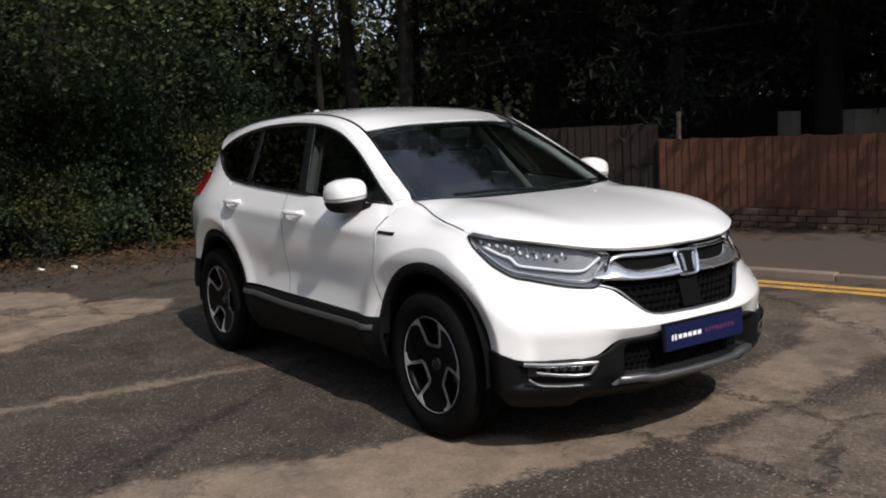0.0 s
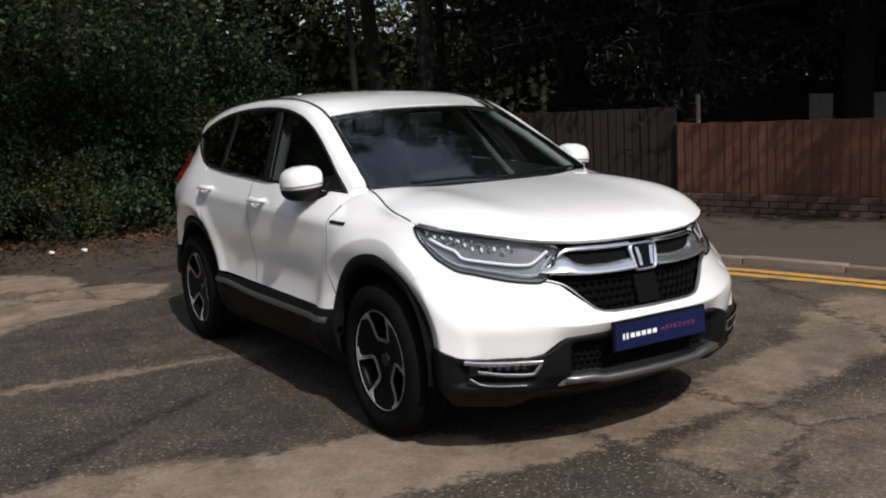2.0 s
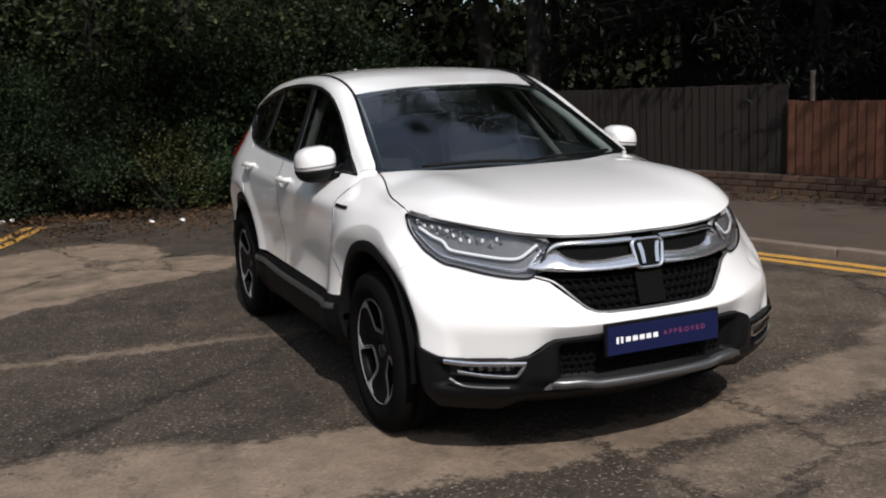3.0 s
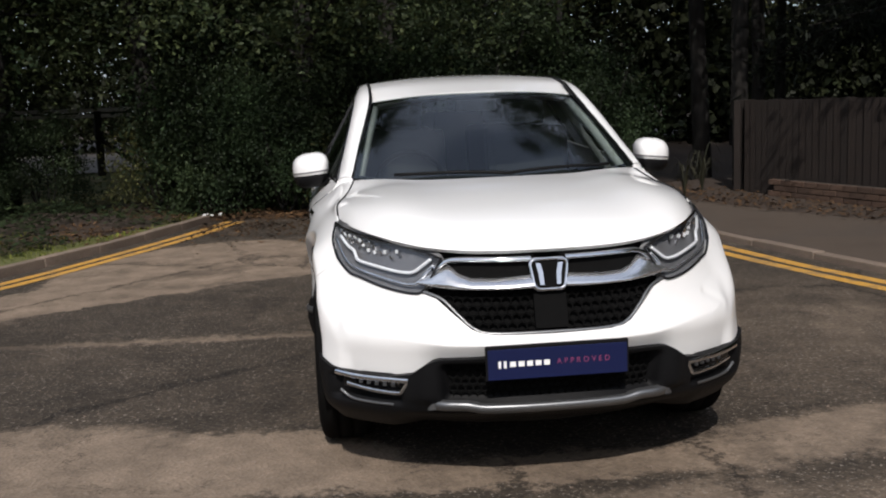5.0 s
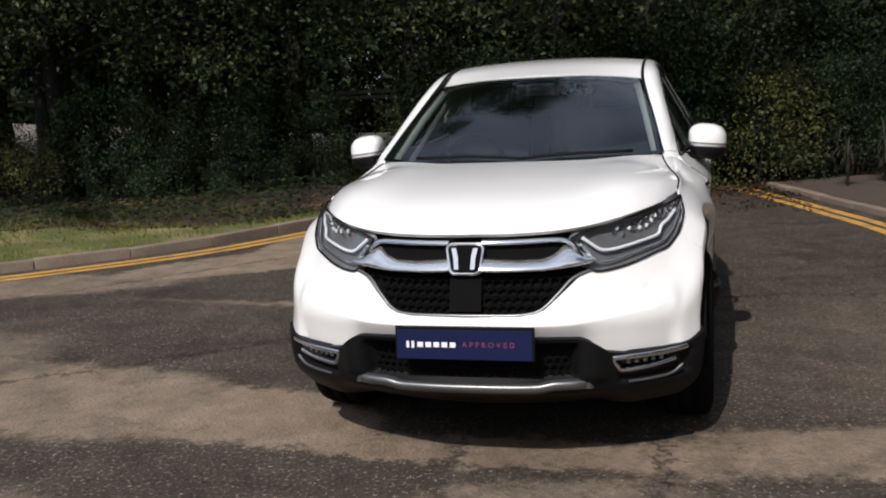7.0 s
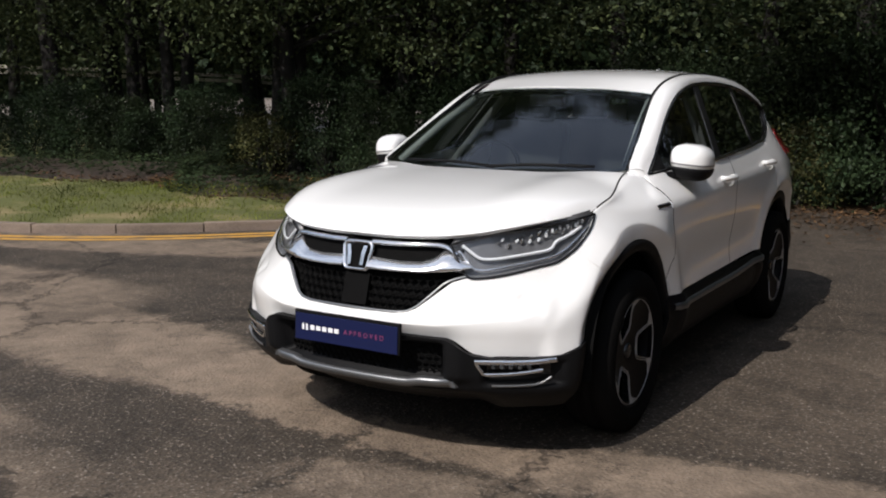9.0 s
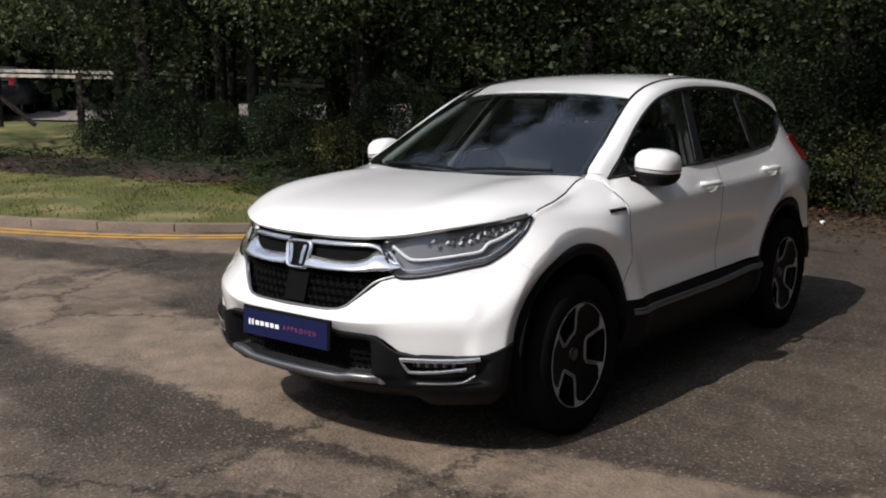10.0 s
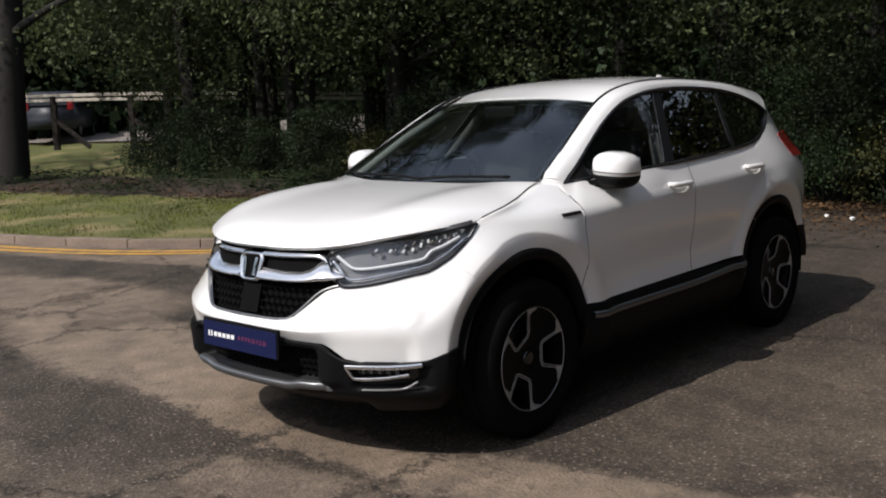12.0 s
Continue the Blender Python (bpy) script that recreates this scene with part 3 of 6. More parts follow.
def cloud_mesh(name, v, n, mat):
    me = bpy.data.meshes.new(name)
    me.vertices.add(4 * n)
    me.vertices.foreach_set("co", v.astype(np.float32).ravel())
    me.loops.add(4 * n)
    me.loops.foreach_set("vertex_index", np.arange(4 * n, dtype=np.int32))
    me.polygons.add(n)
    me.polygons.foreach_set("loop_start", np.arange(0, 4 * n, 4, dtype=np.int32))
    me.polygons.foreach_set("loop_total", np.full(n, 4, dtype=np.int32))
    me.materials.append(mat)
    me.update(calc_edges=True)
    return me


def limb(a, b, r0, r1, rng, n=7, bend=0.12, sides=7):
    """A tapering, slightly crooked limb."""
    a, b = np.array(a, float), np.array(b, float)
    ln = np.linalg.norm(b - a)
    v, f = [], []
    ph = rng.uniform(0, 6, 2)
    axis = (b - a) / ln
    e1 = np.cross(axis, (0.3, 0.9, 0.2))
    e1 /= np.linalg.norm(e1)
    e2 = np.cross(axis, e1)
    for i in range(n):
        t = i / (n - 1)
        c = a + (b - a) * t + ln * bend * (e1 * (math.sin(2.6 * t + ph[0]) - math.sin(ph[0])) * 0.4 + e2 * (math.sin(3.4 * t + ph[1]) - math.sin(ph[1])) * 0.3)
        r = r0 + (r1 - r0) * t
        v += [c + r * (1 + 0.12 * math.sin(3 * k + 5 * t)) * (e1 * math.cos(math.tau * k / sides) + e2 * math.sin(math.tau * k / sides)) for k in range(sides)]
    for i in range(n - 1):
        f += [(i * sides + k, i * sides + (k + 1) % sides, (i + 1) * sides + (k + 1) % sides, (i + 1) * sides + k) for k in range(sides)]
    return v, f, v[-sides:]


def join_limbs(limbs):
    vs, fs = [], []
    for v, f, _ in limbs:
        k = len(vs)
        vs += [tuple(q) for q in v]
        fs += [tuple(i + k for i in q) for q in f]
    return vs, fs


def broad_tree(label, height, radius, first, seed, mat, per=90, clumps=150, size=0.13, trunk_r=0.16):
    """A broadleaved tree: trunk, limbs and an uneven crown of leafy clumps that starts at the height first."""
    rng = np.random.default_rng(seed)
    tree = thing("tree", label, "tree", group="trees round the road")
    limbs = [limb((0, 0, -0.1), (rng.normal() * 0.4, rng.normal() * 0.4, height * 0.86), trunk_r, trunk_r * 0.25, rng, 10, 0.05, 9)]
    tips = []
    for k in range(16):
        z = first + (height * 0.85 - first) * rng.uniform(0, 1)
        an = k * 2.4 + rng.uniform(-0.4, 0.4)
        ln = radius * rng.uniform(0.55, 1.0) * (1 - 0.55 * ((z - first) / (height - first)) ** 1.5)
        b = (ln * math.cos(an), ln * math.sin(an), z + ln * rng.uniform(0.1, 0.6))
        limbs.append(limb((0, 0, z), b, trunk_r * 0.32, 0.02, rng, 6, 0.2, 5))
        tips.append(b)
    cs = []
    for _ in range(clumps):
        if rng.uniform() < 0.55:
            t = tips[rng.integers(len(tips))]
            k = rng.uniform(0.45, 1.05)
            z0 = t[2] - 0.4 * math.hypot(t[0], t[1])
            cs.append((t[0] * k + rng.normal() * 0.4, t[1] * k + rng.normal() * 0.4, z0 + (t[2] - z0) * k + rng.normal() * 0.4))
        else:
            h = rng.uniform(0, 1)
            r = radius * (math.sin(math.pi * min(h * 0.85 + 0.15, 1)) ** 0.6) * rng.uniform(0.55, 1.0)
            an = rng.uniform(0, math.tau)
            cs.append((r * math.cos(an), r * math.sin(an), first + (height - first) * h))
    piece("trunk", mesh_of("trunk", *join_limbs(limbs), BARK, True), tree)
    v, n = leaf_cloud(cs, rng.uniform(0.22, 0.5, len(cs)), per, size, rng)
    piece("crown", cloud_mesh("crown", v, n, mat), tree)
    return tree


def conifer(label, height, radius, first, seed, per=70, trunk_r=0.2):
    """A tall dark conifer with drooping boughs."""
    rng = np.random.default_rng(seed)
    tree = thing("conifer", label, "tree", group="conifers behind the fence")
    piece("trunk", mesh_of("trunk", *limb((0, 0, -0.1), (0, 0, height), trunk_r, 0.03, rng, 10, 0.015, 9)[:2], BARK, True), tree)
    cs, sp = [], []
    z = first
    while z < height - 0.3:
        for k in range(5):
            an = rng.uniform(0, math.tau)
            ln = radius * (1 - (z - first * 0.5) / height) ** 0.8 * rng.uniform(0.7, 1.1) + 0.2
            b = (ln * math.cos(an), ln * math.sin(an), z - ln * rng.uniform(0.05, 0.35))
            piece("bough", mesh_of("bough", *limb((0, 0, z), b, 0.05, 0.012, rng, 4, 0.1, 4)[:2], BARK, True), tree)
            for q in np.linspace(0.3, 1.0, 5):
                cs.append((b[0] * q, b[1] * q, z + (b[2] - z) * q))
                sp.append(0.16 + 0.12 * q)
        z += height * 0.042 * rng.uniform(0.8, 1.2)
    v, n = leaf_cloud(cs, sp, per, 0.16, rng, 0.16, 0.7)
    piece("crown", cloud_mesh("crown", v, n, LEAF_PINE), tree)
    return tree


def bush(label, radius, height, seed, mat, per=150, clumps=105, size=0.06):
    rng = np.random.default_rng(seed)
    b = thing("bush", label, "bush", group="bushes under the trees")
    limbs, cs = [], []
    for k in range(9):
        an = k * 2.4
        r = radius * rng.uniform(0.3, 0.85)
        limbs.append(limb((rng.normal() * 0.12, rng.normal() * 0.12, -0.08), (r * math.cos(an), r * math.sin(an), height * rng.uniform(0.5, 0.95)), 0.03, 0.006, rng, 6, 0.2, 5))
    for _ in range(clumps):
        h = rng.uniform(0.03, 1) ** 0.85
        r = radius * (1 - 0.75 * max(h - 0.35, 0) ** 1.4) * rng.uniform(0.45, 1.0) ** 0.5
        an = rng.uniform(0, math.tau)
        r *= 1 + 0.2 * math.sin(3 * an + seed) + 0.12 * math.sin(7 * an + 2 * seed)
        cs.append((r * math.cos(an), r * math.sin(an), height * h))
    piece("stem", mesh_of("stem", *join_limbs(limbs), BARK, True), b)
    v, n = leaf_cloud(cs, rng.uniform(0.12, 0.24, len(cs)), per, size, rng, 0.6)
    piece("foliage", cloud_mesh("foliage", v, n, mat), b)
    return b


def plant_row(base, spots, height=0.0, tall=()):
    """The first spot takes the plant itself, the others copies of it; trees of a known height keep under the rim of the clearing, but for tall ones."""
    for k, (x, y, z, turn, scale) in enumerate(spots):
        up = scale * (0.9 + 0.2 * ((k * 37) % 10) / 10)
        if height:
            away = max(math.hypot(x, y - 0.6) - 1.5, 3.0)
            up = min(up, (1.3 + (1.75 if k in tall else 1.02) * away) / height)
            scale = min(scale, 1.0)
        m = pose(x, y, z, 0, 0, turn) @ Matrix.Diagonal((scale, scale, up, 1))
        if k == 0:
            base.matrix_world = m
        else:
            made = copy_thing(base, pose(0, 0, 0))
            made.matrix_world = m


rows_rng = random.Random(11)
jit = lambda a: rows_rng.uniform(-a, a)
# bushes along the end of the road and behind the verge
EDGE = catmull([(-17.5, 6.6), (-14.0, 7.4), (-11.0, 8.2), (-8.2, 9.4), (-5.8, 10.6), (-3.6, 10.6), (-1.6, 9.9), (0.4, 9.9), (2.2, 9.8), (3.6, 10.2)], 8)
EDGE = resample(EDGE, 0.85)
spots = {"dark": [], "broad": [], "light": []}
for k, (x, y) in enumerate(EDGE):
    if -5.3 < x < -3.9 or x < -14.6:
        continue
    kind = "light" if k % 7 == 3 else "broad" if k % 3 == 0 else "dark"
    low = 0.72 if x < -5.3 else 0.9
    spots[kind].append((x + jit(0.3), y + 0.5 + jit(0.35), 0.0, jit(180), low + jit(0.2)))
    if x > -2.4:
        spots["dark" if k % 2 else "broad"].append((x + jit(0.5), y + 2.2 + jit(0.5), 0.0, jit(180), 1.25 + jit(0.25)))
spots["light"] += [(-0.5, 9.75, 0.0, 40, 0.7)]
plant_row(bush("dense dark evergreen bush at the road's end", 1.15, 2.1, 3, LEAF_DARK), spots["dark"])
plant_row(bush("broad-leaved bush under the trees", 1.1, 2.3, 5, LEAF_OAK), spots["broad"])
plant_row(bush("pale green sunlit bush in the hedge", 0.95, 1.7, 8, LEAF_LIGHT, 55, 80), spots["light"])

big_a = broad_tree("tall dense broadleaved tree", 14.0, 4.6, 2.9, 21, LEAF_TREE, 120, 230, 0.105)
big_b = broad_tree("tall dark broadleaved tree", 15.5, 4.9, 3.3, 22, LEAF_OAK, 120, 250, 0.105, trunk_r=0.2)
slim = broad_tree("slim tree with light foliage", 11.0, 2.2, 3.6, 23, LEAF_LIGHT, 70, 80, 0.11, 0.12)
plant_row(big_a, [(-1.2, 10.9, 0, 10, 1.0), (-6.1, 12.2, 0, 80, 1.05), (-9.6, 10.4, 0, 150, 0.95), (-13.0, 9.4, 0, 220, 0.9), (-19.8, 11.5, 0, 15, 1.0), (-22.0, 7.2, 0, 95, 0.95), (0.1, 14.2, 0, 300, 0.85), (-8.4, 16.5, 0, 40, 1.2), (0.6, 17.0, 0, 120, 1.25)], 14.0)
plant_row(big_b, [(0.3, 11.2, 0, 30, 0.9), (-3.0, 12.4, 0, 190, 1.0), (-7.9, 11.2, 0, 250, 1.0), (-11.4, 11.0, 0, 330, 0.85), (-3.0, 17.0, 0, 100, 1.2), (-16.2, 11.8, 0, 60, 0.9), (-10.5, 16.5, 0, 10, 1.15), (-3.9, 13.8, 0, 145, 1.45), (-11.0, 13.2, 0, 215, 1.4), (-14.5, 8.8, 0, 35, 1.5), (-9.2, 12.6, 0, 285, 1.5), (-3.5, 11.5, 0, 15, 1.65)], 15.5, (1,))
slender = broad_tree("tall slender dark tree rising over the others", 19.0, 2.4, 7.0, 25, LEAF_OAK, 150, 190, 0.12, 0.15)
plant_row(slender, [(-3.3, 12.2, 0, 0, 1.0), (5.2, 11.2, 0, 70, 0.98), (8.6, 10.2, 0, 140, 0.95), (10.4, 7.2, 0, 210, 0.92), (-7.6, 12.4, 0, 280, 0.92), (-9.8, 9.9, 0, 30, 0.86), (-11.8, 9.2, 0, 100, 0.9), (-13.6, 10.2, 0, 170, 0.95)])
# trees added to cast shade on fence and pavement; their crowns stay out of view
shade_tree = broad_tree("broadleaved tree added to shade the boarded fence, its crown out of view", 9.8, 3.3, 4.4, 26, LEAF_OAK, 130, 170, 0.12, 0.15)
plant_row(shade_tree, [(7.7, 1.9, 0, 0, 1.0), (6.9, 5.8, 0, 130, 1.0), (7.7, -1.7, 0, 250, 0.85)])
dark_tree = broad_tree("dark broadleaved tree behind the boarded fence", 8.8, 3.0, 3.0, 24, LEAF_OAK, 120, 150, 0.1, 0.17)
plant_row(dark_tree, [(10.0, -0.8, 0, 70, 1.0), (10.8, -4.6, 0, 160, 1.05), (9.3, 2.6, 0, 280, 0.95)])
plant_row(slim, [(5.1, 9.45, 0, 0, 1.0), (5.75, 10.4, 0, 120, 1.0), (6.6, 11.4, 0, 240, 0.9), (6.0, 25.0, 0, 270, 1.2), (10.6, 23.0, 0, 70, 1.05), (13.0, 26.0, 0, 170, 0.9), (17.0, 22.0, 0, 20, 1.2)], 11.0, (0,))
# the conifers at x 8.9 and 8.6, y below 0, are unseen, added for shade
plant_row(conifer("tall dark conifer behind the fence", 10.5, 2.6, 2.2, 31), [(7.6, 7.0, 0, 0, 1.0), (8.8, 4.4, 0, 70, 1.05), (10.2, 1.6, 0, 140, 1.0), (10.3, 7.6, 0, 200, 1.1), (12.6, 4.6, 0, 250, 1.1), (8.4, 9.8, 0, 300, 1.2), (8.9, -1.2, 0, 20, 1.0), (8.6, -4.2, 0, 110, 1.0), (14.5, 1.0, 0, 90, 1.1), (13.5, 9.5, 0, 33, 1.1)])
low_tree = broad_tree("spreading tree with low leafy boughs", 8.5, 3.3, 2.0, 41, LEAF_TREE, 120, 170, 0.1)
plant_row(low_tree, [(-7.0, 11.4, 0, 0, 1.0), (-9.4, 10.0, 0, 75, 1.0), (-11.9, 9.6, 0, 160, 0.95), (-14.6, 9.8, 0, 230, 1.0), (-3.8, 13.0, 0, 300, 1.05), (-12.5, 12.6, 0, 40, 1.1), (-17.6, 11.0, 0, 120, 1.1)])
edge_tree = broad_tree("leaning broadleaved tree with a stout bare trunk beside the verge", 12.0, 3.3, 2.6, 27, LEAF_TREE, 80, 120, 0.12, 0.34)
edge_tree.matrix_world = pose(-15.55, 5.15, 0.1, 0, -2.5, 0)

# woods farther off, too many trees to count
def far_woods():
    rng = np.random.default_rng(77)
    cs = []
    for _ in range(7600):
        deg = rng.uniform(20, 174)
        a = radians(deg)
        r = rng.uniform(27, 38) + 11 * float(np.clip((deg - 94) / 10, 0, 1))
        x, y = r * math.cos(a), r * math.sin(a)
        gap = y > 18 and 0.43 * y + 0.6 < x < 0.60 * y + 0.4
        cs.append((x, y, rng.uniform(0.3, 3.4 if gap else 13.5)))
    v, n = leaf_cloud(cs, 0.9, 50, 0.31, rng, 0.75)
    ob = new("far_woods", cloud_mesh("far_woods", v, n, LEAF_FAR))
    tagged(ob, "dense dark woods behind the near trees", "woods", kind="stuff")


far_woods()


def trees_behind():
    """The tree belt at the eye's back, seen only as it mirrors in glass and chrome."""
    rng = np.random.default_rng(78)
    cs = []
    for _ in range(900):
        a = radians(rng.uniform(185, 372))
        r = rng.uniform(30, 40)
        cs.append((r * math.cos(a), r * math.sin(a), rng.uniform(0.3, 8.5)))
    v, n = leaf_cloud(cs, 0.9, 22, 0.5, rng, 0.7)
    ob = new("far_woods", cloud_mesh("far_woods", v, n, LEAF_OAK))
    tagged(ob, "belt of trees across the road", "woods", kind="stuff")


trees_behind()


def strap_plant(seed):
    """A clump of long arching strap leaves."""
    rng = np.random.default_rng(seed)
    top = thing("strap_leaf_plant", "clump of thin upright grey-green blades", "plant", group="strap-leaved plants by the pavement")
    vs, fs = [], []
    for k in range(30):
        an, ln, lift = rng.uniform(0, math.tau), rng.uniform(0.5, 0.95), rng.uniform(0.9, 2.3)
        w = rng.uniform(0.007, 0.013)
        base = len(vs)
        for i in range(7):
            t = i / 6
            r = ln * t * (0.10 + 0.25 * t)
            z = lift * ln * (1.25 * t - 0.95 * t * t)
            cx, cy = r * math.cos(an), r * math.sin(an)
            ww = w * (1 - t ** 3) + 0.002
            vs += [(cx - ww * math.sin(an), cy + ww * math.cos(an), z), (cx, cy, z - ww * 0.5), (cx + ww * math.sin(an), cy - ww * math.cos(an), z)]
        for i in range(6):
            b = base + 3 * i
            fs += [(b, b + 1, b + 4, b + 3), (b + 1, b + 2, b + 5, b + 4)]
    piece("leaf_clump", mesh_of("leaf_clump", vs, fs, LEAF_STRAP, True), top)
    return top


plant_row(strap_plant(5), [(3.3, 8.7, 0.05, 0, 0.9), (2.7, 9.0, 0.05, 80, 0.9), (3.9, 8.5, 0.05, 150, 0.85), (4.3, 8.9, 0.05, 220, 1.0), (3.2, 9.3, 0.05, 310, 1.0)])


# ---- litter, grass ----
def scatter(name, label, category, points, size, mat, seed, flat=True, blades=False):
    rng = np.random.default_rng(seed)
    pts = np.asarray(points, float)
    n = len(pts)
    an = rng.uniform(0, math.tau, n)
    ln = size * rng.uniform(0.5, 1.4, n)
    d = np.stack([np.cos(an), np.sin(an), rng.uniform(-0.1, 0.45, n)], 1)
    w = np.stack([-np.sin(an), np.cos(an), rng.uniform(-0.4, 0.4, n)], 1) * 0.5
    if blades:
        d = np.stack([np.cos(an) * 0.45, np.sin(an) * 0.45, rng.uniform(0.6, 1.0, n)], 1)
        w = np.stack([-np.sin(an), np.cos(an), np.zeros(n)], 1) * 0.10
    d, w = d * ln[:, None], w * ln[:, None]
    v = np.stack([pts - w * 0.3, pts + d * 0.5 + w * 0.6, pts + d, pts + d * 0.5 - w * 0.6], 1).reshape(-1, 3)
    if not blades:
        v[:, 2] += 0.012
    ob = new(name, cloud_mesh(name, v, n, mat))
    return tagged(ob, label, category, kind="stuff")


rng = np.random.default_rng(9)
line = resample(EDGE, 0.05)
pick = line[rng.integers(0, len(line), 15000)]
pts = np.stack([pick[:, 0] + rng.normal(size=15000) * 0.35, pick[:, 1] - 0.55 + np.abs(rng.normal(size=15000)) * 1.1 - 0.35, np.full(15000, 0.0)], 1)
scatter("leaf_litter", "brown dead leaves and twigs along the hedge foot", "leaf litter", pts, 0.07, LITTER, 1)
pts = np.stack([rng.uniform(-2.6, 2.2, 2500), 8.9 - np.abs(rng.normal(size=2500)) * 0.9, np.full(2500, 0.0)], 1)
scatter("leaf_litter", "thin scatter of dead leaves on the tarmac", "leaf litter", pts, 0.05, LITTER, 2)
pick = far_side[rng.integers(0, int(0.55 * len(far_side)), 5200)]
pts = np.stack([pick[:, 0] + np.abs(rng.normal(size=5200)) * 0.7 - 0.08, pick[:, 1] + rng.normal(size=5200) * 0.3, np.full(5200, 0.112)], 1)
scatter("leaf_litter", "brown dead leaves on the soil beside the pavement", "leaf litter", pts, 0.06, LITTER, 12)
pts = []
kl = resample(shifted(KERB_L, 0.15), 0.02)
kl = kl[kl[:, 0] > -19]
for _ in range(60000):
    i = rng.integers(0, len(kl) - 1)
    t = kl[i + 1] - kl[i]
    nrm = np.array([t[1], -t[0]]) / np.linalg.norm(t)
    d = 3.1 * rng.uniform() ** 1.1
    p = kl[i] + nrm * d
    if d > verge_width(p[0]) * rng.uniform(0.85, 1.05) or noise.noise((p[0] * 1.1, p[1] * 1.1, 3.0)) < rng.uniform(-0.5, 0.25) - 0.35 * d / 3.1:
        continue
    pts.append((p[0], p[1], 0.075 + 0.05 * d))
scatter("grass", "short half-dry grass blades on the verge", "grass", pts, 0.05, GRASS_BLADE, 3, blades=True)


# low ground cover and dead leaves on the soil between the grass and the trees
cover_pts, dead_pts = [], []
for _ in range(16000):
    i = rng.integers(0, len(kl) - 1)
    t = kl[i + 1] - kl[i]
    nrm = np.array([t[1], -t[0]]) / np.linalg.norm(t)
    d = verge_width(kl[i][0]) + rng.uniform(-0.25, 2.3)
    p = kl[i] + nrm * d
    leafy = noise.noise((p[0] * 0.9, p[1] * 0.9, 7.0)) + 0.35 * (d - verge_width(kl[i][0])) > 0.15
    (cover_pts if leafy else dead_pts).append((p[0], p[1], 0.07 + 0.05 * d + (rng.uniform(0, 0.16) if leafy else 0)))
scatter("ground_cover", "low dark leafy ground cover before the trees", "ground cover", cover_pts, 0.075, LEAF_OAK, 4)
scatter("leaf_litter", "dead leaves on bare soil behind the grass", "leaf litter", dead_pts, 0.06, LITTER, 5)


def far_hedge():
    """A dense hedge beyond the higher road."""
    rng = np.random.default_rng(79)
    cs = []
    for _ in range(1500):
        a = radians(rng.uniform(112, 176))
        r = rng.uniform(36, 39)
        cs.append((r * math.cos(a), r * math.sin(a), rng.uniform(0.9, 5.5)))
    v, n = leaf_cloud(cs, 0.7, 34, 0.48, rng, 0.8)
    ob = new("far_hedge", cloud_mesh("far_hedge", v, n, LEAF_DARK))
    tagged(ob, "dense dark hedge beyond the higher road", "hedge", kind="stuff")


far_hedge()

# loose grit on the worn tarmac
pts = np.stack([rng.uniform(-5.0, 4.2, 4200), rng.uniform(-3.4, 4.0, 4200), np.full(4200, -0.007)], 1)
scatter("road_grit", "loose pale grit scattered over the worn tarmac", "grit", pts, 0.014, KERB, 6)
# ---- the car: outer skin as one family of plan curves, from which all panels are cut ----
# y runs back from the front axle, x to the car's left, z up
def ease(x, pts):
    """Smooth interpolation through (x, value) pairs."""
    xs, ys = np.array([p[0] for p in pts]), np.array([p[1] for p in pts])
    i = np.clip(np.searchsorted(xs, x) - 1, 0, len(xs) - 2)
    m = np.gradient(ys, xs)
    h = xs[i + 1] - xs[i]
    t = np.clip((x - xs[i]) / h, 0, 1)
    return ((2 * t ** 3 - 3 * t ** 2 + 1) * ys[i] + (t ** 3 - 2 * t ** 2 + t) * h * m[i]
            + (-2 * t ** 3 + 3 * t ** 2) * ys[i + 1] + (t ** 3 - t ** 2) * h * m[i + 1])


def smooth01(a, b, x):
    t = np.clip((x - a) / (b - a), 0, 1)
    return t * t * (3 - 2 * t)


NOSE = [(0.15, -0.77), (0.25, -0.85), (0.35, -0.905), (0.46, -0.925), (0.54, -0.929), (0.605, -0.932), (0.67, -0.915), (0.80, -0.878), (0.93, -0.838), (1.0, -0.80), (1.1, -0.72), (1.6, -0.4)]
SWEEP = [(0.15, 0.27), (0.47, 0.28), (0.62, 0.30), (0.80, 0.42), (1.0, 0.55), (1.6, 0.6)]
FLANK = [(0.15, 0.80), (0.25, 0.865), (0.35, 0.902), (0.46, 0.915), (0.58, 0.905), (0.72, 0.906), (0.90, 0.918), (1.0, 0.914), (1.06, 0.902), (1.14, 0.868), (1.22, 0.824), (1.32, 0.768), (1.6, 0.61)]
FRONT_AXLE, REAR_AXLE = -0.012, 2.63
ARCHES = {FRONT_AXLE: (0.470, 0.402), REAR_AXLE: (0.50, 0.372)}          # radius and height of centre


def flank(y, z):
    x = ease(z, FLANK) + 0 * y
    x = x - 0.066 * (np.clip(-y, 0, 1) / 0.55) ** 2
    x = x - 0.11 * smooth01(0.99, 1.12, z) * np.clip((1.1 - y) / 0.75, 0, 1) ** 1.2 * smooth01(-0.45, 0.15, y)
    x = x - 0.135 * smooth01(0.82, 1.02, z) * np.clip((0.9 - y) / 1.2, 0, 1.3) ** 1.6 * (1 - 0.75 * smooth01(0.0, 0.42, y))
    x = x - (0.25 + 0.24 * smooth01(1.0, 1.25, z)) * (np.clip(y - 2.6, 0, 1.2) / 1.07) ** 2.2
    return x


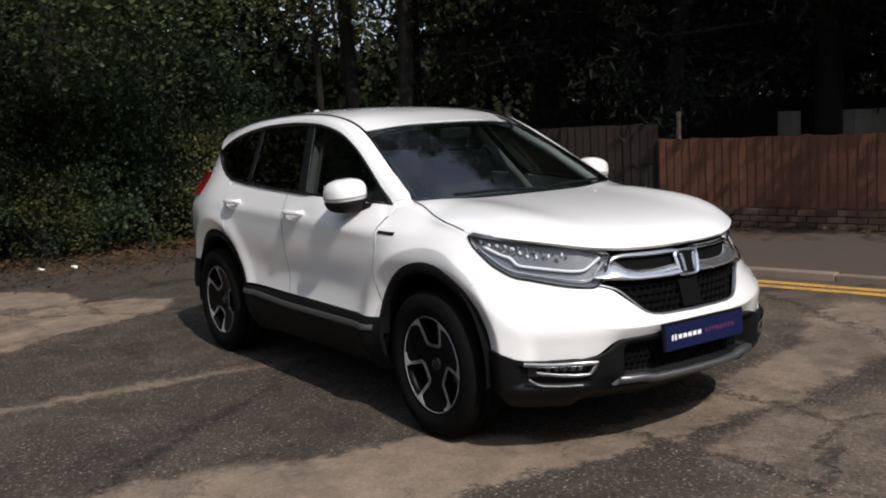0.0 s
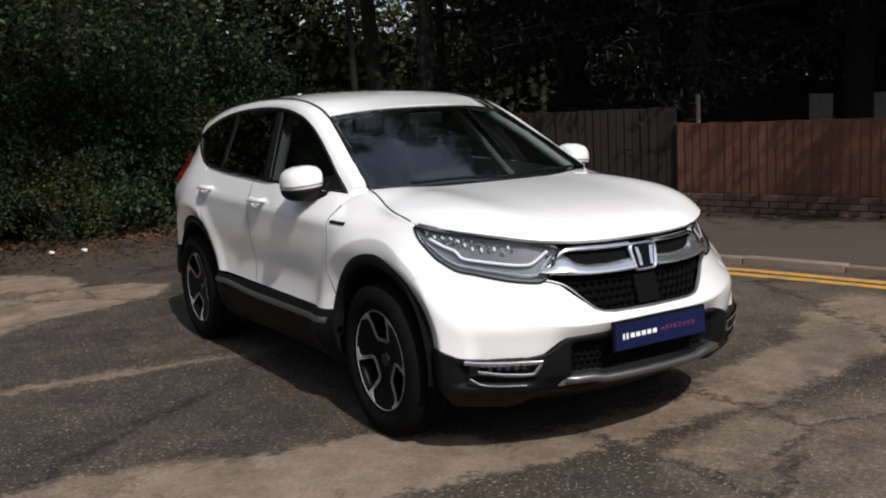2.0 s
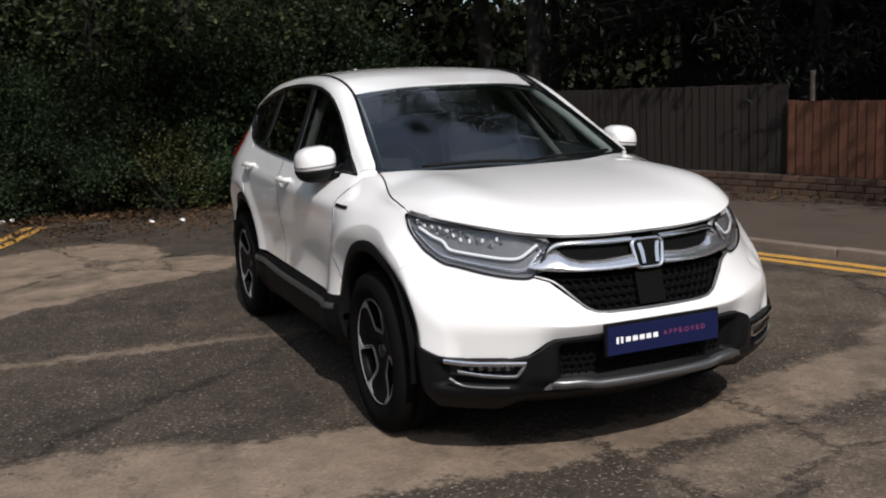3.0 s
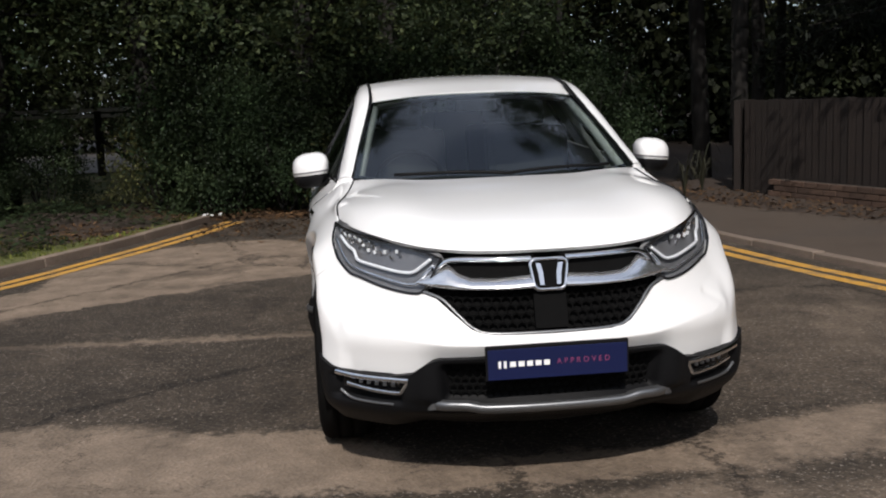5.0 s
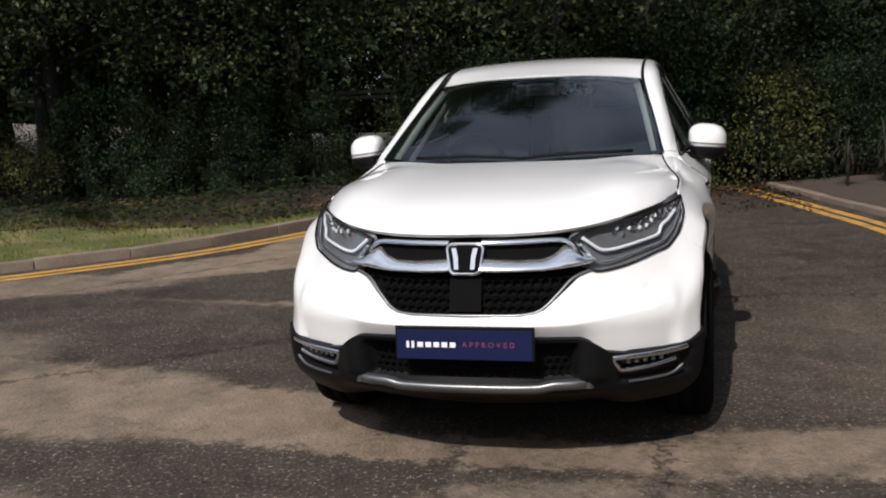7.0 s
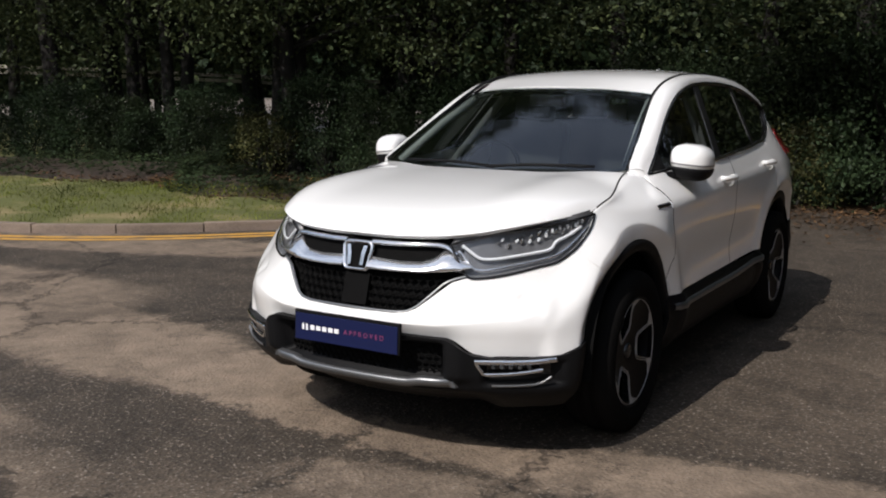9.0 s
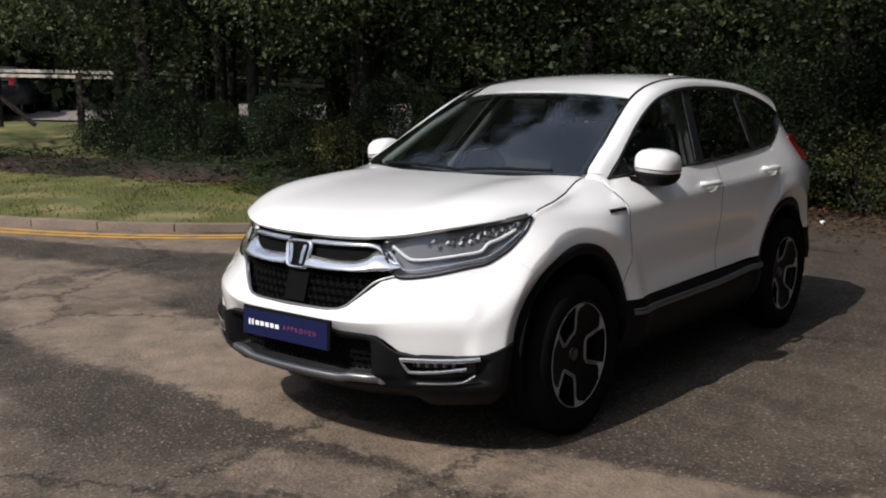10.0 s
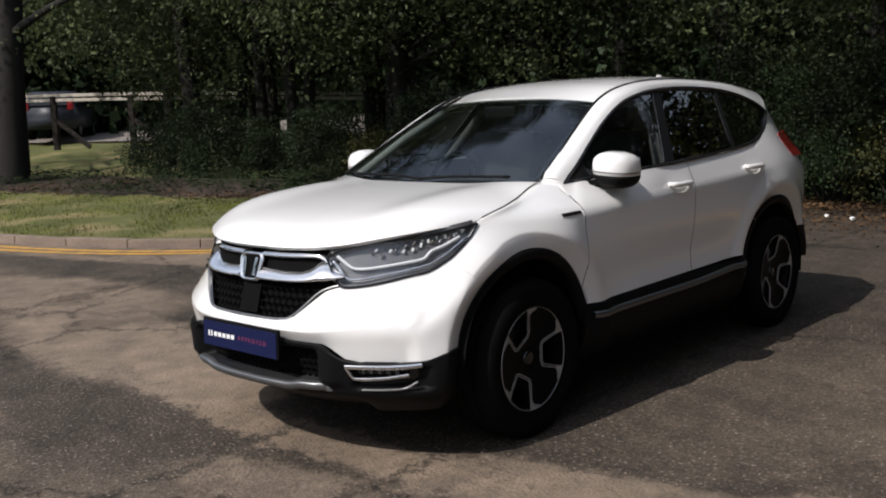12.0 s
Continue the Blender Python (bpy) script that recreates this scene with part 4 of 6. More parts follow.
SKIN_Z = np.linspace(0.15, 1.60, 146)
SKIN_N = 1100
SKIN = np.zeros((len(SKIN_Z), SKIN_N, 2))
SKIN_LEN = np.zeros(len(SKIN_Z))
for row, zz in enumerate(SKIN_Z):
    xs = np.linspace(0, 0.98, 300)
    fy = ease(zz, NOSE) + ease(zz, SWEEP) * (xs / 0.8) ** 2.5
    keep = xs <= flank(fy, zz)
    rear = 3.66 - 0.06 * abs(zz - 0.6) - 0.85 * max(0.0, zz - 1.0)
    ry = rear - 0.30 * (xs / 0.8) ** 3
    keep_r = xs <= flank(ry, zz)
    ys = np.arange(fy[keep][-1] + 0.01, ry[keep_r][-1] - 0.01, 0.01)
    line = np.concatenate([np.stack([xs[keep], fy[keep]], 1), np.stack([flank(ys, zz), ys], 1), np.stack([xs[keep_r], ry[keep_r]], 1)[::-1]])
    line = resample(line, 0.005)
    mirror_a, mirror_b = line[1:41][::-1] * (-1, 1), line[-41:-1][::-1] * (-1, 1)
    w = np.exp(-0.5 * (np.arange(-30, 31) * 0.005 / 0.042) ** 2)
    w /= w.sum()
    full = np.concatenate([mirror_a, line, mirror_b])
    line = np.stack([np.convolve(full[:, i], w, "same") for i in (0, 1)], 1)[40:-40]
    line[0, 0] = line[-1, 0] = 0
    s = np.concatenate([[0], np.cumsum(np.linalg.norm(np.diff(line, axis=0), axis=1))])
    SKIN_LEN[row] = s[-1]
    k = np.arange(SKIN_N) * 0.005
    SKIN[row] = np.stack([np.interp(k, s, line[:, i]) for i in (0, 1)], 1)


def skin_xy(s, z):
    fz = np.clip((z - SKIN_Z[0]) / 0.01, 0, len(SKIN_Z) - 1.001)
    i = int(fz)
    fs = np.clip(s / 0.005, 0, SKIN_N - 1.001)
    j = int(fs)
    a, b = fz - i, fs - j
    return (SKIN[i, j] * (1 - a) * (1 - b) + SKIN[i + 1, j] * a * (1 - b) + SKIN[i, j + 1] * (1 - a) * b + SKIN[i + 1, j + 1] * a * b)


def s_of_x(x, z):
    """How far along the skin from the middle of the nose x is first reached."""
    lo, hi = 0.0, 0.95
    for _ in range(22):
        mid = (lo + hi) / 2
        lo, hi = (mid, hi) if skin_xy(mid, z)[0] < x else (lo, mid)
    return lo


def s_of_y(y, z):
    lo, hi = 0.0, 5.0
    for _ in range(26):
        mid = (lo + hi) / 2
        lo, hi = (mid, hi) if skin_xy(mid, z)[1] < y and mid * 0.005 < 99 else (lo, mid)
    return lo


def skin(s, z, off=0.0):
    """A point of the skin, off metres outside it, with the arches' flares and the bumper's crease."""
    p = skin_xy(s, z)
    q = skin_xy(s + 0.01, z) - skin_xy(max(s - 0.01, 0), z)
    nrm = np.array([q[1], -q[0]])
    nrm /= np.linalg.norm(nrm) + 1e-9
    d = off
    if p[1] > -0.68:
        for cy, (arch_r, arch_z) in ARCHES.items():
            r = math.hypot(p[1] - cy, z - arch_z)
            # a chamfered band round the arch, then a crisp edge from which the flare dies away
            band = min(max((r - arch_r) / 0.072, 0.0), 1.0)
            d += (-0.020 + 0.040 * band) * (1 - smooth01(arch_r + 0.073, arch_r + 0.20, r)) * smooth01(-0.67, -0.50, p[1])
        d += 0.010 * math.exp(-((z - 0.985 - 0.035 * (p[1] - 0.5)) / 0.03) ** 2) * smooth01(0.2, 0.7, p[1]) * (1 - smooth01(2.3, 2.9, p[1]))
        d -= 0.012 * math.exp(-((z - 0.66) / 0.09) ** 2) * smooth01(0.45, 0.8, p[1]) * (1 - smooth01(1.8, 2.1, p[1]))
    p = p + nrm * d
    return (p[0], p[1], z)


def side_point(y, z, off=0.0):
    return skin(s_of_y(y, z), z, off)


def front_point(x, z, off=0.0):
    return skin(s_of_x(x, z), z, off)


def sheet(grid, sx=1, rim=0.018, closed_rim=True, flip=False):
    """A panel from a grid of points (rows of equal length), mirrored for sx < 0, with its border turned inwards by rim."""
    g = np.array(grid, float)
    nr, nc = g.shape[:2]
    du, dv = np.gradient(g, axis=1), np.gradient(g, axis=0)
    nrm = np.cross(du, dv)
    nrm /= np.linalg.norm(nrm, axis=2)[:, :, None] + 1e-12
    mid = g.reshape(-1, 3).mean(0)
    core = np.array([0, min(max(mid[1], -0.2), 2.8), 0.75])
    if np.sum(nrm * (g - core)) < 0:
        nrm = -nrm
    v = g.reshape(-1, 3).tolist()
    faces = [(r * nc + c, r * nc + c + 1, (r + 1) * nc + c + 1, (r + 1) * nc + c) for r in range(nr - 1) for c in range(nc - 1)]
    if closed_rim and rim:
        ring = [(0, c) for c in range(nc)] + [(r, nc - 1) for r in range(1, nr)] + [(nr - 1, c) for c in range(nc - 2, -1, -1)] + [(r, 0) for r in range(nr - 2, 0, -1)]
        base = len(v)
        v += [g[i].tolist() for i in ring] + [(g[i] - nrm[i] * rim).tolist() for i in ring]
        m = len(ring)
        faces += [(base + k, base + (k + 1) % m, base + m + (k + 1) % m, base + m + k) for k in range(m)]
    v = np.array(v)
    v[:, 0] *= sx
    a, b, c = v[faces[0][0]], v[faces[0][1]], v[faces[0][2]]
    n0 = np.cross(b - a, c - a)
    want = nrm[0, 0] * (sx, 1, 1)
    if np.dot(n0, want) < 0:
        faces = [f[::-1] for f in faces]
    return v, faces


def panel(name, grid, mat, parent, sx=1, rim=0.018, label="", smooth=True):
    v, f = sheet(grid, sx, rim)
    return piece(name, mesh_of(name, v, f, mat, smooth), parent, label)


def merged(name, bits, mat, parent, label="", smooth=True):
    """Several vertex and face lists as the one mesh of a part."""
    vs, fs, k = [], [], 0
    for v, f in bits:
        vs += [tuple(q) for q in v]
        fs += [tuple(i + k for i in q) for q in f]
        k += len(v)
    return piece(name, mesh_of(name, vs, fs, mat, smooth), parent, label)


def tube(line, r, n=8):
    """A round bar along a line of points."""
    line = np.array(line, float)
    t = np.gradient(line, axis=0)
    t /= np.linalg.norm(t, axis=1)[:, None] + 1e-12
    up = np.array([0.123, 0.31, 0.94])
    v, f = [], []
    for i, p in enumerate(line):
        a = np.cross(t[i], up)
        a /= np.linalg.norm(a)
        b = np.cross(t[i], a)
        v += [p + r * (a * math.cos(k * math.tau / n) + b * math.sin(k * math.tau / n)) for k in range(n)]
    for i in range(len(line) - 1):
        f += [(i * n + k, i * n + (k + 1) % n, (i + 1) * n + (k + 1) % n, (i + 1) * n + k) for k in range(n)]
    f += [tuple(range(n))[::-1], tuple((len(line) - 1) * n + k for k in range(n))]
    return v, f


def bar_on_skin(points, half, depth, off=0.0, per=6):
    """A raised flat bar that follows the skin: points (s, z); half its width; depth how proud it stands."""
    line = catmull(points, per)
    t = np.gradient(line, axis=0)
    t /= np.linalg.norm(t, axis=1)[:, None] + 1e-12
    nrm = np.stack([-t[:, 1], t[:, 0]], 1)
    prof = ((-1, 0.0), (-0.85, 0.8), (-0.4, 1.0), (0.4, 1.0), (0.85, 0.8), (1, 0.0))
    return [[skin(p[0] + q * half * n[0], p[1] + q * half * n[1], off + h * depth) for q, h in prof] for p, n in zip(line, nrm)]


car = thing("car", "white compact sport utility car parked on the tarmac", "car")
ARCH = lambda z, cy, sg: cy + sg * math.sqrt(max(ARCHES[cy][0] ** 2 - (z - ARCHES[cy][1]) ** 2, 0.0))

# --- nose: bumper skin, cladding, grille, lamps ---
def knots(*pts):
    """(x or None, y or None, z) as (s, z) along the skin."""
    return [(s_of_x(x, z) if x is not None else s_of_y(y, z), z) for x, y, z in pts]


BUMPER_LOW = knots((0.0, None, 0.553), (0.25, None, 0.553), (0.43, None, 0.548), (0.46, None, 0.535), (0.525, None, 0.488), (0.60, None, 0.474), (0.72, None, 0.474), (None, -0.62, 0.486), (None, -0.53, 0.515))
BUMPER_TOP = knots((0.0, None, 0.634), (0.22, None, 0.637), (0.30, None, 0.657), (0.355, None, 0.705), (0.42, None, 0.765), (0.465, None, 0.780), (0.51, None, 0.780), (0.587, None, 0.791), (0.64, None, 0.803), (0.69, None, 0.820), (None, -0.511, 0.832), (None, -0.465, 0.854), (None, -0.42, 0.878))
low_at = lambda s: float(np.interp(s, [k[0] for k in BUMPER_LOW], [k[1] for k in BUMPER_LOW]))
top_at = lambda s: float(np.interp(s, [k[0] for k in BUMPER_TOP], [k[1] for k in BUMPER_TOP]))


def bumper_end(z):
    """Where the bumper's skin ends: at the arch below, on a slanting seam above."""
    y = ARCH(z, FRONT_AXLE, -1) if z < 0.74 else ARCH(0.74, FRONT_AXLE, -1) - 0.078 * smooth01(0.74, 0.87, z)
    return s_of_y(y, z)


def bumper_crease(s, z):
    """A ridge along the bumper over a sharply undercut face, with a short raised tick at the corner."""
    x = skin_xy(s, z)[0]
    ridge = 0.600 + 0.030 * smooth01(0.36, 0.66, x) + 0.022 * smooth01(0.66, 0.75, x)
    low = low_at(s)
    if z > ridge:
        rise = 0.012 * max(0.0, 1 - (z - ridge) / 0.10) ** 1.2
    else:
        rise = 0.012 - 0.030 * (ridge - z) / max(ridge - low, 0.02)
    t = min(max(((x - 0.748) * -0.081 + (z - 0.652) * 0.054) / 0.00948, 0.0), 1.0)
    gap = math.hypot(x - 0.748 + 0.081 * t, z - 0.652 - 0.054 * t)
    return rise * (1 - smooth01(0.745, 0.80, x)) - 0.005 * math.exp(-(gap / 0.014) ** 2)


NB = 120
rows = []
for j in range(53):
    b = j / 52
    row = []
    for i in range(NB + 1):
        a = i / NB
        z = 0.6
        for _ in range(8):
            s = a * bumper_end(z)
            z = low_at(s) + b * (top_at(s) - low_at(s))
        row.append(skin(s, z, bumper_crease(s, z)))
    rows.append(row)
for_both = np.array(rows)
for sx in (1, -1):
    # bracket behind the seam between bumper and fender
    panel("bumper_bracket", [[skin(bumper_end(z) + d, z, -0.004) for d in (-0.025, 0.0, 0.025)] for z in np.linspace(0.70, 0.862, 9)], PAINT, car, sx, 0.0)
left_half = for_both[:, ::-1] * (1, 1, 1)
panel("front_bumper", np.concatenate([left_half, for_both[:, 1:] * (-1, 1, 1)], 1), PAINT, car, 1, 0.02, "glossy white bumper skin")

# black lower cladding, with its sunken intake
rows = []
for j in range(23):
    b = j / 22
    row = []
    for i in range(81):
        a = i / 80
        z = 0.4
        for _ in range(4):
            s = a * s_of_y(ARCH(max(z, 0.3), FRONT_AXLE, -1) + 0.0, z)
            z0 = 0.225 + 0.03 * a
            z = z0 + b * (low_at(s) - z0)
        x = skin_xy(s, z)[0]
        hole = (1 - smooth01(0.40, 0.425, x + 0.35 * (0.46 - z) * 0)) * smooth01(0.375, 0.39, z) * (1 - smooth01(0.515, 0.53, z))
        lip = math.exp(-((x - 0.47) / 0.05) ** 2) * smooth01(0.36, 0.4, z)
        fog = smooth01(0.55, 0.58, x) * (1 - smooth01(0.80, 0.83, x)) * smooth01(0.36, 0.37, z) * (1 - smooth01(0.455, 0.465, z))
        chin = 0.05 * (1 - smooth01(0.22, 0.34, z)) + 0.10 * (1 - smooth01(0.235, 0.345, z)) * (1 - smooth01(0.50, 0.62, x))
        row.append(skin(s, z, 0.014 - 0.075 * hole + 0.022 * lip - 0.03 * fog - chin))
    rows.append(row)
g = np.array(rows)
panel("lower_cladding", np.concatenate([g[:, ::-1], g[:, 1:] * (-1, 1, 1)], 1), PLASTIC, car, 1, 0.03, "grained black plastic cladding")


def hex_net(x0, x1, z0, z1, cell, keep, off, wire=0.0045):
    """Honeycomb bars on the skin inside a region."""
    bits = []
    h = cell * math.sqrt(3) / 2
    nj, ni = int((z1 - z0) / (0.75 * cell)) + 1, int((x1 - x0) / h) + 2
    for j in range(nj):
        for i in range(ni):
            cx, cz = x0 + (i + 0.5 * (j % 2)) * h, z0 + j * 0.75 * cell
            if not keep(cx, cz):
                continue
            pts = []
            for k in range(7):
                an = math.radians(30 + 60 * k)
                hx, hz = cx + cell * 0.47 * math.cos(an), cz + cell * 0.42 * math.sin(an)
                px = front_point(abs(hx), hz, off)
                pts.append((math.copysign(px[0], hx), px[1], px[2]))
            bits.append(tube(pts, wire, 4))
    return bits


def grille_half(z):
    return float(np.interp(z, [0.645, 0.67, 0.72, 0.785, 0.83], [0.29, 0.335, 0.375, 0.43, 0.43]))


for sx in (1, -1):
    merged("grille_mesh", hex_net(-0.44, 0.44, 0.655, 0.79, 0.042, lambda x, z: abs(x) < grille_half(z) - 0.02 and sx * x > 0.065, -0.028, 0.0038), VOID, car, "black honeycomb grille", False)
merged("lower_intake_mesh", hex_net(-0.40, 0.40, 0.395, 0.52, 0.036, lambda x, z: abs(x) < 0.385, -0.045, 0.0038), VOID, car, "black honeycomb intake", False)
rows = [[front_point(abs(x), z, -0.05) * np.array((1 if x >= 0 else -1, 1, 1)) for x in np.linspace(-0.5, 0.5, 41)] for z in np.linspace(0.61, 0.955, 12)]
panel("grille_backing", rows, VOID, car, 1, 0.0)
rows = [[front_point(abs(x), z, -0.016) * np.array((1 if x >= 0 else -1, 1, 1)) for x in np.linspace(-0.062, 0.062, 9)] for z in np.linspace(0.65, 0.775, 8)]
panel("sensor_cover", rows, VOID, car, 1, 0.02, "plain black sensor panel")

for sx in (1, -1):
    # thin chrome strip above, black slot, broad chrome wing below that turns up to the lamp
    panel("upper_chrome_strip", bar_on_skin([(0.065, 0.905), (0.2, 0.906), (0.33, 0.908), (0.385, 0.90), (0.43, 0.872)], 0.009, 0.012, 0.0), CHROME, car, sx, 0.0)
    wing = []
    for x, za, zb in ((0.06, 0.800, 0.846), (0.12, 0.798, 0.841), (0.20, 0.798, 0.836), (0.29, 0.799, 0.838), (0.335, 0.801, 0.853), (0.37, 0.803, 0.884), (0.405, 0.806, 0.882), (0.44, 0.812, 0.855), (0.475, 0.824, 0.834)):
        s0 = s_of_x(x, (za + zb) / 2)
        wing.append([skin(s0, za + (zb - za) * q, -0.012 + h) for q, h in ((0, 0.0), (0.05, 0.034), (0.25, 0.036), (0.6, 0.024), (0.95, 0.006), (1, 0.0))])
    panel("chrome_wing", wing, BRIGHT, car, sx, 0.0, "polished chrome grille wing")
    panel("grille_surround", bar_on_skin(knots((0.0, None, 0.640), (0.22, None, 0.642), (0.29, None, 0.660), (0.345, None, 0.710), (0.40, None, 0.765), (0.47, None, 0.792)), 0.005, 0.006, 0.001), SILVER, car, sx, 0.0)
    # black slot floor between the strips
    rows = [[front_point(x, z, -0.018) for x in np.linspace(0.05, 0.44, 14)] for z in np.linspace(0.79, 0.93, 7)]
    panel("slot_panel", rows, VOID, car, sx, 0.0)

# badge: a rounded chrome frame with two flared chrome bars, no letter
badge = new("badge")
badge.parent = car
ny = front_point(0.0, 0.846)[1]
badge.location = (0.0, ny - 0.002, 0.846)
badge.rotation_euler = (radians(-15), 0, 0)


def frame_outline(w_top, w_bot, h, r, n=6):
    pts = []
    for cx, cz, a0 in ((w_top - r, h - r, 0), (-w_top + r, h - r, 90), (-w_bot + r, -h + r, 180), (w_bot - r, -h + r, 270)):
        pts += [(cx + r * math.cos(radians(a0 + 90 * k / n)), cz + r * math.sin(radians(a0 + 90 * k / n))) for k in range(n + 1)]
    return pts


def frame_ring(outer, inner, depth):
    n = len(outer)
    v = [(x, 0.0, z) for x, z in outer] + [((a + c) / 2, -depth, (b + d) / 2) for (a, b), (c, d) in zip(outer, inner)] + [(x, 0.0, z) for x, z in inner]
    f = []
    for k in range(n):
        q = (k + 1) % n
        f += [(k, q, n + q, n + k), (n + k, n + q, 2 * n + q, 2 * n + k)]
    return v, f


badge_frame = piece("badge_frame", mesh_of("badge_frame", *frame_ring(frame_outline(0.077, 0.067, 0.064, 0.028), frame_outline(0.063, 0.053, 0.050, 0.020), 0.016), CHROME, True), badge)
bar_bits = []
for q in (1, -1):
    outline = [(0.052 * q, 0.042), (0.034 * q, 0.042), (0.0255 * q, 0.006), (0.0235 * q, -0.042), (0.040 * q, -0.042), (0.043 * q, 0.0)]
    n = len(outline)
    v = [(x, 0.0, z) for x, z in outline] + [(x * 0.99, -0.014, z * 0.97) for x, z in outline]
    bar_bits.append((v, [tuple(range(n, 2 * n))] + [(k, (k + 1) % n, n + (k + 1) % n, n + k) for k in range(n)]))
for bits in bar_bits:
    merged("badge_bar", [bits], CHROME, badge, smooth=False)
inner = frame_outline(0.066, 0.052, 0.052, 0.016)
piece("badge_backing", mesh_of("badge_backing", [(x, -0.001, z) for x, z in inner], [tuple(range(len(inner)))], VOID), badge)

# headlights
LAMP_LOW = [(a, b - 0.003) for a, b in knots((0.455, None, 0.802), (0.49, None, 0.784), (0.587, None, 0.795), (0.69, None, 0.824), (None, -0.511, 0.836), (None, -0.45, 0.866), (None, -0.40, 0.895), (None, -0.30, 0.962), (None, -0.24, 1.004))]
LAMP_TOP = knots((0.385, None, 0.912), (0.46, None, 0.938), (0.53, None, 0.958), (0.595, None, 0.964), (None, -0.50, 0.973), (None, -0.44, 0.981), (None, -0.37, 0.991), (None, -0.30, 1.000), (None, -0.24, 1.008))
lamp_low, lamp_top = catmull(LAMP_LOW, 6), catmull(LAMP_TOP, 6)


def lamp_point(a, b, off):
    i = a * (len(lamp_low) - 1)
    k = min(int(i), len(lamp_low) - 2)
    p, q = (ln[k] + (ln[k + 1] - ln[k]) * (i - k) for ln in (lamp_low, lamp_top))
    s, z = p + (q - p) * b
    return skin(s, z, off + 0.012 * b ** 1.3 * (1 - a ** 4))


for sx in (1, -1):
    lamp = piece("headlight", mesh_of("headlight", *sheet([[lamp_point(a, b, -0.026 + 0.021 * (max(abs(2 * b - 1), abs(2 * a - 1)) > 0.97)) for a in np.linspace(0, 1, 31)] for b in np.linspace(0, 1, 13)], sx, 0.02), LAMP_GREY, True), car, "LED headlight with clear lens over a grey housing")
    panel("lens", [[lamp_point(a, b, 0.004) for a in np.linspace(0.012, 0.99, 31)] for b in np.linspace(0.03, 0.97, 11)], LENS, lamp, sx, 0.0)
    edge = [lamp_point(a, 0.0, 0.004) for a in np.linspace(0, 1, 40)] + [lamp_point(a, 1.0, 0.004) for a in np.linspace(1, 0, 40)]
    v, f = tube(edge + edge[:1], 0.0055, 6)
    merged("lamp_seal", [(np.array(v) * (sx, 1, 1), f)], GLOSS_BLACK, lamp)
    # light guide: along the lower edge, then up the inner end
    guide = [lamp_point(a, b, -0.009) for a, b in ((0.82, 0.48), (0.70, 0.48), (0.60, 0.47), (0.56, 0.42), (0.51, 0.34), (0.40, 0.34), (0.27, 0.37), (0.20, 0.40), (0.155, 0.47), (0.10, 0.68), (0.06, 0.86))]
    v, f = tube(catmull(guide, 5), 0.0072, 6)
    merged("light_guide", [(np.array(v) * (sx, 1, 1), f)], DRL, lamp)
    v, f = tube(catmull([lamp_point(a, b, -0.003) for a, b in ((0.03, 0.74), (0.07, 0.50), (0.115, 0.27), (0.15, 0.19), (0.22, 0.165), (0.40, 0.15), (0.60, 0.14), (0.86, 0.14))], 5), 0.0065, 5)
    merged("chrome_trim", [(np.array(v) * (sx, 1, 1), f)], BRIGHT, lamp)
    # cut-glass light units in a row
    for k in range(30):
        a = 0.25 + 0.0215 * k
        c = np.array(lamp_point(a, 0.73 + 0.09 * math.sin(k * 2.4), -0.015)) * (sx, 1, 1)
        bm = box_bm(0.010, 0.010, 0.010 + 0.006 * (k % 3), (0, 0, 0), 0.0025)
        led = part("led_unit", bm, DRL if k % 3 == 1 else CHROME if k % 3 else SILVER, lamp)
        led.matrix_local = Matrix.Translation(c) @ Matrix.Rotation(radians(28 * sx + 17 * math.sin(k * 3.1)), 4, "Z") @ Matrix.Rotation(radians(20 * sx + 25 * math.sin(k * 1.9)), 4, "Y")

# fog lamp units in the cladding
for sx in (1, -1):
    fog = panel("fog_lamp", [[skin(s_of_x(x, 0.43), z, -0.012) for x in np.linspace(0.56, 0.79, 12)] for z in np.linspace(0.405, 0.455, 5)], GLOSS_BLACK, car, sx, 0.0, "slim fog lamp in a chrome bracket")
    a = knots((0.535, None, 0.462), (0.62, None, 0.462), (0.72, None, 0.463), (0.80, None, 0.470))
    b = knots((0.80, None, 0.470), (0.76, None, 0.430), (0.68, None, 0.416), (0.60, None, 0.410), (0.565, None, 0.411), (0.535, None, 0.460))
    panel("chrome_bar", bar_on_skin(a, 0.010, 0.010, 0.012), CHROME, fog, sx, 0.0)
    panel("chrome_bar", bar_on_skin(b[1:5], 0.008, 0.010, 0.008), CHROME, fog, sx, 0.0)
    panel("chrome_bar", bar_on_skin(b[4:], 0.008, 0.008, 0.010), CHROME, fog, sx, 0.0)
    panel("lower_trim_bar", bar_on_skin(knots((0.59, None, 0.362), (0.68, None, 0.364), (0.745, None, 0.372), (0.785, None, 0.40)), 0.005, 0.008, 0.012), SILVER, fog, sx, 0.0)
    for k in range(5):
        p = np.array(skin(s_of_x(0.60 + 0.03 * k, 0.437), 0.437, -0.006)) * (sx, 1, 1)
        led = part("fog_led", box_bm(0.014, 0.012, 0.013, (0, 0, 0), 0.003), SILVER, fog)
        led.location = p

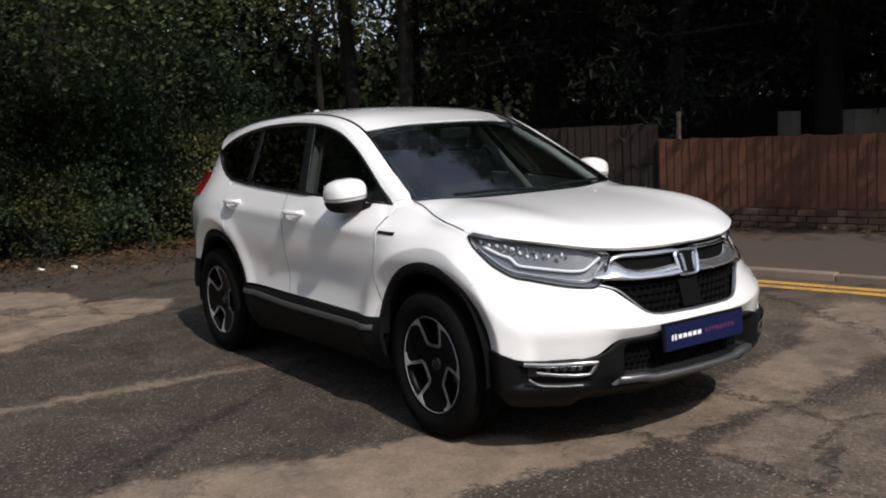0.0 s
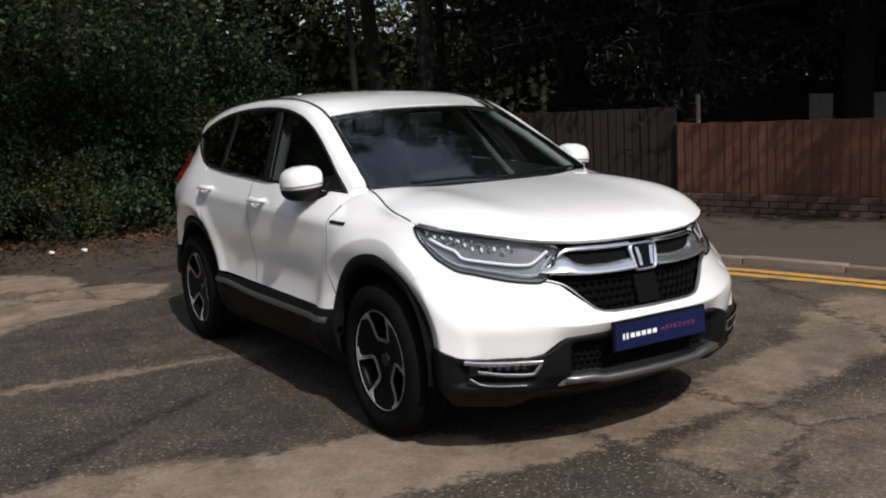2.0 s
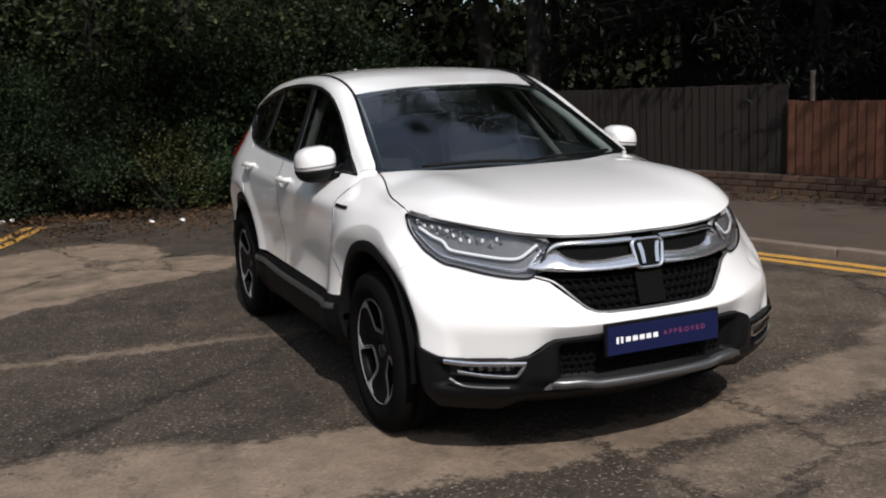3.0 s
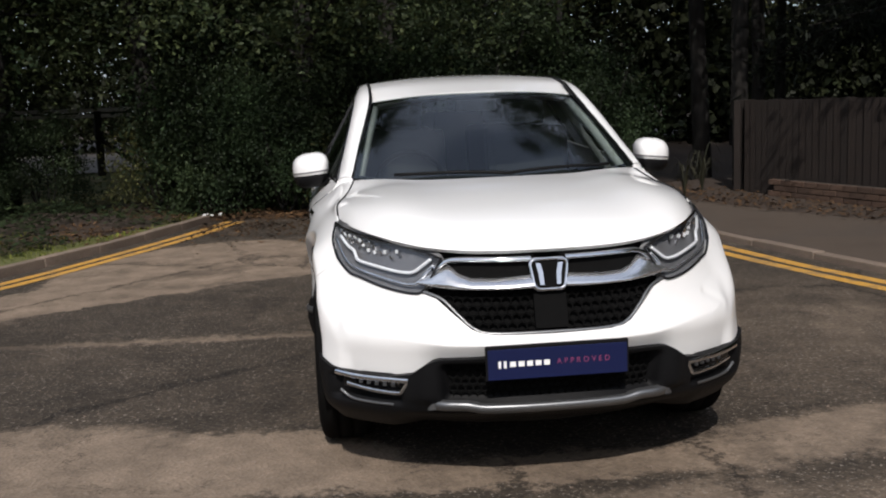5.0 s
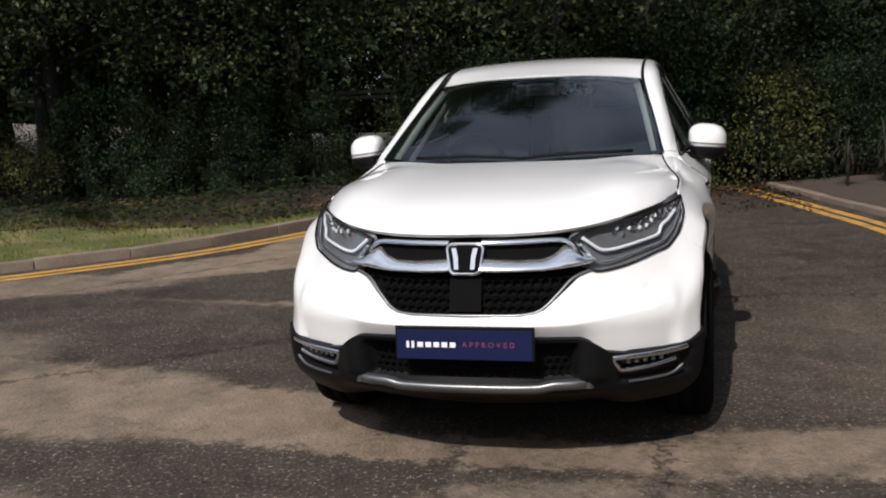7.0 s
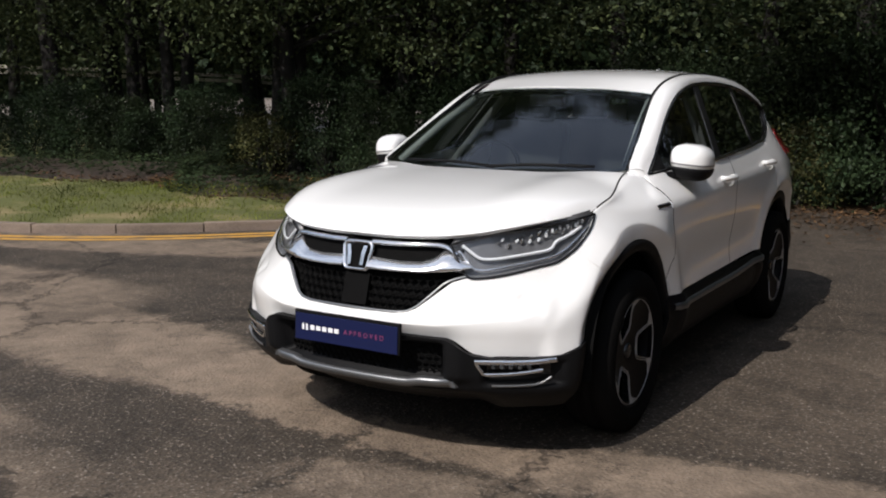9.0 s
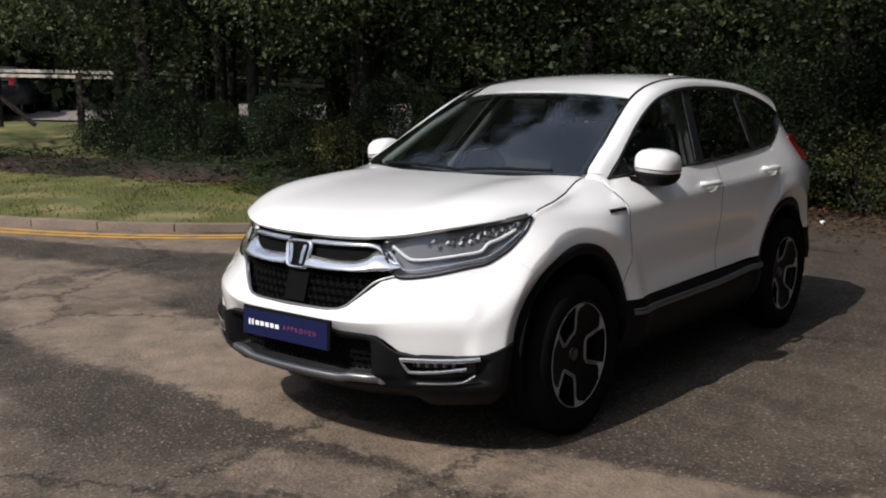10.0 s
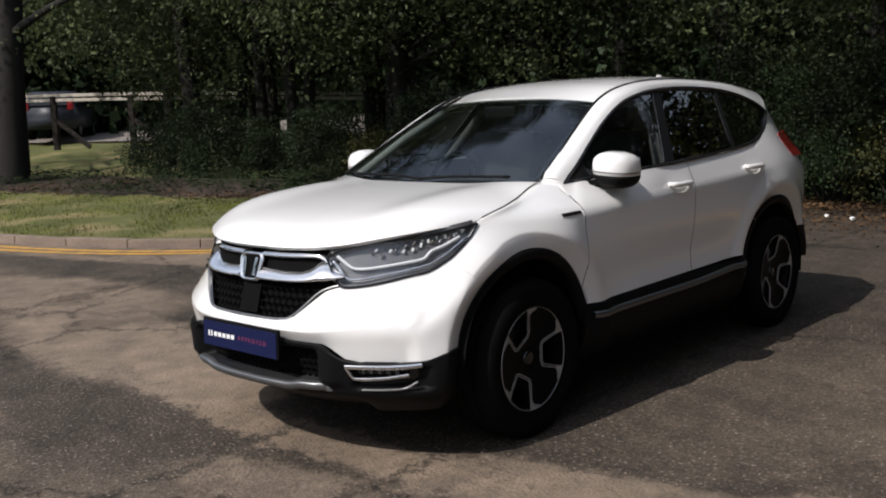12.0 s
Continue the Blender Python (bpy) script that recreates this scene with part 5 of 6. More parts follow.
# underside: a plain tray from the chin back to the tail
tray = [[tuple(np.array(front_point(abs(x), 0.232, -0.15)) * (1 if x >= 0 else -1, 1, 1)) for x in np.linspace(-0.62, 0.62, 15)]]
tray += [[(x, y, z) for x in np.linspace(-w, w, 15)] for y, z, w in ((-0.55, 0.225, 0.60), (0.5, 0.22, 0.70), (2.2, 0.23, 0.70), (3.3, 0.30, 0.62))]
panel("undertray", tray, VOID, car, 1, 0.02)

# skid strip under the intake
skid = [[front_point(abs(x), z + up, o) * np.array((1 if x >= 0 else -1, 1, 1)) for z, o in ((0.330, 0.0), (0.338, 0.03 * thin), (0.366, 0.036 * thin), (0.374, 0.022 * thin), (0.376, 0.0))]
        for x in np.linspace(-0.475, 0.475, 39) for up in (0.013 * float(smooth01(0.26, 0.33, abs(x))),) for thin in (1 - 0.75 * float(smooth01(0.40, 0.475, abs(x))),)]
panel("skid_strip", skid, SILVER, car, 1, 0.0, "satin silver skid strip")
for sx in (1, -1):
    tip = [[skin(s_of_x(x0 + dx * k, z), z, o * k) for dx, o in ((-0.030, 0.0), (-0.022, 0.018), (0.004, 0.026), (0.014, 0.014))] for z, x0, k in ((0.350, 0.455, 1.0), (0.380, 0.446, 0.8), (0.412, 0.434, 0.5), (0.445, 0.424, 0.12))]
    panel("skid_tip", tip, SILVER, car, sx, 0.0)

# number plate place: blue show plate; the lettering of the maker is drawn as bars
plate = new("show_plate")
plate.parent = car
plate.location = (0.004, -0.965, 0.537)
plate.rotation_euler = (radians(-2), 0, 0)
part("plate_holder", box_bm(0.536, 0.016, 0.130, (0, 0.009, 0.004), 0.006), PLASTIC, plate)
part("plate_face", box_bm(0.520, 0.004, 0.112, (0, -0.002, 0), 0.0015), PLATE_BLUE, plate, "blue plastic show plate")
mark = bmesh.new()
for x0, x1, z0, z1 in ((-0.222, -0.212, -0.013, 0.013), (-0.202, -0.192, -0.013, 0.013)):
    box_bm(x1 - x0, 0.002, z1 - z0, ((x0 + x1) / 2, -0.005, (z0 + z1) / 2), bm=mark)
part("plate_mark", mark, MARK_WHITE, plate)
for k in range(5):
    part("name_bar", box_bm(0.022, 0.002, 0.019, (-0.168 + 0.0315 * k, -0.005, 0.0)), MARK_WHITE, plate)
text = bpy.data.curves.new("plate_word", "FONT")
text.body, text.size, text.extrude, text.align_x, text.align_y, text.space_character = "APPROVED", 0.028, 0.0006, "LEFT", "CENTER", 1.62
word = new("plate_word", text)
word.parent = plate
word.location, word.rotation_euler = (-0.005, -0.005, 0.001), (radians(90), 0, 0)
text.materials.append(MARK_RED)

# --- bonnet ---
LIP = [(0.0, -0.846), (0.2, -0.834), (0.36, -0.795), (0.48, -0.729), (0.585, -0.640), (0.66, -0.53), (0.72, -0.40), (0.765, -0.235)]
LIP_Z = [(0.0, 0.937), (0.2, 0.938), (0.36, 0.945), (0.48, 0.957), (0.585, 0.977), (0.66, 0.991), (0.72, 1.003), (0.765, 1.014)]
CROWN = [(-0.86, 0.972), (-0.75, 1.012), (-0.6, 1.050), (-0.4, 1.083), (-0.1, 1.115), (0.15, 1.132), (0.4, 1.145)]
lip_y, lip_z = (lambda x: float(ease(x, LIP))), (lambda x: float(ease(x, LIP_Z)))


def bonnet_z(x, y):
    x = abs(x)
    edge = 0.80 - 0.10 * smooth01(-0.3, 0.35, y) - 0.22 * (1 - smooth01(-0.9, -0.3, y))
    drop = (0.036 + 0.018 * (1 - smooth01(-0.75, -0.25, y))) * (x / edge) ** 3 * (1 - 0.85 * smooth01(0.08, 0.34, y))
    crease = 0.018 * math.exp(-((x - 0.54) / 0.13) ** 2) * smooth01(-0.8, -0.4, y) * (1 - 0.5 * smooth01(0.0, 0.3, y))
    return float(ease(y, CROWN)) - drop + crease


rows = []
for v_ in np.linspace(0, 1, 29):
    row = []
    for u_ in np.linspace(-1, 1, 61):
        a = abs(u_)
        x_l = 0.765 * a                                             # front edge
        x_r = (0.765 + 0.008 * math.sin(math.pi * v_) - 0.075 * smooth01(0.4, 1.0, v_)) * a          # narrows towards the screen
        y0 = lip_y(x_l)
        y1 = 0.185 + 0.165 * a ** 3
        vv = v_ ** 1.5
        x, y = x_r, y0 + (y1 - y0) * vv
        d = y - y0
        z = bonnet_z(x, y)
        z -= (bonnet_z(x_l, y0) - lip_z(x_l)) * math.exp(-d / (0.05 + 0.17 * a ** 5))
        row.append((math.copysign(x, u_), y, z))
    rows.append(row)
BONNET_GRID = rows
panel("bonnet", rows, PAINT, car, 1, 0.02, "glossy white bonnet")

# --- flanks ---
def flank_panel(name, z0, z1, ya, yb, sx, nz=22, ny=26, mat=PAINT, off=0.0, label="", rim=0.018):
    """A flank panel; ya, yb: its front and rear edge at a height; z0, z1: its lower and upper edge at a length."""
    rows = []
    for j in range(nz + 1):
        row = []
        for i in range(ny + 1):
            a, y = i / ny, 1.0
            z = 0.8
            for _ in range(7):
                y = ya(z) + a * (yb(z) - ya(z))
                z = z0(y) + (z1(y) - z0(y)) * j / nz
            row.append(side_point(y, z, off))
        rows.append(row)
    return panel(name, rows, mat, car, sx, rim, label)


BELT = [(0.33, 1.118), (0.75, 1.137), (1.4, 1.163), (2.2, 1.200), (2.48, 1.224), (2.72, 1.288), (2.92, 1.398)]
belt = lambda y: float(ease(y, BELT))
SILL = lambda y: 0.552 + 0.010 * (y - 1.2)


def rear_door_edge(z):
    if z < 0.75:
        return ARCH(z, REAR_AXLE, -1)
    return float(ease(z, [(0.75, 2.304), (0.85, 2.352), (1.0, 2.415), (1.25, 2.44)]))


BONNET_EDGE = np.array([row[-1] for row in BONNET_GRID])


def fender_crown(p):
    """From the fender's upper edge on to the gap beside the bonnet."""
    y = min(max(p[1], BONNET_EDGE[0, 1] + 0.004), BONNET_EDGE[-1, 1])
    x, z = (float(np.interp(y, BONNET_EDGE[:, 1], BONNET_EDGE[:, i])) for i in (0, 2))
    q = np.array([x + 0.003, p[1], z - 0.001])
    c = np.array([(p[0] * 0.55 + q[0] * 0.45), p[1], max(q[2], p[2]) + 0.002])
    return [tuple((1 - t) ** 2 * np.array(p) + 2 * t * (1 - t) * c + t * t * q) for t in (0.2, 0.4, 0.6, 0.8, 1.0)]


def ring_panel(name, cy, outline, sx, a0, a1, n=64, rings=14, label="", crown=False):
    """A panel round a wheel arch: from the arch's edge out to its outline (y, z corner points), between two angles."""
    arch_r, arch_z = ARCHES[cy]
    pts = resample(np.array(outline, float), 0.01)
    ang = np.degrees(np.arctan2(pts[:, 1] - arch_z, pts[:, 0] - cy)) % 360
    rad = np.hypot(pts[:, 1] - arch_z, pts[:, 0] - cy)
    order = np.argsort(ang)
    rows = []
    for t in np.linspace(0, 1, n + 1):
        an = a0 + (a1 - a0) * t
        r1 = float(np.interp(an, ang[order], rad[order]))
        r1 = max(r1, arch_r + 0.004)
        row = []
        edge = min(0.072, 0.6 * (r1 - arch_r))
        steps = [*np.linspace(0, edge - 0.003, 5), *(edge + 0.001 + (r1 - arch_r - edge - 0.001) * np.linspace(0, 1, rings - 3) ** 1.3)]
        for q in steps:
            r = arch_r + q
            row.append(side_point(cy + r * math.cos(radians(an)), arch_z + r * math.sin(radians(an))))
        if crown:
            end = row[-1]
            up = smooth01(-0.250, -0.222, end[1]) * smooth01(0.9, 0.98, end[2]) * (1 - smooth01(0.365, 0.395, end[1]))
            row += [tuple(np.array(end) + (np.array(c) - np.array(end)) * up) for c in fender_crown(end)]
        rows.append(row)
    return panel(name, rows, PAINT, car, sx, 0.02, label)


# the fender's upper edge runs along the bonnet gap, from the lamp to the screen pillar
FENDER = [(0.405, 0.53), (0.405, 0.8), (0.402, 1.0), (0.40, 1.108), (0.33, 1.112), (0.24, 1.094), (0.15, 1.074), (0.05, 1.052), (-0.05, 1.038), (-0.15, 1.028), (-0.225, 1.014), (-0.275, 0.982), (-0.37, 0.918), (-0.425, 0.872), (-0.395, 0.82), (-0.345, 0.755)]
fender_a0 = math.degrees(math.atan2(0.545 - ARCHES[FRONT_AXLE][1], 0.405 - FRONT_AXLE))
fender_a1 = math.degrees(math.atan2(0.742 - ARCHES[FRONT_AXLE][1], -0.338 - FRONT_AXLE))
QUARTER = [(3.22, 0.55), (3.24, 0.8), (3.20, 1.05), (3.12, 1.25), (3.06, 1.42), (2.98, 1.43), (2.92, 1.398), (2.72, 1.288), (2.48, 1.224), (2.43, 1.19), (2.42, 1.0), (2.352, 0.85), (2.300, 0.745)]
for sx in (1, -1):
    ring_panel("front_fender", FRONT_AXLE, FENDER, sx, fender_a0, fender_a1, 120, label="glossy white front fender", crown=True)
    ring_panel("rear_quarter", REAR_AXLE, QUARTER, sx, math.degrees(math.atan2(0.55 - 0.372, 0.58)), math.degrees(math.atan2(0.75 - 0.372, 2.304 - REAR_AXLE)), label="glossy white rear quarter panel")
    for cy, a0, a1 in ((FRONT_AXLE, 8, 172), (REAR_AXLE, 8, 172)):
        rows = []
        arch_r, arch_z = ARCHES[cy]
        for an in np.linspace(a0, a1, 49):
            rows.append([side_point(cy + r * math.cos(radians(an)), arch_z + r * math.sin(radians(an)), o) for r, o in ((arch_r - 0.05, -0.04), (arch_r - 0.048, 0.0), (arch_r - 0.04, 0.008), (arch_r - 0.005, 0.010), (arch_r + 0.003, 0.003))])
        panel("arch_cladding", rows, PLASTIC, car, sx, 0.0, "black plastic arch trim")
    front_door = flank_panel("front_door", SILL, belt, lambda z: 0.408, lambda z: 1.480 + 0.03 * (z - 0.55), sx, label="glossy white front door")
    rear_door = flank_panel("rear_door", SILL, belt, lambda z: 1.484 + 0.03 * (z - 0.55), lambda z: rear_door_edge(z) - 0.006, sx, label="glossy white rear door")
    for edge_at in (lambda z: 0.4065, lambda z: 1.482 + 0.03 * (z - 0.55)):
        v, f = tube([side_point(edge_at(z), z, -0.001) for z in np.linspace(0.56, belt(edge_at(1.12)) - (0.05 if edge_at(1.0) < 0.5 else 0.012), 24)], 0.0022, 6)
        merged("door_seal", [(np.array(v) * (sx, 1, 1), f)], RUBBER, car)
    # sill cladding and its silver strip
    rows = [[side_point(y, z, o) for y in np.linspace(0.40, 2.16, 40)] for z, o in ((0.545, 0.002), (0.53, 0.014), (0.47, 0.018), (0.44, 0.022), (0.36, 0.012), (0.27, -0.02), (0.235, -0.06))]
    panel("sill_cladding", rows, PLASTIC, car, sx, 0.02, "black plastic sill")
    rows = [[side_point(y, 0.488 + dz + 0.02 * smooth01(1.4, 2.1, y), o) for y in np.linspace(0.46, 2.13, 40)] for dz, o in ((0.016, 0.016), (0.011, 0.027), (-0.012, 0.029), (-0.02, 0.016))]
    panel("sill_strip", rows, SILVER, car, sx, 0.0, "satin silver sill strip")
    # side vent badge
    rows = [[side_point(y, 0.997 + dz + 0.03 * (y - 0.3), o) for y in np.linspace(0.245, 0.38, 8)] for dz, o in ((0.008, 0.0), (0.006, 0.004), (-0.006, 0.004), (-0.008, 0.0))]
    panel("fender_badge", rows, GLOSS_BLACK, car, sx, 0.0, "small black side badge with a chrome edge")
    for door, y0, z0 in ((front_door, 1.33, 1.052), (rear_door, 2.27, 1.082)):
        cup = [[side_point(y0 - 0.005 + 0.085 * math.cos(an) * q, z0 - 0.014 + 0.030 * math.sin(an) * q, 0.002 - 0.022 * (1 - q * q)) for an in np.linspace(0, math.tau, 21)] for q in (0.1, 0.5, 0.8, 1.0)]
        panel("handle_cup", cup, PAINT, door, sx, 0.0)
        pts = [side_point(y0 + d, z0 + h, o) for d, h, o in ((-0.105, 0.004, 0.0), (-0.09, 0.004, 0.022), (-0.04, 0.004, 0.036), (0.03, 0.003, 0.038), (0.085, 0.002, 0.028), (0.105, 0.0, 0.0))]
        v, f = tube(catmull(pts, 4), 0.015, 8)
        merged("door_handle", [(np.array(v) * (sx, 1, 1), f)], PAINT, door)

# --- glasshouse ---
DLO = [(0.44, 1.122), (0.58, 1.198), (0.75, 1.300), (0.89, 1.380), (1.02, 1.443), (1.17, 1.500), (1.38, 1.543), (1.65, 1.566), (1.95, 1.570), (2.30, 1.555), (2.60, 1.517), (2.82, 1.458), (2.92, 1.402)]
ROOF_EDGE = [(0.36, 0.695, 1.155), (0.55, 0.660, 1.258), (0.80, 0.612, 1.392), (1.04, 0.572, 1.512), (1.25, 0.565, 1.580), (1.55, 0.562, 1.618), (2.0, 0.558, 1.626), (2.5, 0.552, 1.606), (2.85, 0.545, 1.570), (3.12, 0.535, 1.530)]
dlo_top = lambda y: float(ease(y, DLO))


def glass_x(y, z):
    return 0.862 - 0.565 * (z - 1.14) - 0.12 * np.clip((1.3 - y) / 0.9, 0, 1.2) ** 1.3 - 0.05 * np.clip(y - 2.2, 0, 1) ** 1.5


roof_edge = catmull(ROOF_EDGE, 7)
for sx in (1, -1):
    # body side frame from the screen pillar over the doors to the tail
    rows = []
    for y, x, z in roof_edge:
        yb = y if y < 2.85 else 2.85 + (y - 2.85) * 0.3
        yb = max(yb, 0.44) if y > 0.50 else 0.44
        zb = max(dlo_top(min(yb, 2.92)), 1.115) + 0.012
        xb = glass_x(yb, zb) + 0.010
        row = []
        for q in np.linspace(0, 1, 8):
            bow = math.sin(math.pi * q) * 0.012
            row.append((x + (xb - x) * q + bow, y + (yb - y) * q - bow * 0.35 * (1 - smooth01(0.9, 1.4, y)), z + (zb - z) * q + bow * 0.75))
        rows.append(row)
    panel("side_frame", rows, PAINT, car, sx, 0.015, "white screen pillar and roof rail")
    # the pillar's base runs out smoothly over the fender and the door's corner
    low = [np.array(side_point(y, z, -0.003)) for y, z in ((0.16, 1.050), (0.23, 1.058), (0.30, 1.066), (0.37, 1.078), (0.425, 1.100))]
    low += [np.array((float(glass_x(y, z)) + 0.012, y, z)) for y, z in ((0.455, 1.140), (0.53, 1.184), (0.60, 1.222))]
    high = []
    for y in (0.16, 0.21, 0.26, 0.305, 0.345):
        x, z = (float(np.interp(y, BONNET_EDGE[:, 1], BONNET_EDGE[:, k])) for k in (0, 2))
        high.append(np.array((x + 0.004, y, z - 0.003)))
    high += [np.array((float(np.interp(y, [r[0] for r in ROOF_EDGE], [r[1] for r in ROOF_EDGE])) + 0.002, y - 0.003, float(np.interp(y, [r[0] for r in ROOF_EDGE], [r[2] for r in ROOF_EDGE])) + 0.003)) for y in (0.385, 0.46, 0.56)]
    lo_line, hi_line = catmull(low, 5), catmull(high, 5)
    base = []
    for k, (a, b) in enumerate(zip(lo_line, hi_line)):
        bow = -0.002 + 0.016 * float(smooth01(0.2, 0.8, k / (len(lo_line) - 1)))
        base.append([tuple(a + (b - a) * t + np.array((0.55, -0.30, 0.78)) * bow * math.sin(math.pi * t)) for t in np.linspace(0, 1, 10)])
    panel("pillar_base", base, PAINT, car, sx, 0.0, "smooth white foot of the screen pillar")
    # dark gap between bonnet and fender, from the lamp to the screen pillar
    v, f = tube([(x + 0.002, y, z + 0.0005) for x, y, z in BONNET_EDGE if -0.2 < y < 0.33], 0.0042, 6)
    merged("bonnet_gap", [(np.array(v) * (sx, 1, 1), f)], PLASTIC, car)
    # black channel between roof and frame
    v, f = tube([(x - 0.004, y, z - 0.002) for y, x, z in roof_edge], 0.0095, 6)
    merged("roof_channel", [(np.array(v) * (sx, 1, 1), f)], PLASTIC, car)

    # side windows
    def pane(name, ya, yb, mat, label):
        rows = []
        for q in np.linspace(0, 1, 9):
            row = []
            for a in np.linspace(0, 1, 17):
                y = ya(q) + (yb(q) - ya(q)) * a
                lo, hi = belt(y) + 0.008, max(dlo_top(y) - 0.004, belt(y) + 0.012)
                z = lo + (hi - lo) * q
                row.append((float(glass_x(y, z)), y, z))
            rows.append(row)
        ob = panel(name, rows, mat, car, sx, 0.0, label)
        return ob
    pane("front_window", lambda q: 0.445, lambda q: 1.285 + 0.24 * q, SIDE_GLASS, "clear front side window")
    pane("rear_window", lambda q: 1.375 + 0.24 * q, lambda q: 2.13 + 0.14 * q, PRIVACY_GLASS, "dark privacy glass")
    pane("quarter_window", lambda q: 2.175 + 0.14 * q, lambda q: 2.915, PRIVACY_GLASS, "dark privacy glass")
    for ya, yb, sl in ((1.278, 1.382, 0.24), (2.128, 2.178, 0.14)):
        rows = []
        for q in np.linspace(0, 1, 7):
            row = []
            for y in np.linspace(ya + sl * q, yb + sl * q, 5):
                z = belt(y) + 0.006 + (dlo_top(y) - belt(y)) * q
                row.append((float(glass_x(y, z)) + 0.004, y, z))
            rows.append(row)
        panel("window_pillar", rows, SATIN_BLACK, car, sx, 0.01)
    # added silver strip that imitates the sky's reflection along the glass edge
    strip = [[(float(glass_x(y, z)) + o, y, z) for dy, o in ((-0.005, 0.003), (-0.002, 0.0055), (0.002, 0.0055), (0.005, 0.003)) for y in (1.281 + 0.24 * q + dy,) for z in (belt(y) + 0.02 + (dlo_top(y) - belt(y) - 0.03) * q,)] for q in np.linspace(0, 1, 9)]
    panel("pillar_glint_strip", strip, SILVER, car, sx, 0.0, "silver strip standing in for a sky glint on the door pillar")
    # rubber and dark trim round the windows
    rim_pts = [(glass_x(y, z) + 0.006, y, z) for y, z in catmull(DLO, 5)] + [(glass_x(y, belt(y)) + 0.008, y, belt(y) + 0.004) for y in np.linspace(2.915, 0.445, 40)]
    v, f = tube(rim_pts + rim_pts[:1], 0.011, 6)
    merged("window_trim", [(np.array(v) * (sx, 1, 1), f)], GLOSS_BLACK, car)
    sail = [[(float(glass_x(y, z)) + 0.006, y, z) for y in np.linspace(0.445, 0.64, 6) for z in (belt(y) + (dlo_top(y) - belt(y)) * q,)] for q in np.linspace(0, 1, 5)]
    panel("mirror_sail", sail, PLASTIC, car, sx, 0.0)

# roof
rows = []
for y in np.linspace(0.985, 3.12, 30):
    xe, ze = (float(np.interp(y, [r[0] for r in ROOF_EDGE], [r[i] for r in ROOF_EDGE])) for i in (1, 2))
    crown_z = float(ease(y, [(0.98, 1.545), (1.3, 1.612), (1.7, 1.652), (2.1, 1.660), (2.6, 1.645), (3.12, 1.580)]))
    row = []
    for u_ in np.linspace(-1, 1, 31):
        yy = y + 0.085 * abs(u_) ** 2.2 * (1 - smooth01(0.98, 1.6, y))
        row.append((xe * 0.985 * u_, yy, crown_z + (ze - crown_z) * abs(u_) ** 2.6))
    rows.append(row)
panel("roof", rows, PAINT, car, 1, 0.02, "white steel roof")
bm = bmesh.new()
bmesh.ops.create_cone(bm, cap_ends=True, segments=12, radius1=0.034, radius2=0.012, depth=0.05)
fin = part("aerial_fin", bm, PAINT, car, "white shark-fin aerial", True)
fin.matrix_local = Matrix.Translation((0, 2.72, 1.650)) @ Matrix.Diagonal((0.7, 2.2, 1.0, 1))

# windscreen
def screen_point(u_, v_, off=0.0):
    a = abs(u_)
    bx, by, bz = 0.700 * u_, 0.165 + 0.185 * a ** 2.6, 1.118 + 0.034 * a ** 3
    tx, ty, tz = 0.572 * u_, 0.985 + 0.085 * a ** 2.2, 1.540 - 0.034 * a ** 2.6
    p = np.array([bx + (tx - bx) * v_, by + (ty - by) * v_, bz + (tz - bz) * v_])
    return p + (0, -0.43 * (0.016 * math.sin(math.pi * v_) + off), 0.9 * (0.016 * math.sin(math.pi * v_) + off))


screen = panel("windscreen", [[screen_point(u_, v_) for u_ in np.linspace(-1, 1, 33)] for v_ in np.linspace(0, 1, 15)], SCREEN_GLASS, car, 1, 0.0, "dark reflecting windscreen")
for name, va, vb, ua, ub in (("screen_band", 0.0, 0.035, -1, 1), ("screen_band", 0.955, 1.0, -1, 1), ("screen_band", 0.0, 1.0, -1, -0.955), ("screen_band", 0.0, 1.0, 0.955, 1)):
    panel(name, [[screen_point(u_, v_, -0.004) for u_ in np.linspace(ua, ub, 25)] for v_ in np.linspace(va, vb, 9)], GLOSS_BLACK, screen, 1, 0.0)
# scuttle panel and wiper arms at the foot of the screen
rows = [[(0.70 * u_, (0.185 + 0.165 * abs(u_) ** 3) - 0.02 + d, bonnet_z(0.70 * u_, 0.18) - 0.022 + h) for u_ in np.linspace(-1, 1, 25)] for d, h in ((0.0, 0.0), (0.05, 0.006), (0.10, 0.02))]
panel("scuttle", rows, PLASTIC, car, 1, 0.02)
for x0, x1 in ((-0.50, 0.06), (0.02, 0.56)):
    pts = []
    for q in np.linspace(0, 1, 14):
        u_ = (x0 + (x1 - x0) * q) / 0.70
        pts.append(screen_point(u_, 0.035 + 0.03 * math.sin(math.pi * q), 0.016))
    merged("wiper", [tube(pts, 0.008, 6)], PLASTIC, car)

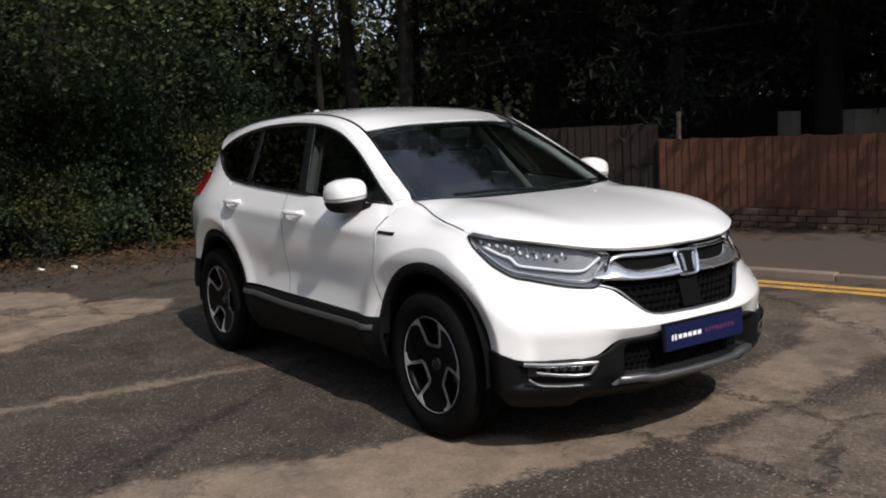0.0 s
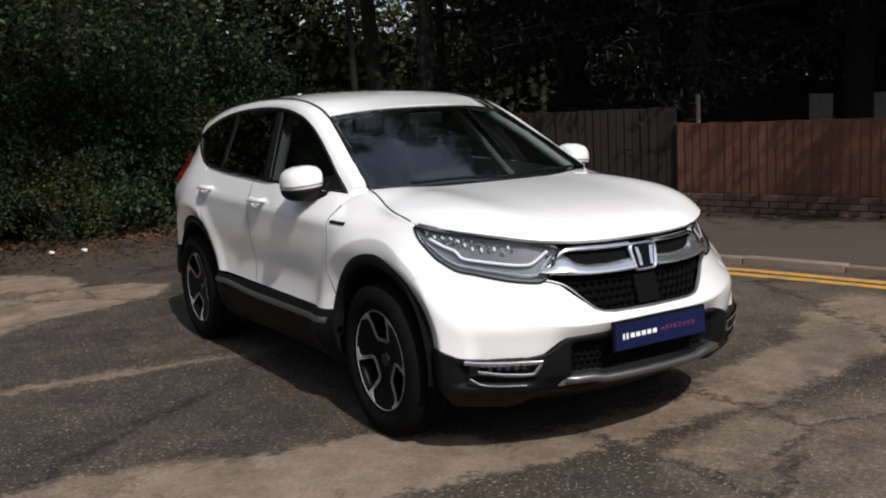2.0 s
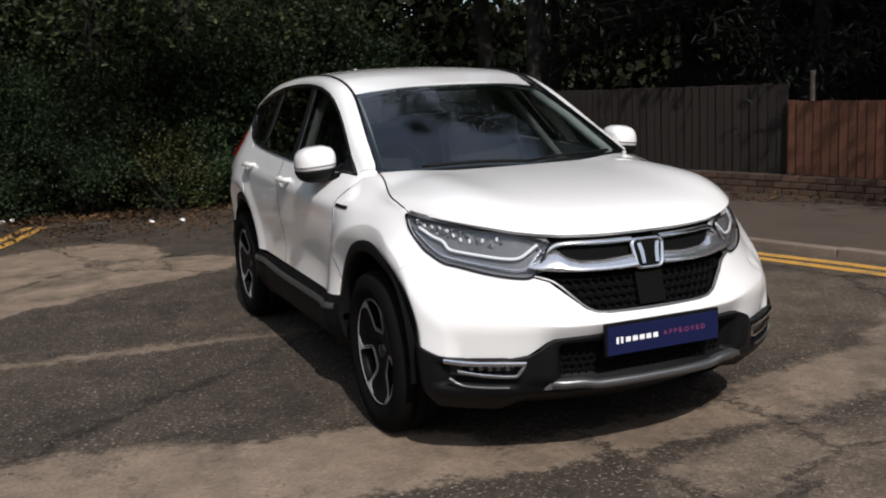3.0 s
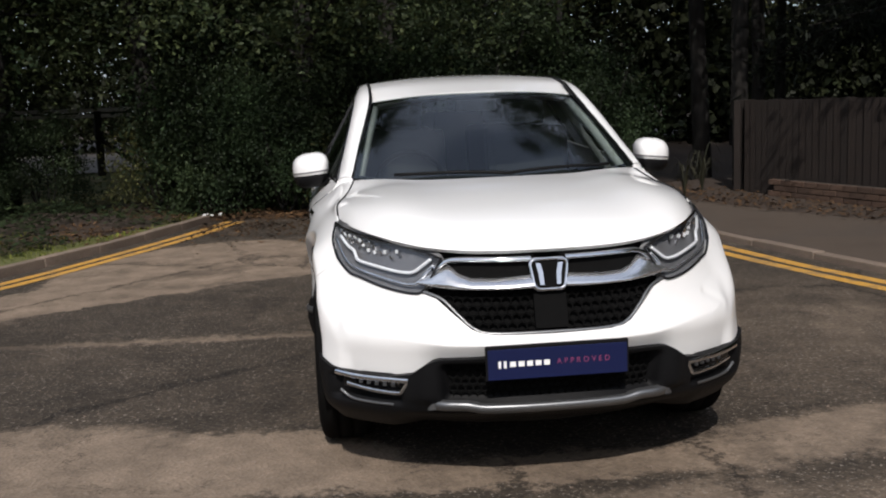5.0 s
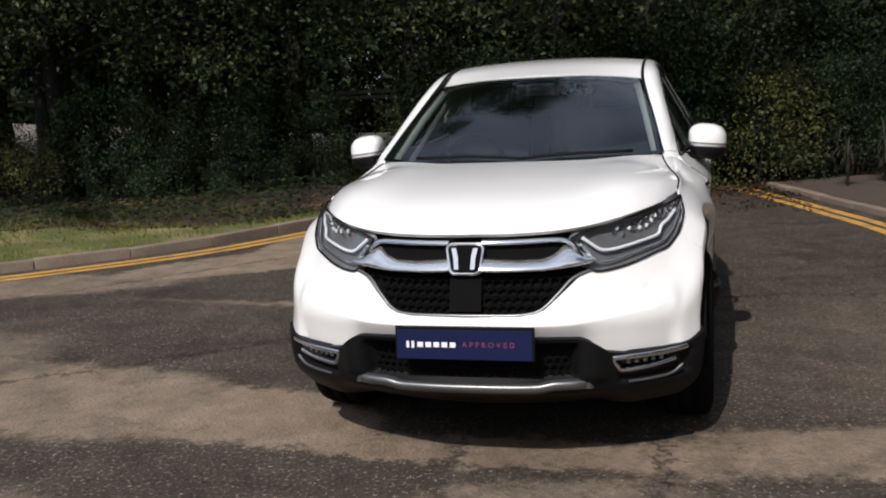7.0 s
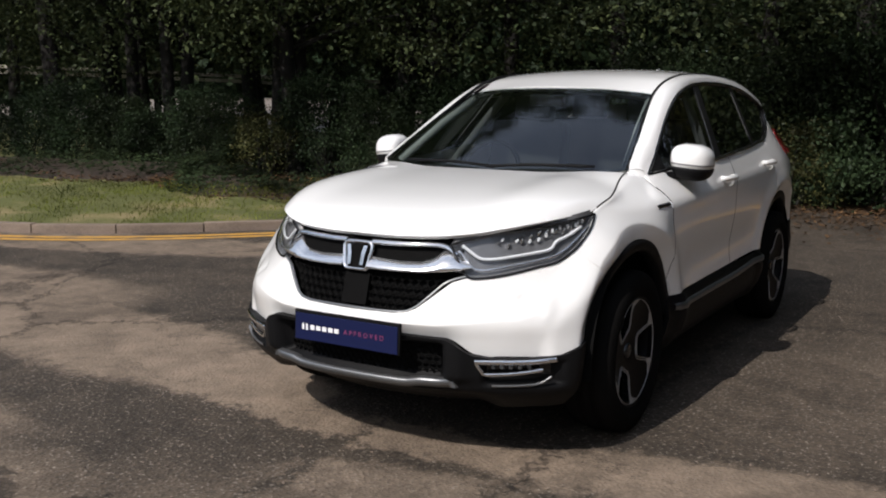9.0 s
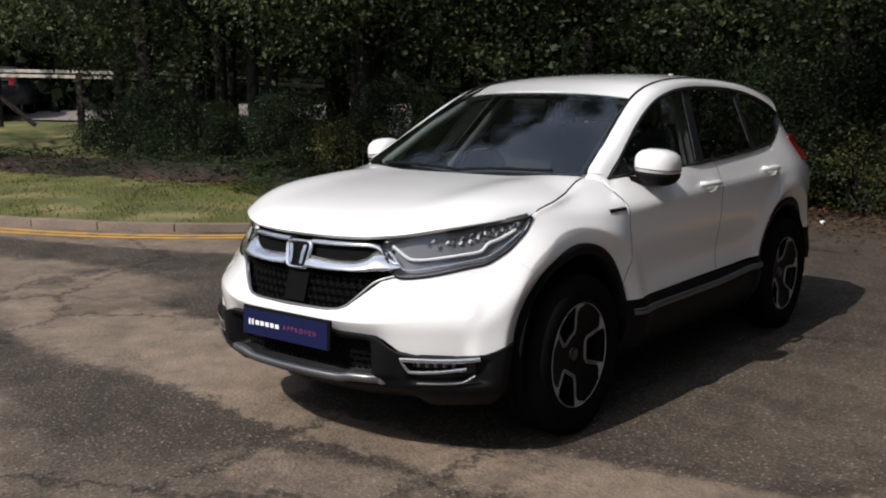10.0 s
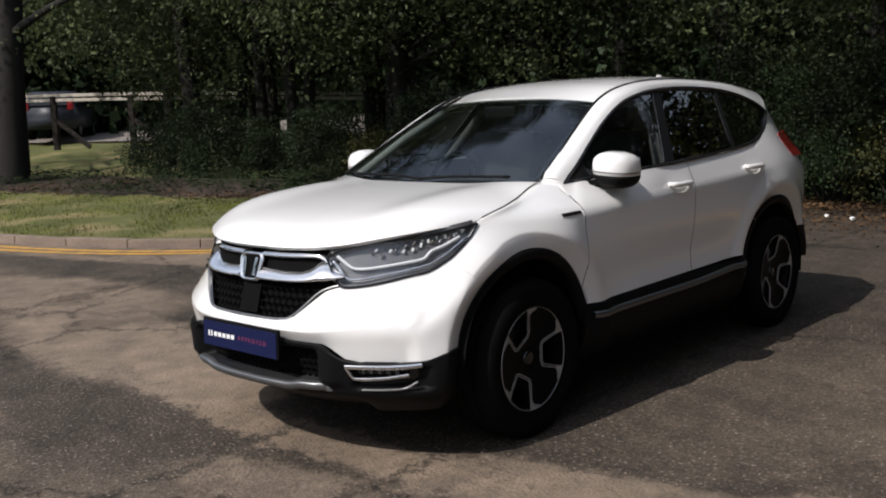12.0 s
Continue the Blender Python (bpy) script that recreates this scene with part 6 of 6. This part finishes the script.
# tail: lamps, tailgate and rear bumper
for sx in (1, -1):
    rows = []
    for q in np.linspace(0, 1, 8):
        rows.append([side_point(2.93 + 0.10 * (1 - q) + a * (0.33 - 0.08 * (1 - q)), 1.100 + 0.155 * q + 0.01 * a, 0.006 + 0.032 * float(smooth01(0.0, 0.6, a))) for a in np.linspace(0, 1, 10)])
    panel("tail_lamp", rows, RED_LENS, car, sx, 0.05, "red tail lamp")
    rows = []
    for z in np.linspace(0.40, 0.62, 8):
        rows.append([side_point(y, z, 0.01) for y in np.linspace(ARCH(z, REAR_AXLE, 1) + 0.0, 3.25, 8)])
    panel("rear_bumper_side", rows, PLASTIC, car, sx, 0.02)
    rows = []
    for z in np.linspace(0.45, 1.42, 26):
        s0, s1 = s_of_y(3.21 - 0.2 * max(0, z - 1.05), z), float(np.interp(z, SKIN_Z, SKIN_LEN))
        rows.append([skin(s0 + (s1 - s0) * a, z) for a in np.linspace(0, 1, 16)])
    panel("tailgate_half", rows, PAINT, car, sx, 0.0)

# door mirrors
for sx in (1, -1):
    mirror = new("door_mirror")
    mirror.parent = car
    mirror.location = (0.902 * sx, 0.70, 1.172)

    def shell(rx, ry, rz, at, zlo=-1.0, zhi=1.0, e=2.7):
        rows = []
        for t in np.linspace(zlo, zhi, 11):
            r = max(1 - abs(t) ** e, 0.0) ** (1 / e)
            row = []
            for an in np.linspace(0, math.tau, 29):
                c, s_ = math.cos(an), math.sin(an)
                x = math.copysign(abs(c) ** (2 / e), c) * rx * r
                y = math.copysign(abs(s_) ** (2 / e), s_) * ry * r
                x_out = x / rx
                row.append((at[0] + x, at[1] + y - 0.055 * (1 - x_out) * 0.0 + 0.05 * (x_out + 1) * 0.5, at[2] + t * rz - 0.010 * x_out))
            rows.append(row)
        nc = len(rows[0])
        v = [p for row in rows for p in row]
        f = [(r * nc + c, r * nc + c + 1, (r + 1) * nc + c + 1, (r + 1) * nc + c) for r in range(len(rows) - 1) for c in range(nc - 1)]
        f += [tuple(range(nc))[::-1], tuple((len(rows) - 1) * nc + c for c in range(nc))]
        v = np.array(v) * (sx, 1, 1)
        return v, f
    merged("mirror_cap", [shell(0.094, 0.112, 0.080, (0, -0.02, 0.014), -0.42, 0.97)], PAINT, mirror, "glossy white mirror cap")
    merged("mirror_base", [shell(0.0935, 0.111, 0.094, (0, -0.018, 0.006), -0.97, -0.32)], PLASTIC, mirror, "black lower mirror shell")
    # a flat foot that tapers from under the shell to the door's corner
    foot = [[(x + 0.3 * d, y + d, z + h) for d, h in ((-w, 0.0), (-0.6 * w, 0.016), (0.6 * w, 0.016), (w, 0.0), (0.6 * w, -0.018), (-0.6 * w, -0.018), (-w, 0.0))] for x, y, z, w in ((0.03, 0.02, -0.066, 0.060), (-0.05, -0.02, -0.062, 0.062), (-0.092, -0.07, -0.058, 0.058), (-0.108, -0.14, -0.056, 0.050), (-0.138, -0.22, -0.054, 0.030))]
    panel("mirror_arm", foot, PLASTIC, mirror, sx, 0.0)
    bm = box_bm(0.13, 0.004, 0.09, (0.0, 0.118, 0.012), 0.001)
    part("mirror_glass", bm, CHROME, mirror)
    merged("indicator", [shell(0.0955, 0.1135, 0.0812, (0, -0.02, 0.014), -0.26, -0.17)], LAMP_GREY, mirror, "slim grey indicator lens")

# --- inside and underneath ---
bm = box_bm(1.24, 3.9, 0.66, (0, 1.45, 0.57))
box_bm(1.62, 1.50, 0.70, (0, 1.27, 0.60), bm=bm)
part("inner_body", bm, VOID, car, "dark floor pan and inner body")
rows = [[(x, y, z - 0.05 * abs(x) ** 2) for x in np.linspace(-0.72, 0.72, 13)] for y, z in ((0.30, 1.085), (0.42, 1.115), (0.62, 1.125), (0.78, 1.10), (0.84, 1.0), (0.84, 0.85))]
panel("dashboard", rows, TRIM_DARK, car, 1, 0.0)
for x in (-0.37, 0.37):
    for y, h in ((1.42, 0.0), (2.30, 0.0)):
        seat = part("seat", box_bm(0.50, 0.14, 0.52, (0, 0, 0), 0.05), FABRIC, car)
        seat.matrix_local = pose(x, y, 1.08, -14, 0, 0)
        rest = part("headrest", box_bm(0.25, 0.10, 0.17, (0, 0, 0), 0.035), FABRIC, seat)
        rest.matrix_local = pose(0, 0.02, 0.36, 0, 0, 0)
wheel_line = [(-0.37 + 0.185 * math.cos(a), 0.93 + 0.07 * math.sin(a), 1.06 + 0.17 * math.sin(a)) for a in np.linspace(0, math.tau, 25)]
merged("steering_wheel", [tube(wheel_line, 0.015, 6)], VOID, car)
part("steering_boss", box_bm(0.16, 0.06, 0.10, (-0.37, 0.93, 1.05), 0.02), TRIM_DARK, car)
part("inside_mirror", box_bm(0.22, 0.03, 0.065, (0, 0.93, 1.47), 0.012), GLOSS_BLACK, car)
for sx in (1, -1):
    pil = [[(sx * (0.80 - 0.565 * (z - 1.14) - d), 1.33 + 0.24 * (z - 1.15) / 0.4 + e, z) for z in np.linspace(1.05, 1.53, 7)] for d, e in ((0.0, -0.05), (0.03, -0.03), (0.03, 0.03), (0.0, 0.05))]
    panel("inner_pillar", pil, TRIM_LIGHT, car, 1, 0.0, "light grey pillar trim")
    v, f = tube([(sx * 0.665, 0.42, 1.135), (sx * 0.60, 0.76, 1.33), (sx * 0.545, 1.07, 1.475)], 0.028, 6)
    merged("inner_screen_pillar", [(v, f)], TRIM_LIGHT, car, "light grey pillar trim")
rows = [[(x, y, 1.505 + 0.05 * smooth01(1.0, 1.7, y) - 0.05 * (abs(x) / 0.6) ** 2) for x in np.linspace(-0.6, 0.6, 9)] for y in np.linspace(1.05, 3.0, 9)]
panel("headlining", rows, TRIM_LIGHT, car, 1, 0.0)

# --- wheels ---
def lathe(profile, n=64, close=False):
    """A profile of (x, r) turned round the x axis."""
    v, f = [], []
    m = len(profile)
    for k in range(n):
        a = math.tau * k / n
        v += [(x, r * math.cos(a), r * math.sin(a)) for x, r in profile]
    for k in range(n):
        q = (k + 1) % n
        f += [(k * m + i, q * m + i, q * m + i + 1, k * m + i + 1) for i in range(m - 1)]
    return v, f


def wheel_at(x, y, sx, turn):
    wheel = new("wheel")
    wheel.parent = car
    wheel.matrix_local = Matrix.Translation((x * sx, y, 0.366)) @ Matrix.Rotation(radians(0 if sx > 0 else 180), 4, "Z") @ Matrix.Rotation(radians(turn), 4, "X")
    if "tyre" in WHEEL_MESH:
        for name, me in WHEEL_MESH.items():
            for _ in range(3 if name == "spoke_edge" else 1):
                ob = piece(name, me, wheel)
                if name == "spoke_edge":
                    ob.matrix_local = Matrix.Rotation(math.tau / 3 * _, 4, "X")
    return wheel


WHEEL_MESH = {}
tyre_prof = [(-0.10, 0.250), (-0.113, 0.285), (-0.112, 0.325), (-0.098, 0.355), (-0.07, 0.366), (-0.035, 0.368), (-0.033, 0.360), (-0.025, 0.360), (-0.023, 0.369), (0.023, 0.369), (0.025, 0.360),
             (0.033, 0.360), (0.035, 0.368), (0.07, 0.366), (0.096, 0.357), (0.110, 0.330), (0.116, 0.300), (0.115, 0.283), (0.106, 0.262), (0.100, 0.250)]
WHEEL_MESH["tyre"] = mesh_of("tyre", *lathe(tyre_prof, 72), RUBBER, True)
rim_prof = [(-0.09, 0.235), (-0.07, 0.212), (0.02, 0.205), (0.07, 0.213), (0.092, 0.224), (0.100, 0.236), (0.094, 0.240)]
WHEEL_MESH["rim"] = mesh_of("rim", *lathe(rim_prof, 72), ALLOY_BLACK, True)
WHEEL_MESH["brake_disc"] = mesh_of("brake_disc", *lathe([(0.012, 0.06), (0.012, 0.155), (0.0, 0.155), (-0.01, 0.06)], 48), STEEL, True)


RIM_R = 0.240
HOLE_R, HOLE_W = [0.41, 0.45, 0.78, 0.955], [0.165, 0.195, 0.295, 0.335]        # half width of a window at a radius, as shares of the rim's
dish = lambda r: 0.060 + 0.034 * (r / RIM_R) ** 2 - 0.012 * math.exp(-(r / 0.04) ** 2)


def spoke_face():
    """Three broad black spokes: a dished disc with three windows, its cut edges turned inwards."""
    bm = bmesh.new()
    nr, na = 40, 216
    radii = np.linspace(0.004, RIM_R * 0.985, nr)
    grid = [[bm.verts.new((dish(r), r * math.cos(math.tau * k / na), r * math.sin(math.tau * k / na))) for k in range(na)] for r in radii]
    for i in range(nr - 1):
        rm = (radii[i] + radii[i + 1]) / 2 / RIM_R
        for k in range(na):
            am = ((k + 0.5) / na * 360 - 30) % 120 - 60
            depth, side = rm * math.cos(radians(am)), abs(rm * math.sin(radians(am)))
            if 0.42 < depth and rm < 0.955 and side < np.interp(depth, HOLE_R, HOLE_W):
                continue
            bm.faces.new((grid[i][k], grid[i][(k + 1) % na], grid[i + 1][(k + 1) % na], grid[i + 1][k]))
    bmesh.ops.delete(bm, geom=[v for v in bm.verts if not v.link_faces], context="VERTS")
    made = bmesh.ops.extrude_edge_only(bm, edges=[e for e in bm.edges if e.is_boundary])
    for v in made["geom"]:
        if isinstance(v, bmesh.types.BMVert):
            v.co.x -= 0.028
    me = bpy.data.meshes.new("spokes")
    bm.to_mesh(me)
    bm.free()
    me.materials.append(ALLOY_BLACK)
    return me


def ribbon_line(pts, half, lift):
    """A flat machined strip along a line of (side, depth) points on the wheel's face."""
    line = resample(np.array(pts, float) * RIM_R, 0.004)
    v, f = [], []
    for i, p in enumerate(line):
        t = line[min(i + 1, len(line) - 1)] - line[max(i - 1, 0)]
        n = np.array([-t[1], t[0]]) / (np.linalg.norm(t) + 1e-9)
        for w, h in ((half, -0.004), (half * 0.85, lift), (-half * 0.85, lift), (-half, -0.004)):
            q = p + n * w
            v.append((dish(np.linalg.norm(q)) + h, q[0], q[1]))
    f = [(i * 4 + k, i * 4 + k + 1, i * 4 + 5 + k, i * 4 + 4 + k) for i in range(len(line) - 1) for k in range(3)]
    return v, f


def spoke_edge():
    """The machined double line round one window, with the bright ears where it meets the rim."""
    bits = []
    for grow, half in ((0.022, 0.0019), (0.062, 0.0022)):
        right = [(0.15 + 0.5 * grow, 0.425 - grow), (0.20 + grow, 0.455 - 0.5 * grow), (0.30 + grow, 0.76), (0.42 + 0.5 * grow, 0.80 - 0.2 * grow), (0.60, 0.775 - 0.35 * grow)]
        bits.append(ribbon_line([(-x, z) for x, z in right[::-1]] + right, half, 0.003))
    for q in (1, -1):
        ear = [(0.325, 0.775), (0.43, 0.812), (0.585, 0.782), (0.50, 0.845), (0.345, 0.915)]
        n = len(ear)
        v = [(dish(math.hypot(x, z) * RIM_R) + h, q * x * RIM_R, z * RIM_R) for h in (0.002, -0.012) for x, z in ear]
        bits.append((v, [tuple(range(n))] + [(k, (k + 1) % n, n + (k + 1) % n, n + k) for k in range(n)]))
    vs, fs = [], []
    for v, f in bits:
        k = len(vs)
        vs += [tuple(p) for p in v]
        fs += [tuple(i + k for i in p) for p in f]
    return vs, fs


WHEEL_MESH["spokes"] = spoke_face()
WHEEL_MESH["spoke_edge"] = mesh_of("spoke_edge", *spoke_edge(), ALLOY_EDGE)
WHEEL_MESH["rim_edge"] = mesh_of("rim_edge", *lathe([(dish(0.236) - 0.004, 0.2345), (dish(0.236) + 0.003, 0.2360), (dish(0.236) + 0.003, 0.2378), (dish(0.236) - 0.004, 0.2388)], 72), ALLOY_EDGE, True)
WHEEL_MESH["rim_back"] = mesh_of("rim_back", *lathe([(-0.05, 0.0), (-0.05, 0.21)], 40), VOID, False)
WHEEL_MESH["hub_cap"] = mesh_of("hub_cap", *lathe([(0.052, 0.036), (0.066, 0.034), (0.069, 0.026), (0.070, 0.0)], 28), GLOSS_BLACK, True)
for name in ("rim", "rim_back"):
    WHEEL_MESH[name].transform(Matrix.Diagonal((1, 1.075, 1.075, 1)))
wheel_at(0.800, 0.0, 1, 31)
wheel_at(0.785, -0.012, -1, 2)
wheel_at(0.800, 2.663, 1, 12)
wheel_at(0.800, 2.663, -1, 32)
# wheel wells
for sx in (1, -1):
    for cy in (FRONT_AXLE, REAR_AXLE):
        rows = [[(x, cy + 0.46 * math.cos(radians(a)), ARCHES[cy][1] + 0.46 * math.sin(radians(a))) for a in np.linspace(-8, 188, 33)] for x in (0.56, 0.885)]
        panel("wheel_well", rows, VOID, car, sx, 0.0)

# ---- beyond the trees: a higher road with its rail, a bank and passing traffic ----
def road_level(x):
    """Height of the higher road, which falls gently from west to east."""
    return 0.64 - 0.50 * float(smooth01(-24.0, -7.0, x))


def far_bank():
    """Grassy bank that climbs from the tree line to the higher road."""
    verts, n, m = [], 40, 10
    for j in range(m + 1):
        for i in range(n + 1):
            x = -60 + 66 * i / n
            base = 11.0 + 0.30 * (x + 12)
            t = j / m
            verts.append((x - 6.0 * t, base + 9.0 * t, -0.03 + (road_level(x - 6.0 * t) + 0.02) * float(smooth01(0.05, 0.75, t)) + 0.03 * noise.noise((x * 0.6, t * 5, 1))))
    faces = [(j * (n + 1) + i, j * (n + 1) + i + 1, (j + 1) * (n + 1) + i + 1, (j + 1) * (n + 1) + i) for j in range(m) for i in range(n)]
    ob = new("bank", mesh_of("bank", verts, faces, TURF, True))
    return tagged(ob, "grassy bank rising to a higher road", "bank", kind="structure")


far_bank()
near_edge = resample(np.array([(-66.0, 2.0), (-8.0, 19.5), (8.0, 23.0)]), 1.5)
across = np.array([-3.0, 11.0])
n_edge = len(near_edge)
verts = [(x, y, road_level(x) + 0.03) for x, y in near_edge] + [(x + across[0], y + across[1], road_level(x) + 0.06 + 0.6 * (1 - float(smooth01(-24.0, -7.0, x)))) for x, y in near_edge]
upper = new("upper_road", mesh_of("upper_road", verts, [(i, i + 1, n_edge + i + 1, n_edge + i) for i in range(n_edge - 1)], UPPER_TARMAC))
tagged(upper, "pale tarmac of a higher road beyond the trees", "road", kind="structure")


def rail_fence():
    """Timber posts with two pale rails from post to post and a slanting brace on each post."""
    top = thing("rail_fence", "pale timber post and rail barrier beside the higher road", "barrier")
    a, b = np.array([-32.0, 5.0]), np.array([-1.0, 22.2])
    d = (b - a) / np.linalg.norm(b - a)
    turn = math.degrees(math.atan2(d[1], d[0]))
    step, count = 2.4, 14
    bm = box_bm(0.16, 0.12, 1.50, (0, 0, 0.75), 0.012)
    post = bpy.data.meshes.new("post")
    bm.to_mesh(post)
    bm.free()
    post.materials.append(DARK_WOOD)
    bm = box_bm(1.25, 0.09, 0.11, (0, 0, 0), 0.01)
    brace = bpy.data.meshes.new("brace")
    bm.to_mesh(brace)
    bm.free()
    brace.materials.append(DARK_WOOD)
    bm = box_bm(step + 0.03, 0.05, 0.085, (0, 0, 0), 0.008)
    rail = bpy.data.meshes.new("rail")
    bm.to_mesh(rail)
    bm.free()
    rail.materials.append(PALE_WOOD)
    for k in range(count):
        p, q = a + d * (0.6 + k * step), a + d * (0.6 + (k + 1) * step)
        z, z_next = road_level(p[0]), road_level(q[0])
        piece("post", post, top, m=pose(p[0], p[1], z - 0.02, 0, 0, turn))
        piece("brace", brace, top, m=pose(p[0] + d[0] * 0.55, p[1] + d[1] * 0.55, z + 0.42, 0, 38, turn))
        if k < count - 1:
            slope = math.degrees(math.atan2(z - z_next, step))
            for h in (1.50, 1.37):
                piece("rail", rail, top, m=pose(*((p + q) / 2), (z + z_next) / 2 + h, 0, slope, turn))
    return top


rail_fence()


def far_car(paint, at, turn, label):
    """A plain estate car far off among the leaves: body, side and rear windows, wheels and tail lamps."""
    top = thing("far_car", label, "car", pose(*at, 0, 0, turn))
    prof = [(-2.15, 0.35), (-2.25, 0.72), (-2.05, 0.95), (-1.25, 1.04), (-0.55, 1.56), (0.4, 1.66), (1.75, 1.62), (2.08, 1.12), (2.2, 0.75), (2.15, 0.35)]
    v = [(x, y * (0.80 if z > 1.2 else 1.0), z) for y in (-0.86, 0.86) for x, z in prof]
    n = len(prof)
    f = [tuple(range(n)), tuple(range(n, 2 * n))[::-1]] + [(k, k + n, (k + 1) % n + n, (k + 1) % n) for k in range(n)]
    bm = bmesh.new()
    bv = [bm.verts.new(q) for q in v]
    for q in f:
        bm.faces.new([bv[i] for i in q])
    bmesh.ops.recalc_face_normals(bm, faces=bm.faces)
    bmesh.ops.bevel(bm, geom=list(bm.edges), offset=0.06, segments=2, affect="EDGES")
    part("body", bm, paint, top, smooth=True)
    for sy in (-1, 1):
        bm = bmesh.new()
        q = [bm.verts.new((x, sy * y, z)) for x, y, z in ((-1.05, 0.875, 1.07), (1.75, 0.875, 1.10), (1.50, 0.715, 1.52), (-0.42, 0.715, 1.50))]
        bm.faces.new(q)
        part("window", bm, GLOSS_BLACK, top)
        for x in (-1.35, 1.35):
            w = new("wheel")
            w.parent = top
            w.matrix_local = Matrix.Translation((x, sy * 0.76, 0.32)) @ Matrix.Rotation(radians(90 * sy - 90 + 0), 4, "Z") @ Matrix.Rotation(radians(90), 4, "Z")
            piece("tyre", mesh_of("tyre", *lathe([(-0.1, 0.2), (-0.1, 0.31), (0.1, 0.31), (0.1, 0.2)], 24), RUBBER), w)
            piece("rim", mesh_of("rim", *lathe([(0.085, 0.0), (0.1, 0.2)], 20), SILVER), w)
        part("tail_lamp", box_bm(0.10, 0.20, 0.34, (2.08, sy * 0.72, 1.16), 0.03), RED_LENS, top)
    bm = bmesh.new()
    bm.faces.new([bm.verts.new(q) for q in ((2.11, -0.66, 1.16), (2.11, 0.66, 1.16), (1.86, 0.58, 1.55), (1.86, -0.58, 1.55))])
    part("rear_window", bm, GLOSS_BLACK, top)
    return top


CAR_GREY = material("grey_car_paint", (0.018, 0.021, 0.032), 0.5, 0.0, vary=0.05, bump=0.0, coat=0.15)
far_car(CAR_GREY, (-30.4, 13.9, 0.78), -38, "dark blue-grey estate car on the higher road")

# scraps of white rubbish at the hedge foot
bit_rng = random.Random(3)
for x, y in ((-2.72, 9.95), (-2.5, 9.88), (-2.62, 9.8), (-0.9, 8.35), (-0.55, 8.2)):
    bm = bmesh.new()
    bmesh.ops.create_icosphere(bm, subdivisions=2, radius=0.05)
    for vtx in bm.verts:
        vtx.co *= 0.7 + 0.6 * noise.noise(vtx.co * 22 + Vector((x * 9, y, 0)))
        vtx.co.z *= 0.6
    scrap = part("litter_scrap", bm, MARK_WHITE, None)
    scrap.matrix_world = pose(x, y, 0.03, 0, 0, bit_rng.uniform(0, 180)) @ Matrix.Diagonal((1.5, 0.8, 0.9, 1))
    tagged(scrap, "crumpled scrap of white paper among dead leaves", "litter", "litter at the hedge foot")
